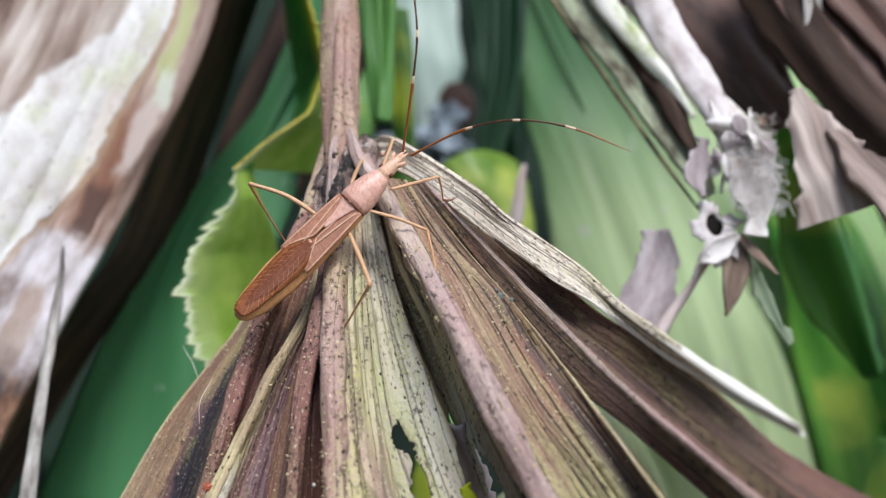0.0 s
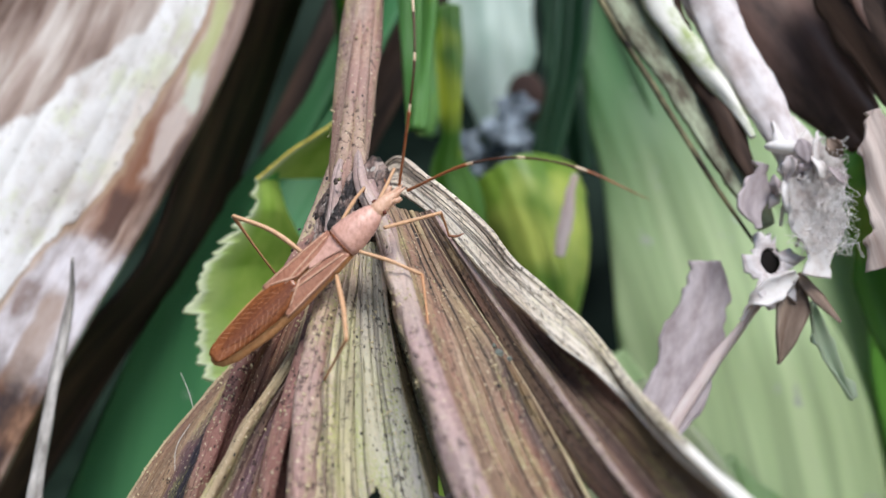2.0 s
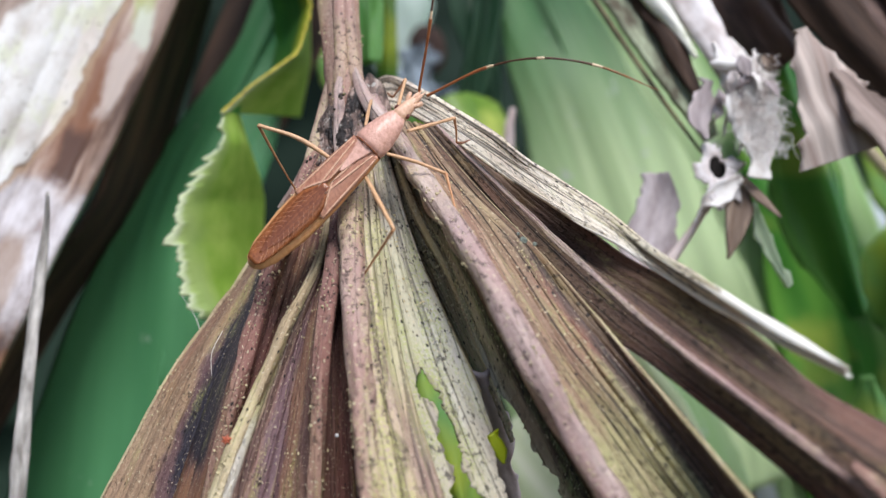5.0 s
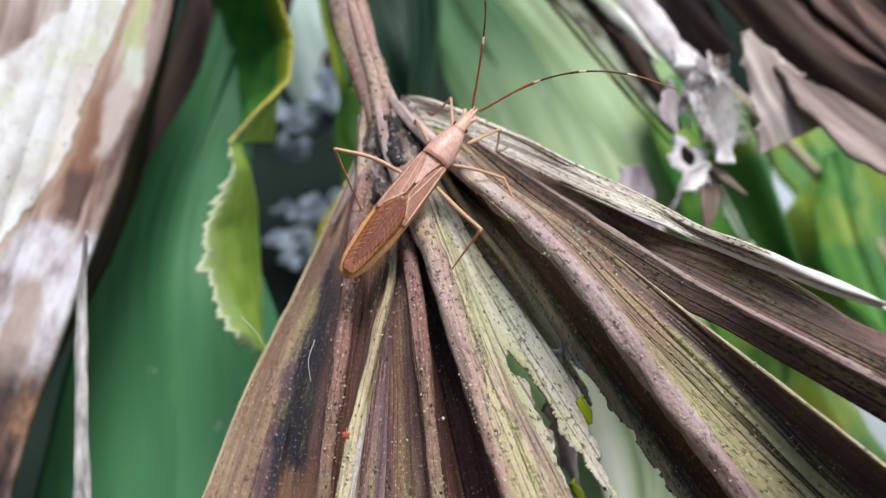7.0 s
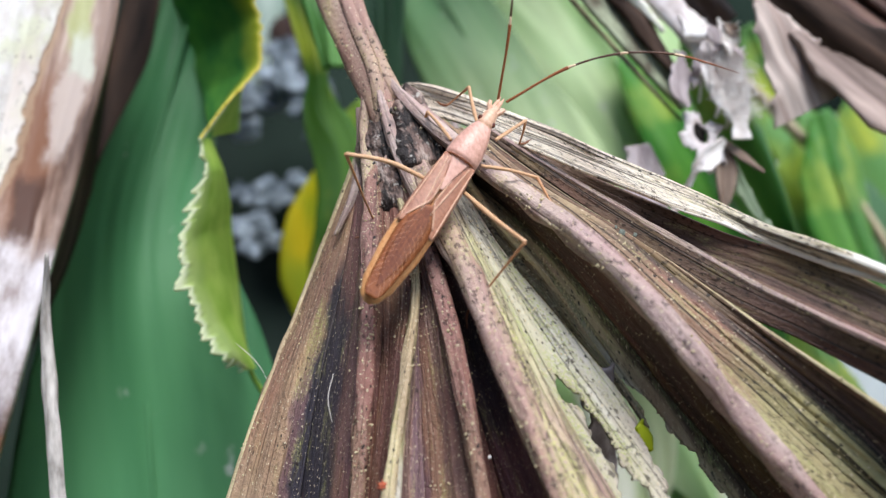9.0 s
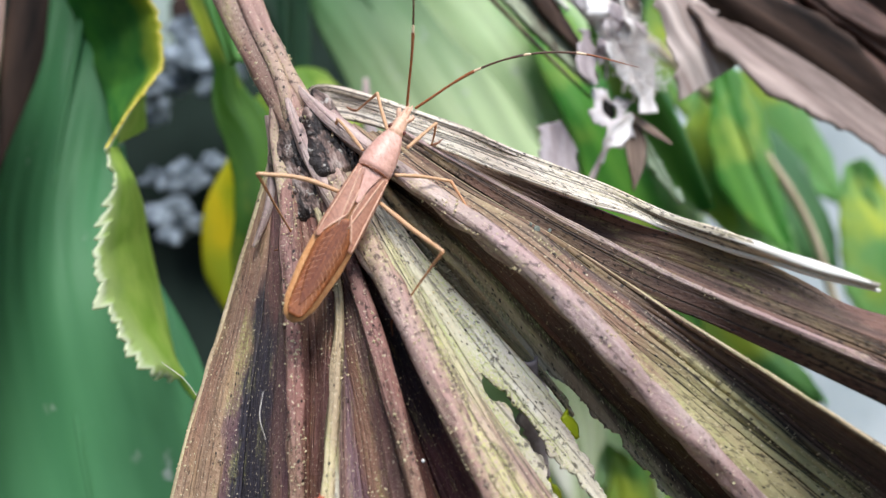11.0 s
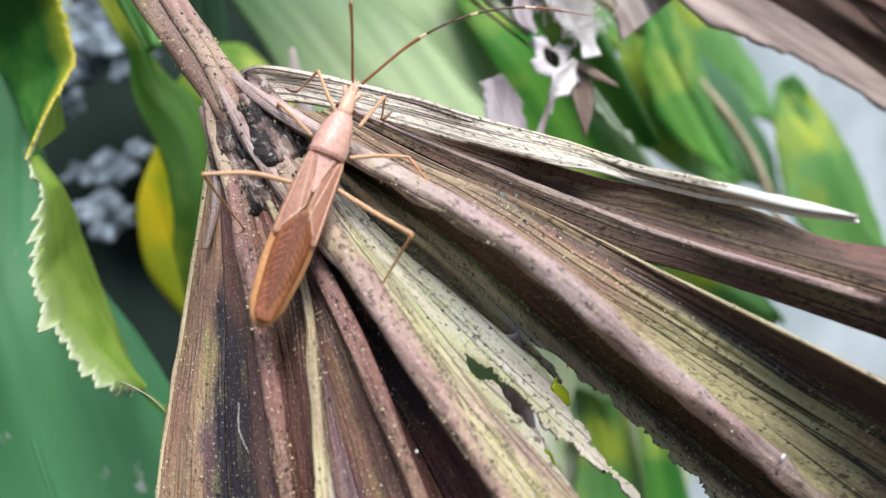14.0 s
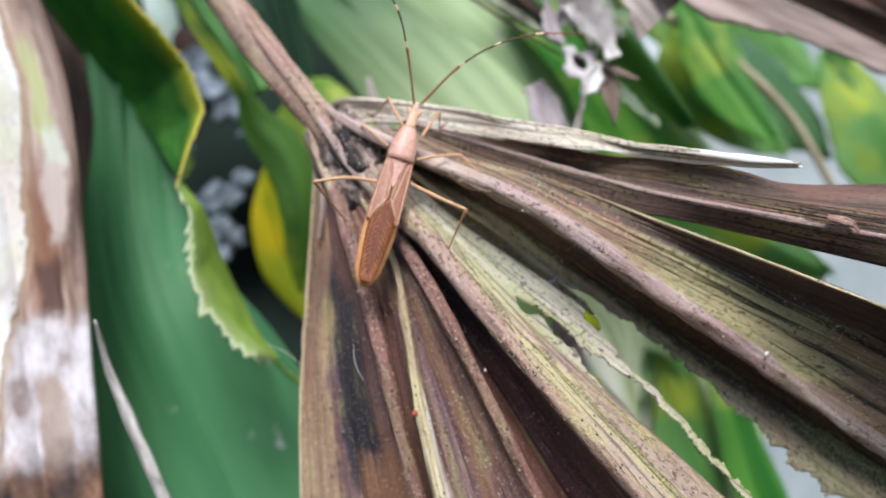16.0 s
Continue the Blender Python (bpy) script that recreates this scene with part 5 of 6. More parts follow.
BACK = np.cross(RIGHT, FWD)


def on_bug(x, y, z):
    return TAIL + np.asarray(x)[..., None] * RIGHT + np.asarray(y)[..., None] * FWD + np.asarray(z)[..., None] * BACK


def body_piece(stations, seg=20, top=1.0, low=1.0):
    """A closed body of cross sections (y, half width, height over and under, centre z)."""
    rows = []
    a = np.linspace(0, 2 * np.pi, seg, endpoint=False)
    st = np.asarray(stations, float)
    y = np.linspace(st[0, 0], st[-1, 0], 36)
    w, up, dn, c = (np.interp(y, st[:, 0], st[:, k]) for k in (1, 2, 3, 4))
    for k in range(len(y)):
        z = np.where(np.sin(a) > 0, up[k], dn[k]) * np.sin(a) + c[k]
        rows.append(on_bug(w[k] * np.cos(a), np.full(seg, y[k]), z))
    ring = np.stack(rows)
    n = len(y)
    verts = np.concatenate([ring.reshape(-1, 3), ring[:1].mean(1), ring[-1:].mean(1)])
    faces = [(i * seg + j, i * seg + (j + 1) % seg, (i + 1) * seg + (j + 1) % seg, (i + 1) * seg + j) for i in range(n - 1) for j in range(seg)]
    faces += [(n * seg, (j + 1) % seg, j) for j in range(seg)] + [(n * seg + 1, (n - 1) * seg + j, (n - 1) * seg + (j + 1) % seg) for j in range(seg)]
    return verts, faces, None


def wing_sheet(outline, lift, thick=0.008, m=9):
    """A sheet on the back between two side lines: rows of (y, x_left, x_right)."""
    o = np.asarray(outline, float)
    y = np.linspace(o[0, 0], o[-1, 0], 30)
    l, r = np.interp(y, o[:, 0], o[:, 1]), np.interp(y, o[:, 0], o[:, 2])
    t = np.linspace(0, 1, m)
    x = l[:, None] * (1 - t) + r[:, None] * t
    z = lift - 1.9 * x**2 + 0.0 * y[:, None]
    return shell(on_bug(x, np.broadcast_to(y[:, None], x.shape), z), thick)


def limb(points, radii, seg=8, n=22):
    return tube(points, radii, n, seg, 1.0, (0.3, -1, 0.2))


def build_bug():
    bug = thing("rice_bug", (-0.75, 5.3, -0.5), "slender orange-brown rice bug standing on the dead leaf", "bug")
    body = part("abdomen", body_piece([(0.0, 0.02, 0.01, 0.01, 0.0), (0.03, 0.06, 0.03, 0.04, 0.0), (0.12, 0.098, 0.045, 0.07, -0.005), (0.35, 0.128, 0.05, 0.1, -0.01), (0.6, 0.13, 0.05, 0.11, -0.01), (0.85, 0.118, 0.05, 0.11, -0.005), (1.05, 0.1, 0.05, 0.1, 0.0)]), MAT_SIDE, bug, "orange abdomen with a light rim")
    part("pronotum", body_piece([(1.0, 0.098, 0.07, 0.09, 0.0), (1.03, 0.108, 0.085, 0.1, 0.005), (1.1, 0.105, 0.088, 0.1, 0.0), (1.18, 0.09, 0.076, 0.085, 0.0), (1.25, 0.068, 0.055, 0.065, 0.0), (1.285, 0.05, 0.036, 0.045, 0.0)]), MAT_PRON, bug, "smooth pinkish tan neck shield")
    part("pronotum_rim", tube([on_bug(np.array(x), np.array(1.005), np.array(z)) for x, z in ((-0.105, 0.01), (-0.07, 0.06), (0, 0.088), (0.07, 0.06), (0.105, 0.01))], (0.005, 0.007, 0.007, 0.005), 20, 6), MAT_MEMBRANE_DARK, bug, "dark hind rim of the neck shield")
    head = part("head", body_piece([(1.26, 0.045, 0.04, 0.045, 0.0), (1.3, 0.052, 0.045, 0.05, 0.0), (1.37, 0.042, 0.036, 0.04, -0.002), (1.43, 0.028, 0.024, 0.028, -0.006), (1.475, 0.012, 0.01, 0.012, -0.01)]), MAT_HEAD, bug, "narrow tan head")
    for s in (-1, 1):
        part("eye", ball(on_bug(np.array(0.045 * s), np.array(1.312), np.array(0.012)), np.array((0.015 * RIGHT, 0.018 * FWD, 0.017 * BACK))), MAT_EYE, head, "dark round eye")
        tip = [on_bug(np.array(0.012 * s), np.array(y), np.array(z)) for y, z in ((1.4, 0.01), (1.45, 0.006), (1.5, -0.004))]
        part("face_lobe", tube(tip, (0.014, 0.012, 0.004), 12, 8), MAT_HEAD, head)
        part("antenna_base", tube([on_bug(np.array(x * s), np.array(y), np.array(0.005)) for x, y in ((0.025, 1.38), (0.045, 1.42), (0.05, 1.44))], (0.014, 0.016, 0.012), 10, 8), MAT_HEAD, head)
    part("scutellum", wing_sheet([(0.78, -0.006, 0.006), (0.9, -0.03, 0.03), (1.0, -0.06, 0.06)], 0.066, 0.012), MAT_PRON, bug, "small tan triangle behind the neck shield")
    for s in (-1, 1):
        rows = [(0.5, -0.124, -0.1), (0.62, -0.126, -0.03), (0.7, -0.123, -0.006), (0.8, -0.12, -0.008), (0.9, -0.113, -0.03), (1.0, -0.102, -0.058)]
        rows = rows if s < 0 else [(y, -b, -a) for y, a, b in rows]
        wing = part("forewing", wing_sheet(rows, 0.058, 0.012), MAT_WING, bug, "leathery red-brown forewing")
        for y0, x0, y1, x1 in ((0.62, 0.03, 0.98, 0.075), (0.55, 0.09, 0.7, 0.012), (0.7, 0.012, 0.86, 0.022), (0.5, 0.118, 0.98, 0.1)):
            t = np.linspace(0, 1, 12)
            x, y = s * (x0 + (x1 - x0) * t), y0 + (y1 - y0) * t
            part("vein", tube(on_bug(x, y, 0.066 - 1.9 * x**2), (0.004, 0.007, 0.006, 0.004), 12, 6, smooth_pts=False), MAT_VEIN, wing, "raised tan wing vein")
    membrane = part("membrane", wing_sheet([(0.03, -0.03, 0.03), (0.06, -0.055, 0.055), (0.14, -0.07, 0.07), (0.3, -0.088, 0.088), (0.46, -0.1, 0.1), (0.55, -0.085, 0.085), (0.62, -0.045, 0.045), (0.67, -0.012, 0.012)], 0.062, 0.006), MAT_MEMBRANE, bug, "dark brown glassy wing membrane")
    for k in range(22):
        # slanting veins, finer and closer towards the tip
        y0 = 0.5 - 0.021 * k
        s = 1 if k % 2 else -1
        t = np.linspace(0, 1, 9)
        x, y = s * (0.012 + (0.066 if y0 > 0.12 else 0.035) * t), y0 + 0.055 - 0.075 * t**1.5
        part("vein", tube(on_bug(x, y, 0.0655 - 1.9 * x**2), (0.0005, 0.0014, 0.0005), 9, 5, smooth_pts=False), MAT_FINE_VEIN, membrane)
    part("membrane_base", wing_sheet([(0.1 + 0.56 * f, -0.074 * math.sin(math.pi * f**1.3) ** 0.7 - 0.002, 0.078 * math.sin(math.pi * f**1.3) ** 0.7 + 0.002) for f in (k / 24 for k in range(25))], 0.0635, 0.003), MAT_MEMBRANE_DARK, membrane, "dark glassy middle of the membrane")
    legs = [
        ("hind_leg", [(-0.78, 5.26, 0.2), (-1.0, 5.27, 0.34), (-1.24, 5.28, 0.42)], [(-1.24, 5.28, 0.42), (-1.14, 5.52, 0.18), (-1.02, 5.8, -0.08)], [(-1.02, 5.8, -0.08), (-1.08, 5.86, -0.11), (-1.16, 5.9, -0.12)]),
        ("hind_leg", [(-0.59, 5.2, 0.1), (-0.5, 5.0, -0.06), (-0.42, 4.75, -0.2)], [(-0.42, 4.75, -0.2), (-0.53, 4.92, -0.37), (-0.64, 5.08, -0.54)], [(-0.64, 5.08, -0.54), (-0.69, 5.13, -0.6), (-0.7, 5.16, -0.7)]),
        ("mid_leg", [(-0.59, 5.32, 0.42), (-0.58, 5.58, 0.54), (-0.57, 5.82, 0.63)], [(-0.57, 5.82, 0.63), (-0.62, 5.92, 0.52), (-0.67, 6.0, 0.43)], [(-0.67, 6.0, 0.43), (-0.72, 6.0, 0.44), (-0.77, 6.0, 0.47)]),
        ("mid_leg", [(-0.46, 5.2, 0.24), (-0.28, 5.22, 0.19), (-0.1, 5.24, 0.12)], [(-0.1, 5.24, 0.12), (-0.06, 5.16, -0.05), (-0.03, 5.08, -0.2)], [(-0.03, 5.08, -0.2), (0.0, 5.06, -0.25), (0.04, 5.1, -0.27)]),
        ("fore_leg", [(-0.33, 5.25, 0.38), (-0.18, 5.37, 0.43), (-0.03, 5.48, 0.48)], [(-0.03, 5.48, 0.48), (-0.01, 5.6, 0.41), (0.0, 5.72, 0.34)], [(0.0, 5.72, 0.34), (0.05, 5.74, 0.34), (0.1, 5.74, 0.36)]),
        ("fore_leg", [(-0.4, 5.35, 0.5), (-0.37, 5.48, 0.62), (-0.34, 5.59, 0.74)], [(-0.34, 5.59, 0.74), (-0.38, 5.72, 0.7), (-0.42, 5.86, 0.66)], [(-0.42, 5.86, 0.66), (-0.44, 5.9, 0.67), (-0.46, 5.95, 0.7)]),
    ]
    for name, thigh, shin, foot in legs:
        leg = part(name, limb(thigh, (0.012, 0.0165, 0.014, 0.0125) if name == "hind_leg" else (0.0105, 0.013, 0.0105, 0.011)), MAT_LEG_PALE, bug, "thin straw-coloured leg")
        part("shin", limb(shin, (0.011, 0.0075, 0.0065, 0.0065)), MAT_LEG, leg, "thin orange-brown shin")
        part("foot", limb(foot, (0.008, 0.009, 0.008, 0.004)), MAT_LEG_DARK, leg, "dark brown foot")
    feelers = [
        [(-0.26, 5.31, 0.62), (-0.19, 5.14, 1.03), (-0.16, 5.08, 1.3), (-0.18, 5.12, 1.58), (-0.24, 5.2, 2.0)],
        [(-0.21, 5.31, 0.6), (0.14, 5.13, 0.745), (0.42, 5.0, 0.78), (0.73, 4.91, 0.73), (1.1, 4.83, 0.57)],
    ]
    for chain in feelers:
        c = np.asarray(chain, float)
        path = spline(c, 161)
        cut = [int(np.argmin(np.linalg.norm(path - p, axis=1))) for p in c]
        feeler = part("antenna", tube(path[cut[0] : cut[1] + 1], (0.009, 0.008, 0.008, 0.011), 0, 8, smooth_pts=False), MAT_ANT_RED, bug, "long thin dark antenna with pale rings")
        for k in range(1, 4):
            a, b = cut[k], cut[k + 1]
            ring = a + max(3, (b - a) // 6)
            part("ring", tube(path[a : ring + 1], (0.0085, 0.0075), 0, 8, smooth_pts=False), MAT_ANT_PALE, feeler, "pale antenna ring")
            part("joint", tube(path[ring : b + 1], (0.007, 0.006, 0.008) if k < 3 else (0.0065, 0.005, 0.0015), 0, 8, smooth_pts=False), MAT_ANT_DARK if k < 3 else MAT_ANT_RED, feeler)
    return bug


rice_bug = build_bug()

# ---- what stands behind ----
def build_sheath():
    """Bleached dead sheath beside the leaf: a broad curved strip, its near margin rolled back, the shade there painted
    dark.
    """
    spine = [(-3.5, 9.0, 4.2), (-3.75, 8.75, 2.6), (-4.25, 8.3, 1.0), (-4.7, 7.9, -0.3), (-5.1, 7.5, -1.6), (-5.5, 7.0, -3.4)]
    ob = thing("dead_sheath", (-4.6, 8, -3), "bleached dead palm sheath with rust-brown patches", "sheath")
    part("skin", blade(spine, (1.25, 1.25, 1.2, 1.1, 1.0, 1.0), (1.0, 0.45, 0.45), 90, 41, -0.28, 0.08, None, 0.1, 0.25, 3), MAT_BARK, ob, "white papery skin with rust-brown patches")
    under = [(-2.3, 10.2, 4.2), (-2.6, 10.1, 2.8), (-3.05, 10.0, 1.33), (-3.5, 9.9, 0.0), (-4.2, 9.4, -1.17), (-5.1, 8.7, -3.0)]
    part("underside", blade(under, (0.9, 0.9, 0.85, 0.8, 0.75, 0.7), (0.12, 1.0, 0.1), 60, 15, 0.1, 0.06, None, 0.1, 0.15, 8), MAT_BARK_DARK, ob, "underside with its shade painted dark brown")
    return ob


build_sheath()
# the first two strips have their shade painted in as dark brown
for k, (spine, w, mat) in enumerate([
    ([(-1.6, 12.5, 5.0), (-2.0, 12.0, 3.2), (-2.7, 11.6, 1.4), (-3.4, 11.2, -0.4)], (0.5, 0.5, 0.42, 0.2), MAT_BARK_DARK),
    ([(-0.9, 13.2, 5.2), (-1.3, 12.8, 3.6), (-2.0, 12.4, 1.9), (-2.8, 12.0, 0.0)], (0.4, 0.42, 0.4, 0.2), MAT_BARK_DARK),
    ([(-5.0, 10.5, 5.2), (-5.6, 10.2, 3.2), (-6.6, 9.8, 1.2), (-7.4, 9.4, -0.6)], (0.7, 0.7, 0.6, 0.5), MAT_DEAD_PALE),
    ([(-4.2, 11.4, 5.4), (-5.0, 11.0, 3.4), (-5.9, 10.6, 1.8), (-7.0, 10.2, 0.0)], (0.5, 0.5, 0.5, 0.4), MAT_DEAD),
]):
    strip = thing("dead_frond_strip", spine[-1], "strip of dead frond, its shade painted dark brown" if mat is MAT_BARK_DARK else "dry brown strip of dead frond", "dead frond", group="dead strips beside the sheath")
    part("blade", blade(spine, w, (0.9, 0.4, 0.3), 40, 11, 0.3, 0.06, None, 0.08, 0.1, 20 + k), mat, strip)
    part("midrib", tube([(x, y - 0.03, z) for x, y, z in spine], (0.05, 0.05, 0.045, 0.03), 40, 8, 0.6), mat, strip)

solid("grey_splinter", tube([(-3.2, 6.95, 0.04), (-3.3, 7.1, -0.35), (-3.36, 7.0, -1.0), (-3.42, 6.9, -1.7), (-3.5, 6.7, -3.0)], (0.012, 0.05, 0.06, 0.065, 0.07), 60, 10, 0.6, (0, -1, 0), 0.8, 5), MAT_GREY, "rough grey splinter of dead stalk", "splinter")


def build_serrated():
    ob = thing("serrated_leaf", (-2.0, 8.2, -1.4), "light green serrated leaf, twisted, with a yellowing margin", "leaf")
    # one twisted blade between its near toothed margin and its far smooth one
    near = [(-1.75, 9.3, 4.6), (-1.62, 9.1, 3.4), (-1.42, 8.95, 2.5), (-1.29, 8.9, 1.95), (-1.38, 8.5, 1.42), (-1.78, 8.12, 1.03), (-2.02, 8.0, 0.78), (-2.0, 7.95, 0.5), (-2.14, 7.75, 0.2), (-2.28, 7.5, -0.05), (-2.3, 7.4, -0.42), (-2.22, 7.38, -0.75), (-2.08, 7.4, -1.02), (-1.95, 7.9, -1.28)]
    far = [(-2.4, 11.9, 4.6), (-2.25, 11.7, 3.4), (-2.1, 11.4, 2.5), (-1.95, 11.0, 1.9), (-1.9, 10.2, 1.4), (-1.92, 9.0, 1.05), (-1.93, 8.3, 0.78), (-1.86, 8.4, 0.5), (-1.84, 8.9, 0.2), (-1.86, 9.3, -0.05), (-1.88, 9.3, -0.45), (-1.9, 9.1, -0.85), (-1.92, 8.7, -1.15), (-1.93, 8.1, -1.32)]
    n, m = 640, 34
    p, q = spline(near, n), spline(far, n)
    q = np.stack([np.interp(np.linspace(0, 1, n), np.linspace(0, 1, len(far)), np.asarray(far)[:, c]) for c in range(3)], 1)
    p = np.stack([np.interp(np.linspace(0, 1, n), np.linspace(0, 1, len(near)), np.asarray(near)[:, c]) for c in range(3)], 1)
    for _ in range(40):
        p[1:-1] = (p[:-2] + p[2:]) / 2 * 0.5 + p[1:-1] * 0.5
        q[1:-1] = (q[:-2] + q[2:]) / 2 * 0.5 + q[1:-1] * 0.5
    length = np.r_[0, np.cumsum(np.linalg.norm(np.diff(p, axis=0), axis=1))]
    step = length * 6.3 + 1.2 * vnoise(length * 1.7, 0, 5)
    saw = step % 1.0
    saw = np.where(saw < 0.72, saw / 0.72, (1 - saw) / 0.28) * (0.15 + 0.85 * vnoise(np.floor(step), 2, 6))
    small = (length * 15 + vnoise(length * 4, 1, 8)) % 1.0
    saw = saw * np.where(p[:, 2] > 0.9, 0.45, 1.0) + 0.18 * np.where(small < 0.7, small / 0.7, (1 - small) / 0.3) + 0.5 * (vnoise(length * 2.2, 4, 9) - 0.5)
    out = p - q
    out /= np.linalg.norm(out, axis=1, keepdims=True) + 1e-9
    out = out + np.array((-0.9, 0, -0.35)) * np.clip((0.7 - p[:, 2:3]) * 2, 0, 1) + np.array((0.8, 0, -0.2)) * np.clip((p[:, 2:3] - 0.9) * 2, 0, 1)
    t = np.linspace(0, 1, m)
    g = p[:, None] * (1 - t)[None, :, None] + q[:, None] * t[None, :, None]
    g = g + (np.clip(1 - t / 0.06, 0, 1)[None, :] * (saw * np.where(p[:, 2] > 0.9, 0.08, 0.105))[:, None])[..., None] * out[:, None]
    g[:, :, 0] += 0.08 * np.sin(np.pi * t)[None] * (vnoise(t[None] * 2, length[:, None] * 0.7, 3) - 0.3)
    uv = np.stack([np.broadcast_to((1 - t)[None] * 1.6 - 0.6, (n, m)), np.broadcast_to(length[:, None], (n, m))], 2)
    cut = int(np.argmin(abs(p[:, 2] - 0.78)))
    part("upper_blade", shell(g[: cut + 1], 0.02, None, uv[: cut + 1]), MAT_SERR_UP, ob, "broad green upper blade with a yellow toothed margin")
    part("lower_lobe", shell(g[cut:], 0.02, None, uv[cut:]), MAT_SERR, ob, "light green lower lobe with sharp pale teeth")
    # the blade runs on behind its upper margin, light green, turned to the other side
    pick = np.linspace(int(np.argmin(abs(p[:, 2] - 2.6))), cut, 160).astype(int)
    edge = g[pick, 1]
    deep = np.clip((2.5 - edge[:, 2:3]) / 0.5, 0, 1)
    back = np.concatenate([edge[:, :1] * 0 - 1.46 - 0.25 * np.clip(1.3 - edge[:, 2:3], 0, 1), edge[:, :1] * 0 + 10.4, edge[:, 2:3] * 1.2 + 0.02], 1) * deep + edge * (1 - deep)
    a = np.linspace(0, 1, 16)
    fold = edge[:, None] * (1 - a)[None, :, None] + back[:, None] * a[None, :, None]
    fold[:, :, 0] += 0.01 + 0.05 * np.sin(np.pi * a)[None] * vnoise(a[None] * 2, length[pick][:, None] * 0.8, 4)
    part("inner_blade", shell(fold, 0.02, None, np.stack([np.broadcast_to((1 - a)[None] * 1.6 - 0.6, fold.shape[:2]), np.broadcast_to(length[pick][:, None], fold.shape[:2])], 2)), MAT_SERR, ob, "light green inner side of the blade")
    part("stalk", tube([(-1.95, 8.0, -1.22), (-1.9, 8.2, -1.45), (-1.75, 8.5, -1.85), (-1.6, 8.9, -2.3)], (0.02, 0.025, 0.03, 0.03), 30, 8), MAT_SERR, ob)
    return ob


build_serrated()

# broad strap leaves
STRAPS = [
    ("strap_leaf", [(-0.9, 11.7, 6.0), (-1.4, 11.3, 3.7), (-2.1, 10.8, 1.9), (-2.75, 10.0, 0.2), (-2.95, 9.2, -1.6), (-3.1, 8.5, -4.0)], (0.3, 0.3, 0.42, 0.75, 1.35, 1.8), (1, -0.12, 0), 0.12, MAT_G1, "broad glossy deep green strap leaf"),
    ("strap_leaf", [(0.8, 13.6, 6.5), (1.35, 13.5, 4.4), (2.2, 13.3, 2.4), (3.0, 13.1, 0.2), (3.8, 13.0, -2.2), (4.4, 12.8, -5.0)], (0.5, 0.6, 0.96, 1.5, 1.8, 1.8), (0.9, 0.1, 0.35), 0.15, MAT_G2, "broad pale green leaf with parallel veins"),
    ("strap_leaf", [(2.2, 14.6, 6.5), (3.6, 14.4, 4.4), (5.2, 14.2, 2.0), (6.4, 14.0, -0.6), (7.2, 13.8, -3.2), (7.8, 13.6, -6)], (1.0, 1.3, 1.5, 1.5, 1.5, 1.5), (0.9, 0.05, 0.4), 0.2, MAT_G2_LIGHT, "broad pale green strap leaf"),
    ("strap_leaf", [(-0.74, 9.3, 4.6), (-0.7, 8.95, 3.0), (-0.67, 8.8, 2.1), (-0.67, 8.7, 1.35)], (0.2, 0.21, 0.19, 0.04), (0.95, 0.1, 0.1), 0.2, MAT_G3, "fresh green strap leaf behind the stalk"),
    ("strap_leaf", [(5.5, 13.7, 1.8), (6.2, 13.6, 0.2), (6.9, 13.5, -1.6), (7.4, 13.4, -3.6), (7.8, 13.3, -6)], (0.5, 0.85, 1.1, 1.2, 1.2), (0.9, 0.2, 0.3), 0.25, MAT_STRIPE, "fresh striped green strap leaf"),
    ("strap_leaf", [(1.2, 12.0, -1.6), (2.0, 11.6, -2.8), (2.8, 11.2, -4.0), (3.6, 10.8, -5.4)], (0.7, 1.0, 1.1, 1.0), (0.8, 0.1, 0.6), 0.2, MAT_G2_LIGHT, "pale green leaf under the palm leaf"),
    ("strap_leaf", [(1.4, 11.5, -3.0), (2.6, 11.2, -4.6), (3.6, 11.0, -6.0), (4.6, 10.8, -8.0)], (0.9, 1.4, 1.5, 1.4), (0.85, 0.1, 0.5), 0.2, MAT_BRIGHT, "whitish green leaf seen through the torn pleat"),
]
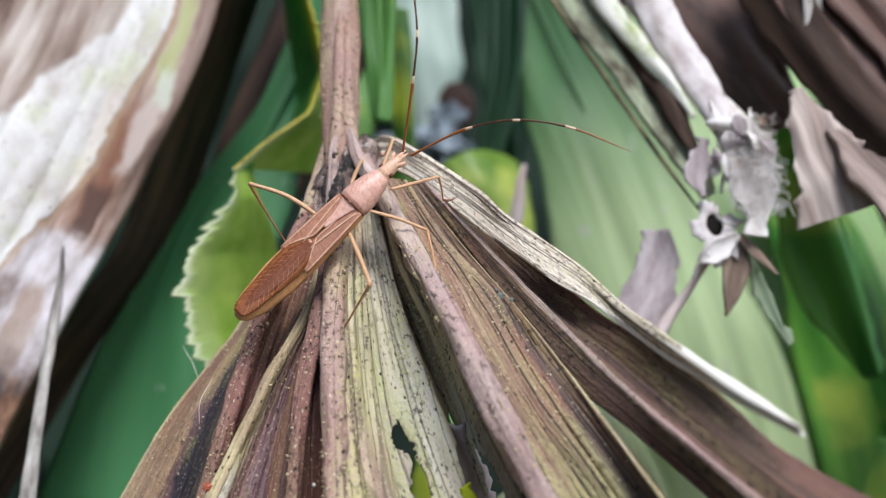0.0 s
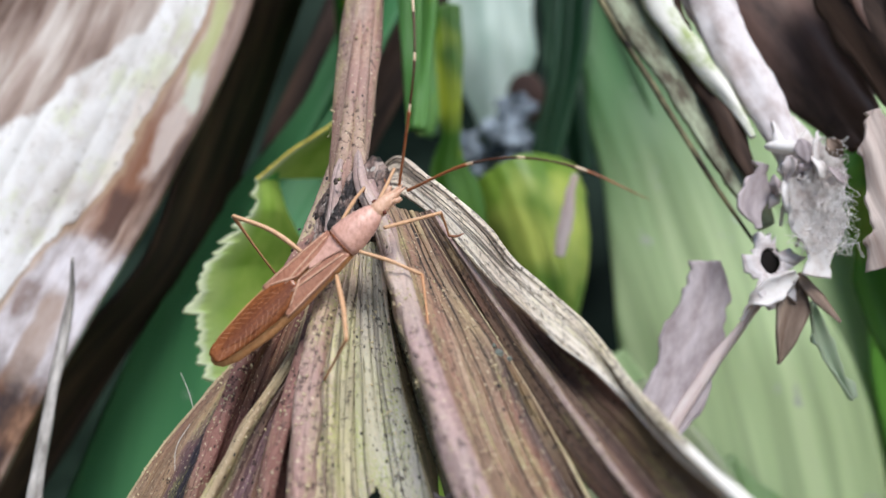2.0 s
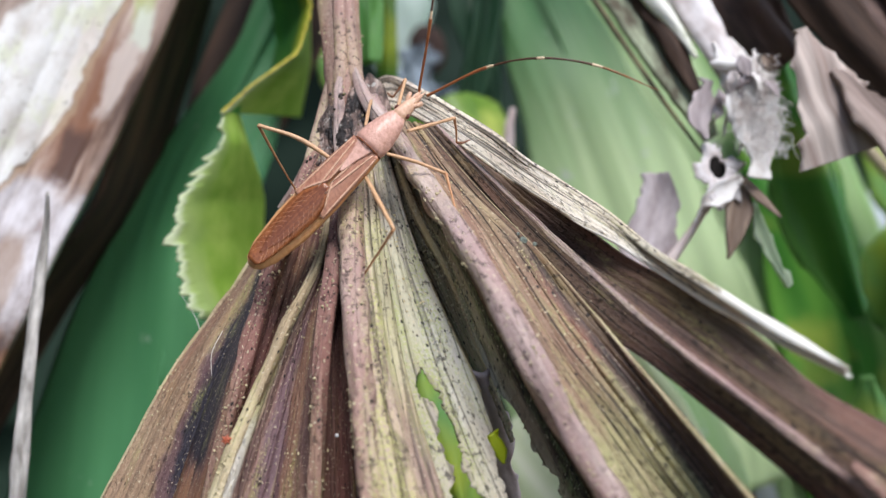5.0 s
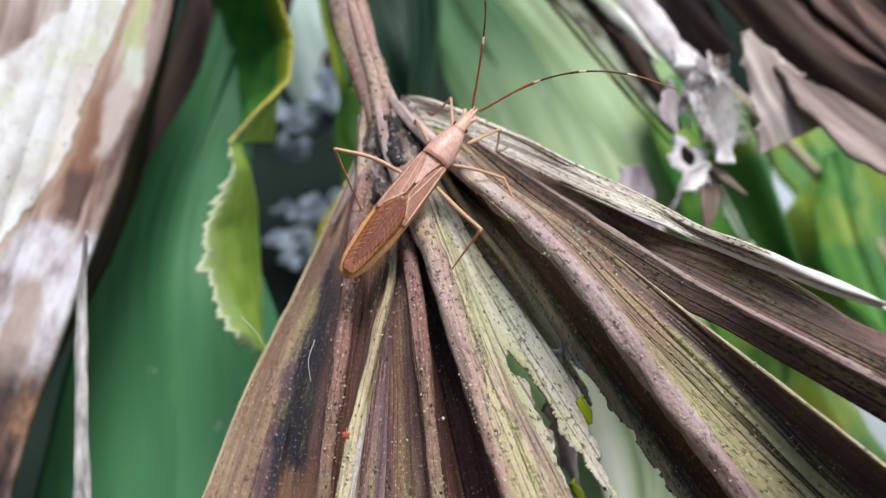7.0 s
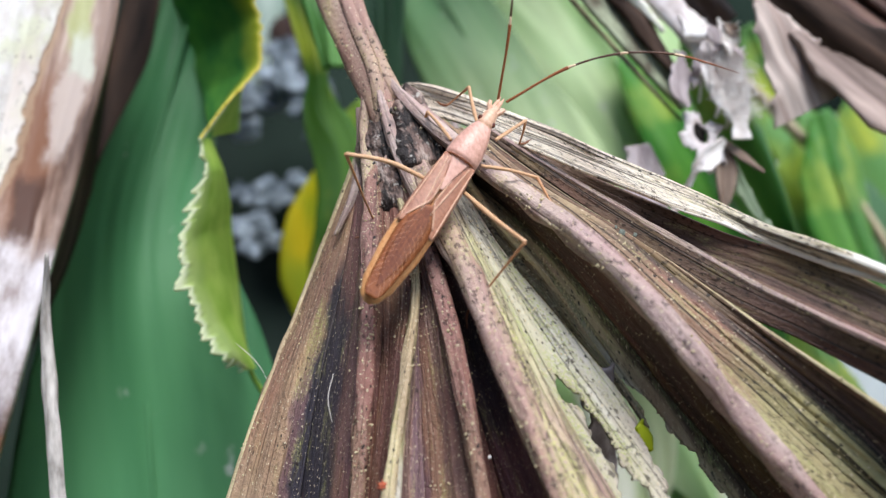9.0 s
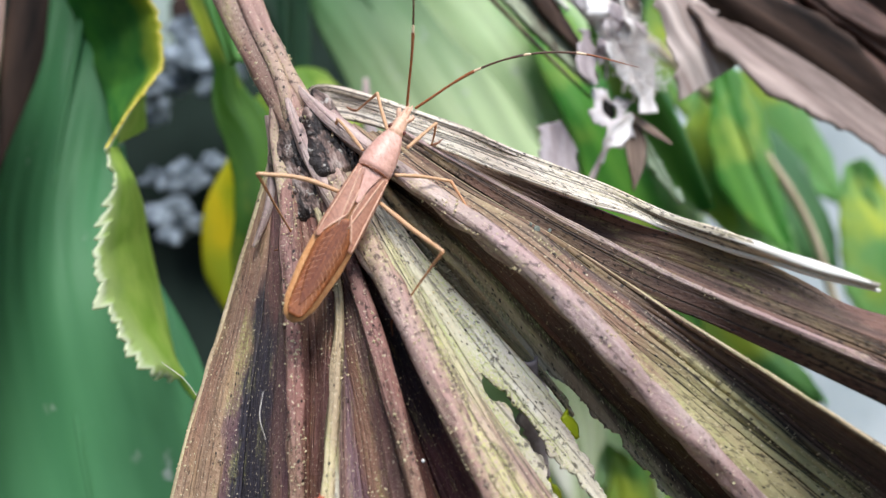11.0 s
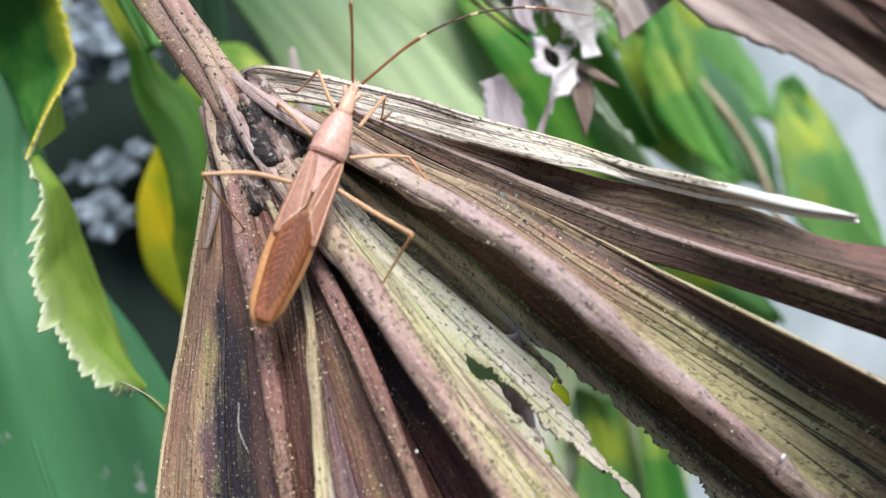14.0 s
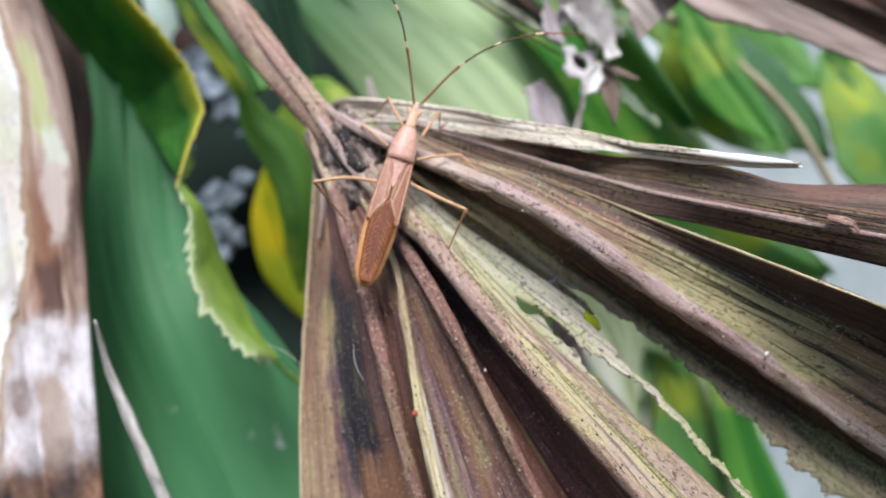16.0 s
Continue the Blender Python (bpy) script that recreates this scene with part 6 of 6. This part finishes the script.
STRAPS += [
    ("strap_leaf", [(1.05, 12.6, 5.6), (0.98, 12.5, 4.0), (0.92, 12.4, 2.6), (0.7, 12.4, 1.5), (0.5, 12.4, 0.6)], (0.3, 0.3, 0.28, 0.26, 0.1), (1, 0.1, 0.1), 0.2, MAT_DARKGREEN, "narrow green leaf, painted dark for shade"),
    ("strap_leaf", [(1.7, 10.0, -1.4), (2.5, 10.0, -2.6), (2.85, 10.0, -3.8), (2.8, 10.0, -4.8), (2.65, 10.0, -5.5)], (0.3, 0.5, 0.62, 0.5, 0.08), (0.95, 0.1, 0.25), 0.15, MAT_BRIGHT, "whitish green leaf close behind the torn pleat"),
    ("strap_leaf", [(3.75, 10.6, -4.6), (3.9, 10.5, -5.4), (3.7, 10.4, -6.4), (3.2, 10.3, -7.6)], (0.1, 0.5, 0.8, 0.8), (0.95, 0.1, 0.2), 0.25, MAT_G3, "fresh green leaf behind the torn pleat"),
    ("strap_leaf", [(4.4, 10.3, -4.8), (4.5, 10.2, -5.8), (4.3, 10.1, -7.0), (4.2, 10.0, -8.6)], (0.08, 0.4, 0.5, 0.4), (0.95, 0.1, 0.3), 0.3, MAT_STRIPE, "dark striped green leaf behind the torn pleat"),
    ("strap_leaf", [(-0.9, 21.2, 8.5), (-0.7, 21.0, 6.2), (-0.5, 20.8, 4.6), (-0.4, 20.6, 2.6)], (0.6, 1.0, 1.1, 0.3), (1, 0, 0.1), 0.15, MAT_HAZE, "green leaf far behind the stalk, paled for haze"),
    ("strap_leaf", [(-2.6, 19.6, 8.0), (-2.3, 19.4, 6.0), (-2.0, 19.2, 4.2), (-1.9, 19.0, 2.4)], (0.5, 0.7, 0.6, 0.1), (1, 0, 0.1), 0.15, MAT_G3, "yellow-green leaf far behind the stalk"),
    ("strap_leaf", [(0.6, 17.2, 8.0), (1.0, 17.0, 5.5), (1.3, 16.8, 3.6), (1.5, 16.6, 1.5)], (0.5, 0.6, 0.55, 0.2), (1, 0, 0.1), 0.2, MAT_DARKGREEN, "green leaf far behind, painted dark for shade"),
]
for k, (name, spine, w, side, cup, mat, label) in enumerate(STRAPS):
    leaf_thing(name, spine, w, side, mat, label, 70, 31, cup, 0.05, 0.35, 0.05, 30 + k, "strap leaves behind the palm leaf", 0.035, lobes=0.08)


leaf_thing("yellow_leaf", [(-0.3, 13.0, 0.5), (-0.6, 13.0, -0.25), (-0.72, 13.0, -1.0), (-0.58, 13.0, -1.9), (-0.3, 12.9, -2.8)], (0.04, 0.36, 0.5, 0.42, 0.1), (1, 0.2, 0.15), MAT_YELLOW, "yellowing leaf hanging in the dark gap", 50, 15, 0.2, 0.03, 0.15, 0.03, 40, "", 0.025)
leaf_thing("curled_leaf", [(-0.62, 10.95, 3.2), (-0.52, 10.85, 2.2), (-0.5, 10.8, 1.6), (-0.52, 10.8, 1.1), (-0.4, 10.8, 0.72), (-0.36, 10.8, 0.3), (-0.48, 10.8, -0.25), (-0.75, 10.85, -0.8), (-1.0, 10.9, -1.3)], (0.16, 0.18, 0.14, 0.1, 0.3, 0.37, 0.36, 0.25, 0.03), (1, 0.25, 0.1), MAT_CURL, "curled dark green leaf with a deep notch", 90, 31, 0.3, 0.03, 0.2, 0.04, 41, "", 0.03, lobes=0.03)
leaf_thing("shaded_leaf", [(0.28, 11.6, 1.3), (0.5, 11.4, 0.85), (0.72, 11.3, 0.3), (0.9, 11.2, -0.3), (1.05, 11.2, -1.0)], (0.86, 0.82, 0.62, 0.4, 0.12), (0.88, 0.1, 0.46), MAT_OLIVE, "folded yellow-green leaf in shade behind the antenna", 70, 31, 0.8, 0.03, 0.3, 0.05, 44, "", 0.03, lobes=0.06)
solid("pale_strip", blade([(1.0, 10.2, 1.05), (0.93, 10.1, 0.6), (0.86, 10.0, 0.1)], (0.03, 0.06, 0.08, 0.05), (1, 0.1, 0.1), 40, 9, 0.4, 0.02, None, 0.02, 0.04, 45, None, 0.03), MAT_ROSE, "narrow pinkish pale strip of dry leaf", "dry strip")

# ---- the dead twig with its fluff and husks, and the dead frond over it ----
def build_twig():
    ob = thing("dead_twig", (2.3, 7.4, -0.2), "dead mossy twig with lichen, papery husks and white fluff", "twig")
    part("mossy_strip", blade([(0.95, 8.4, 3.4), (1.4, 8.15, 2.5), (1.82, 7.9, 1.75), (2.17, 7.62, 1.0), (2.4, 7.45, 0.48)], (0.3, 0.3, 0.27, 0.2, 0.04), (0.9, 0.35, 0.5), 110, 17, 0.15, 0.05, None, 0.04, 0.08, 50, None, 0.03, 0.02), MAT_TWIG_EDGE, ob, "grey-green lichen strip with brown rot")
    part("strip_edge", tube([(0.68, 8.3, 3.2), (1.12, 8.05, 2.35), (1.58, 7.8, 1.55), (1.98, 7.55, 0.85), (2.3, 7.4, 0.35)], (0.024, 0.026, 0.026, 0.024, 0.012), 60, 8, 1.0, (0, -1, 0), 0.3, 49), MAT_TWIG_GREEN, ob, "thin dark green straight edge")
    part("lichen_ridge", tube([(1.3, 8.1, 3.1), (1.52, 7.95, 2.45), (1.86, 7.75, 1.9), (2.16, 7.6, 1.45), (2.28, 7.5, 1.2)], (0.09, 0.1, 0.09, 0.08, 0.03), 110, 14, 0.6, (0, -1, 0), 0.7, 48), MAT_LICHEN_RIDGE, ob, "pale ridge with yellow-green lichen")
    part("stem", tube([(1.62, 8.3, 3.5), (1.93, 8.05, 2.6), (2.2, 7.8, 1.9), (2.46, 7.5, 1.3), (2.58, 7.35, 0.95)], (0.2, 0.2, 0.19, 0.17, 0.1), 160, 24, 0.55, (0, -1, 0), 0.4, 51), MAT_TWIG, ob, "lilac-white lichen-covered stem")
    part("dark_groove", tube([(1.42, 8.2, 3.0), (1.7, 8.0, 2.2), (1.98, 7.75, 1.6), (2.2, 7.55, 1.1), (2.36, 7.42, 0.7)], (0.12, 0.13, 0.11, 0.08, 0.02), 90, 12, 0.6, (0, -1, 0), 1.2, 52), MAT_BARK_DARK, ob, "dark rotten groove")
    # tattered web: one torn sheet, narrow hanging shreds and many fine fibres
    part("web_sheet", blade([(2.5, 7.5, 1.34), (2.66, 7.36, 0.98), (2.72, 7.18, 0.55), (2.68, 7.02, 0.12)], (0.12, 0.25, 0.22, 0.07), (1, 0.15, 0.1), 130, 25, -0.1, 0.02, None, 0.05, 0.1, 53, None, 0.1, 0.05), MAT_FLUFF, ob, "torn sheet of matted white web")
    rnd = random.Random(5)
    for k in range(6):
        x, z, h = 2.44 + 0.055 * k + rnd.uniform(-0.03, 0.03), rnd.uniform(0.75, 1.25), rnd.uniform(0.35, 0.7)
        y = 7.3 + rnd.uniform(-0.06, 0.06)
        bend = rnd.uniform(-0.1, 0.1)
        part("web_shred", blade([(x, y, z), (x + bend, y - 0.05, z - h * 0.4), (x + 0.04, y + 0.02, z - h)], (0.012, 0.045, 0.05, 0.03, 0.006), (1, rnd.uniform(-0.5, 0.5), 0.2), 70, 9, rnd.uniform(-0.6, 0.6), 0.012, None, 0.02, 0.05, 250 + k, None, 0.045, 0.02), rnd.choice((MAT_FLUFF, MAT_FLUFF, MAT_TWIG)), ob)
    fibres = []
    for k in range(800):
        z = 0.76 + 0.24 * max(-1.7, min(1.7, rnd.gauss(0, 1)))
        x = 2.7 + 0.12 * max(-1.8, min(1.8, rnd.gauss(0, 1))) - 0.05 * (z - 0.8)
        y = 7.12 + 0.36 * (z - 0.6) + rnd.uniform(-0.04, 0.1)
        a, h = rnd.gauss(-1.4, 0.9), rnd.uniform(0.03, 0.1)
        dx, dz = h * math.cos(a), h * math.sin(a)
        fibres.append(tube([(x, y, z), (x + dx * 0.5 + rnd.uniform(-0.06, 0.06), y - rnd.uniform(0, 0.08), z + dz * 0.5 + rnd.uniform(-0.06, 0.06)), (x + dx, y + rnd.uniform(-0.06, 0.04), z + dz)], (0.002, 0.003, 0.001), 9, 4))
    tagged(part("web_fibre", merge(fibres), MAT_FLUFF, ob, "fine white web fibres"), kind="stuff")
    for k in range(12):
        x, z = 2.36 + 0.5 * rnd.random(), 0.1 + 1.15 * rnd.random()
        y = 7.22 + rnd.uniform(-0.05, 0.06)
        if z < 0.55 and x < 2.62:
            x += 0.26
        a, h = rnd.uniform(-2.6, -0.5), rnd.uniform(0.08, 0.2)
        part("flake", blade([(x, y, z), (x + h * math.cos(a) * 0.5, y - 0.03, z + h * math.sin(a) * 0.5), (x + h * math.cos(a), y + rnd.uniform(-0.05, 0.03), z + h * math.sin(a))], (0.01, h * 0.3, h * 0.26, 0.006), (1, rnd.uniform(-0.8, 0.8), rnd.uniform(-0.4, 0.4)), 24, 7, rnd.uniform(-0.5, 0.5), 0.01, None, 0.015, 0.03, 200 + k, None, 0.03, 0.0), rnd.choice((MAT_FLUFF, MAT_TWIG, MAT_LILAC, MAT_HUSK)), ob)
    # husk with a round hole: a ragged ring
    t = np.linspace(0, 2 * np.pi, 40)
    r = np.linspace(0, 1, 8)
    wob = 1 + 0.9 * (vnoise(np.cos(t) * 2.5 + 5, np.sin(t) * 2.5 + 5, 9) - 0.5) + 0.9 * (vnoise(np.cos(t) * 7 + 5, np.sin(t) * 7 + 5, 19) - 0.5)
    inner = np.stack([2.38 + 0.075 * np.cos(t), 7.24 + 0.045 * np.sin(t), 0.21 + 0.1 * np.sin(t)], 1)
    outer = np.stack([2.37 + 0.18 * wob * np.cos(t), 7.25 + 0.1 * np.sin(t), 0.18 + 0.25 * wob * np.sin(t)], 1)
    g = inner[:, None] * (1 - r)[None, :, None] + outer[:, None] * r[None, :, None]
    g[:, :, 1] -= 0.012 * np.sin(np.pi * r)[None] + 0.05 * r[None] * (vnoise(np.cos(t) * 3, np.sin(t) * 3, 29) - 0.5)[:, None]
    part("husk", shell(g, 0.03), MAT_TWIG, ob, "white papery husk with a round hole")
    # black ellipsoid in place of the shade inside the husk
    part("hollow_shade", ball((2.38, 7.32, 0.21), ((0.11, 0, 0), (0, 0.04, 0), (0, 0, 0.14))), MAT_HOLE, ob, "black lump standing for the shade behind the hole")
    part("side_husk", blade([(2.3, 7.3, 0.98), (2.26, 7.28, 0.78), (2.24, 7.26, 0.62), (2.28, 7.24, 0.46)], (0.04, 0.1, 0.09, 0.03), (1, 0.2, -0.1), 70, 13, -0.2, 0.02, None, 0.03, 0.05, 57, None, 0.2, 0.06), MAT_LILAC, ob, "torn grey-lilac husk")
    part("bract", blade([(2.54, 7.22, 0.06), (2.54, 7.18, -0.14), (2.5, 7.15, -0.34), (2.46, 7.15, -0.58)], (0.08, 0.13, 0.08, 0.005), (1, 0.1, 0), 40, 9, -0.3, 0.025, None, 0.03, 0.05, 58), MAT_HUSK, ob, "brown pointed bract")
    part("bract", blade([(2.58, 7.2, 0.12), (2.7, 7.1, -0.04), (2.84, 7.0, -0.22)], (0.04, 0.05, 0.01), (0.5, 0.3, 0.8), 24, 7, 0.3, 0.02, None, 0.02, 0.02, 59), MAT_HUSK, ob)
    part("cobweb_husk", blade([(2.72, 7.3, -0.1), (2.8, 7.3, -0.35), (2.92, 7.3, -0.6), (3.05, 7.3, -0.85)], (0.05, 0.11, 0.08, 0.01), (1, 0.1, 0.3), 50, 11, 0.2, 0.012, None, 0.04, 0.12, 60, None, 0.1, 0.05), MAT_GAUZE, ob, "greenish white gauzy web")
    part("husk_tail", blade([(2.56, 7.17, 0.12), (2.42, 7.15, 0.02), (2.28, 7.15, -0.1), (2.17, 7.16, -0.26)], (0.05, 0.1, 0.09, 0.03), (0.6, 0.1, 0.8), 40, 9, 0.3, 0.02, None, 0.03, 0.04, 63, None, 0.06, 0.05), MAT_FLUFF, ob, "white papery tail of the husk")
    part("knob", ball((2.47, 7.25, 1.1), ((0.17, 0, -0.01), (0, 0.07, 0), (0.01, 0, 0.055))), MAT_FLUFF, ob, "pale pinkish knob")
    return ob


build_twig()


def build_lilac():
    ob = thing("husk_fragment", (1.9, 7.7, -0.7), "lilac-grey flat husk fragment behind the palm leaf", "husk")
    part("flake", blade([(2.0, 7.72, 0.18), (2.0, 7.66, -0.08), (1.9, 7.58, -0.38), (1.72, 7.48, -0.85), (1.52, 7.42, -1.3)], (0.1, 0.2, 0.21, 0.22, 0.2), (1, -0.1, 0.1), 60, 15, 0.1, 0.04, None, 0.03, 0.05, 61, None, 0.08, 0.04), MAT_LILAC, ob)
    part("sprig", tube([(2.42, 7.25, 0.02), (2.3, 7.35, -0.2), (2.14, 7.42, -0.46), (1.92, 7.42, -0.8), (1.7, 7.4, -1.2), (1.55, 7.4, -1.5)], (0.02, 0.035, 0.05, 0.05, 0.05), 30, 8, 0.7, (0, -1, 0), 0.5, 62), MAT_ROSE, ob, "pinkish dry sprig")
    return ob


build_lilac()


def build_frond():
    """Dead frond hanging over from the upper right: folded brown and pinkish grey strips."""
    ob = thing("dead_frond", (4.2, 6.9, -0.5), "dead brown frond with pinkish grey folds and a ragged edge", "dead frond")
    line = np.array([(2.55, 8.0, 2.75), (2.95, 7.5, 1.85), (3.45, 7.0, 0.85), (4.2, 6.7, 0.1), (5.2, 6.4, -0.9), (6.6, 6.0, -2.3)])
    lift = np.array((0.62, 0.1, 0.55))
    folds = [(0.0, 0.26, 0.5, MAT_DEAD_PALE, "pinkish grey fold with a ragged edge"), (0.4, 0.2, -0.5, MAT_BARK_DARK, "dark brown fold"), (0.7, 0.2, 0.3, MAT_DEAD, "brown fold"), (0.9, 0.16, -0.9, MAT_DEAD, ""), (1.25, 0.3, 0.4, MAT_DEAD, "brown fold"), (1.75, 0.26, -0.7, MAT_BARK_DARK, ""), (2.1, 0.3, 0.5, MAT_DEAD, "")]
    for k, (off, w, tilt, mat, note) in enumerate(folds):
        from_top = spline(line + off * lift, 60)[18 if k == 0 else 0 :: 3]
        part("fold", blade(from_top, (w * (1 if k else 0.2), w * 1.05, w, w * 1.1, w * 1.1, w), (0.72, tilt, 0.6), 130, 15, 0.1, 0.04, None, 0.025, 0.16, 70 + k, None, 0.1 if k == 0 else 0.04, 0.12), mat, ob, note)
    part("fold", blade([(3.08, 7.12, 1.4), (3.16, 7.03, 1.1), (3.24, 7.0, 0.8), (3.34, 6.95, 0.56), (3.43, 6.95, 0.3)], (0.03, 0.2, 0.3, 0.38, 0.42), (0.95, -0.1, 0.02), 110, 27, 0.12, 0.03, None, 0.05, 0.06, 84, None, 0.12, 0.1), MAT_FROND_GREY, ob, "greyish pink ribbed fold with a torn pale end")
    part("fold", blade([(1.9, 9.2, 4.0), (2.5, 8.8, 2.9), (3.0, 8.4, 2.0), (3.5, 8.2, 1.3)], (0.55, 0.6, 0.5, 0.2), (0.8, 0.1, 0.5), 50, 13, 0.2, 0.05, None, 0.1, 0.2, 79), MAT_DEAD, ob, "brown fold in shade")
    return ob


build_frond()

solid("white_splinter", blade([(3.35, 7.6, 3.0), (3.36, 7.5, 2.4), (3.33, 7.45, 1.75)], (0.09, 0.09, 0.06), (1, 0, 0), 30, 7, 0.2, 0.04, None, 0.04, 0.03, 80), MAT_GREY, "pale grey splinter under the frond", "splinter")
solid("dry_stalk", tube([(5.0, 11.2, 1.6), (6.3, 11.0, 0.15), (7.5, 11.0, -1.3), (8.2, 11.0, -2.6), (8.6, 11.0, -4.2)], (0.09, 0.09, 0.09, 0.08, 0.07), 50, 8), MAT_STRAW, "thin straw-coloured dry stalk", "stalk")

# leafy growth behind on the right
rng = random.Random(11)
SHRUB = [
    ((3.9, 9.4, 1.6), (4.7, 9.0, -1.4), 0.45, MAT_STRIPE), ((6.6, 10.8, 0.2), (7.4, 10.5, -2.8), 0.8, MAT_STRIPE), ((7.0, 11.6, 0.2), (8.0, 11.2, -3.2), 1.0, MAT_G3),
    ((8.2, 12.5, -0.6), (9.6, 12.0, -4.0), 1.0, MAT_G2), ((7.0, 12.5, 1.8), (8.4, 12.2, -1.0), 0.9, MAT_G3),
    ((9.4, 13.0, 0.8), (10.8, 12.6, -3.0), 1.1, MAT_G3), ((3.0, 10.5, -2.2), (3.9, 10.0, -5.0), 0.7, MAT_G2_LIGHT), ((5.2, 9.6, -2.2), (6.3, 9.2, -4.6), 0.6, MAT_G3),
    ((10.5, 12.0, -2.0), (11.5, 11.5, -6.0), 1.2, MAT_G3), ((-0.15, 8.3, -1.5), (0.2, 7.8, -3.2), 0.24, MAT_G3),
]
for k, (a, b, w, mat) in enumerate(SHRUB):
    mid = [(a[i] + b[i]) / 2 + rng.uniform(-0.25, 0.25) for i in range(3)]
    lab = {MAT_STRIPE: "glossy mid green shrub leaf with parallel stripes", MAT_G3: "fresh green shrub leaf with yellow patches", MAT_G2: "pale green leaf of the shrub", MAT_G2_LIGHT: "light whitish green shrub leaf"}[mat]
    leaf_thing("shrub_leaf", [a, mid, b], (0.1, w * 0.8, w, w * 0.7, 0.05), (0.9, 0.2, 0.3), mat, lab, 60, 19, 0.25, 0.03, 0.35, 0.05, 90 + k, "shrub leaves", 0.03, torn=0.05, lobes=0.18)
solid("dry_husk", blade([(0.04, 4.98, -1.08), (0.12, 5.1, -1.3), (0.22, 5.35, -1.62), (0.34, 5.7, -2.0), (0.46, 5.95, -2.35)], (0.05, 0.09, 0.1, 0.1, 0.02), (0.9, 0.2, 0.3), 50, 15, 0.25, 0.02, None, 0.04, 0.1, 98, None, 0.1, 0.06), MAT_LILAC, "lilac-grey dry husk under the torn pleat", "husk")
for spine in ([(0.1, 4.72, -1.37), (0.14, 4.72, -1.44), (0.19, 4.74, -1.54)], [(0.3, 5.6, -2.24), (0.37, 5.62, -2.34), (0.42, 5.64, -2.46)]):
    solid("yellow_fragment", blade(spine, (0.015, 0.045, 0.05, 0.02), (0.9, 0.2, 0.3), 16, 7, 0.3, 0.012, None, 0.01, 0.02, 7, None, 0.06, 0.1), MAT_YELLOW, "small orange-yellow leaf fragment in the tear", "leaf fragment", group="yellow fragments in the tear")

# ---- far thicket that closes the place, an added skylight blocker, and the ground ----
def far_wall():
    x = np.linspace(-45, 55, 60)
    z = np.linspace(-40, 45, 50)
    X, Z = np.meshgrid(x, z)
    Y = 34 - 0.004 * (X - 3) ** 2 + 4 * (vnoise(X * 0.3, Z * 0.3, 3) - 0.5) + 2 * (vnoise(X, Z, 5) - 0.5)
    return shell(np.stack([X, Y, Z], 2), 0.5)


solid("backdrop", far_wall(), MAT_FAR, "dark green thicket, deep shade painted in", "thicket", kind="structure")
# unseen wall, added to keep skylight off the left-facing pleats
def skylight_blocker():
    y = np.linspace(-70, 36, 50)
    z = np.linspace(-60, 30, 50)
    Y, Z = np.meshgrid(y, z)
    X = -20 - 0.004 * (Y - 10) ** 2 - 0.1 * Z + 4 * (vnoise(Y * 0.3, Z * 0.3, 13) - 0.5) + 2 * (vnoise(Y, Z, 15) - 0.5)
    return shell(np.stack([X, Y, Z], 2), 0.5)


solid("skylight_blocker_west", skylight_blocker(), MAT_FAR, "dark green thicket, deep shade painted in", "thicket", kind="structure")
lumps = random.Random(31)
for k in range(26):
    low = k > 18
    x = (-1.0 if low else -0.35) + lumps.gauss(0, 0.35 if low else 0.6)
    z = (-0.5 if low else 2.25) + lumps.gauss(0, 0.5 if low else 0.42)
    y, r = 18.5 + lumps.uniform(-0.8, 1.5), lumps.uniform(0.16, 0.4)
    verts, faces, _ = ball((x, y, z), ((r, 0.1, 0.2 * r), (0, 0.2, 0), (-0.3 * r, 0.1, r * 0.7)), 18, 22)
    away = verts - np.array((x, y, z))
    size = 0.4 + 0.9 * vnoise(away[:, 0] * 2.2 / r + 9, away[:, 2] * 2.2 / r + 9, k) + 0.5 * vnoise(away[:, 0] * 5 / r, away[:, 2] * 5 / r, k + 9)
    solid("pale_stone", (np.array((x, y, z)) + away * size[:, None], faces, None), MAT_FAR_GREY, "pale bluish grey stone in the dark gap", "stone", group="stones in the gap")
solid("brown_husk", ball((0.33, 20, 3.45), ((0.45, 0.1, 0.1), (0, 0.4, 0), (-0.1, 0.1, 0.62))), MAT_FAR_BROWN, "dark brown husk hanging far behind", "husk")
solid("pale_wall", shell(np.stack(np.meshgrid(np.linspace(8, 30, 12), [19.0], np.linspace(-24, 0, 12), indexing="ij"), 3)[:, 0], 0.4), MAT_BLUISH, "pale bluish wall far behind the leaves", "wall", kind="structure")
gx = np.linspace(-400, 400, 9)
gy = np.linspace(-300, 400, 8)
GX, GY = np.meshgrid(gx, gy)
solid("ground", shell(np.stack([GX, GY, np.full_like(GX, -EYE / U)], 2), 1.0), MAT_GROUND, "dark soil with leaf litter far below", "ground", kind="structure")


def motions():
    walk(rice_bug, [(0.0, rice_bug.matrix_basis.copy()), (16.0, rice_bug.matrix_basis.copy())])


motions()
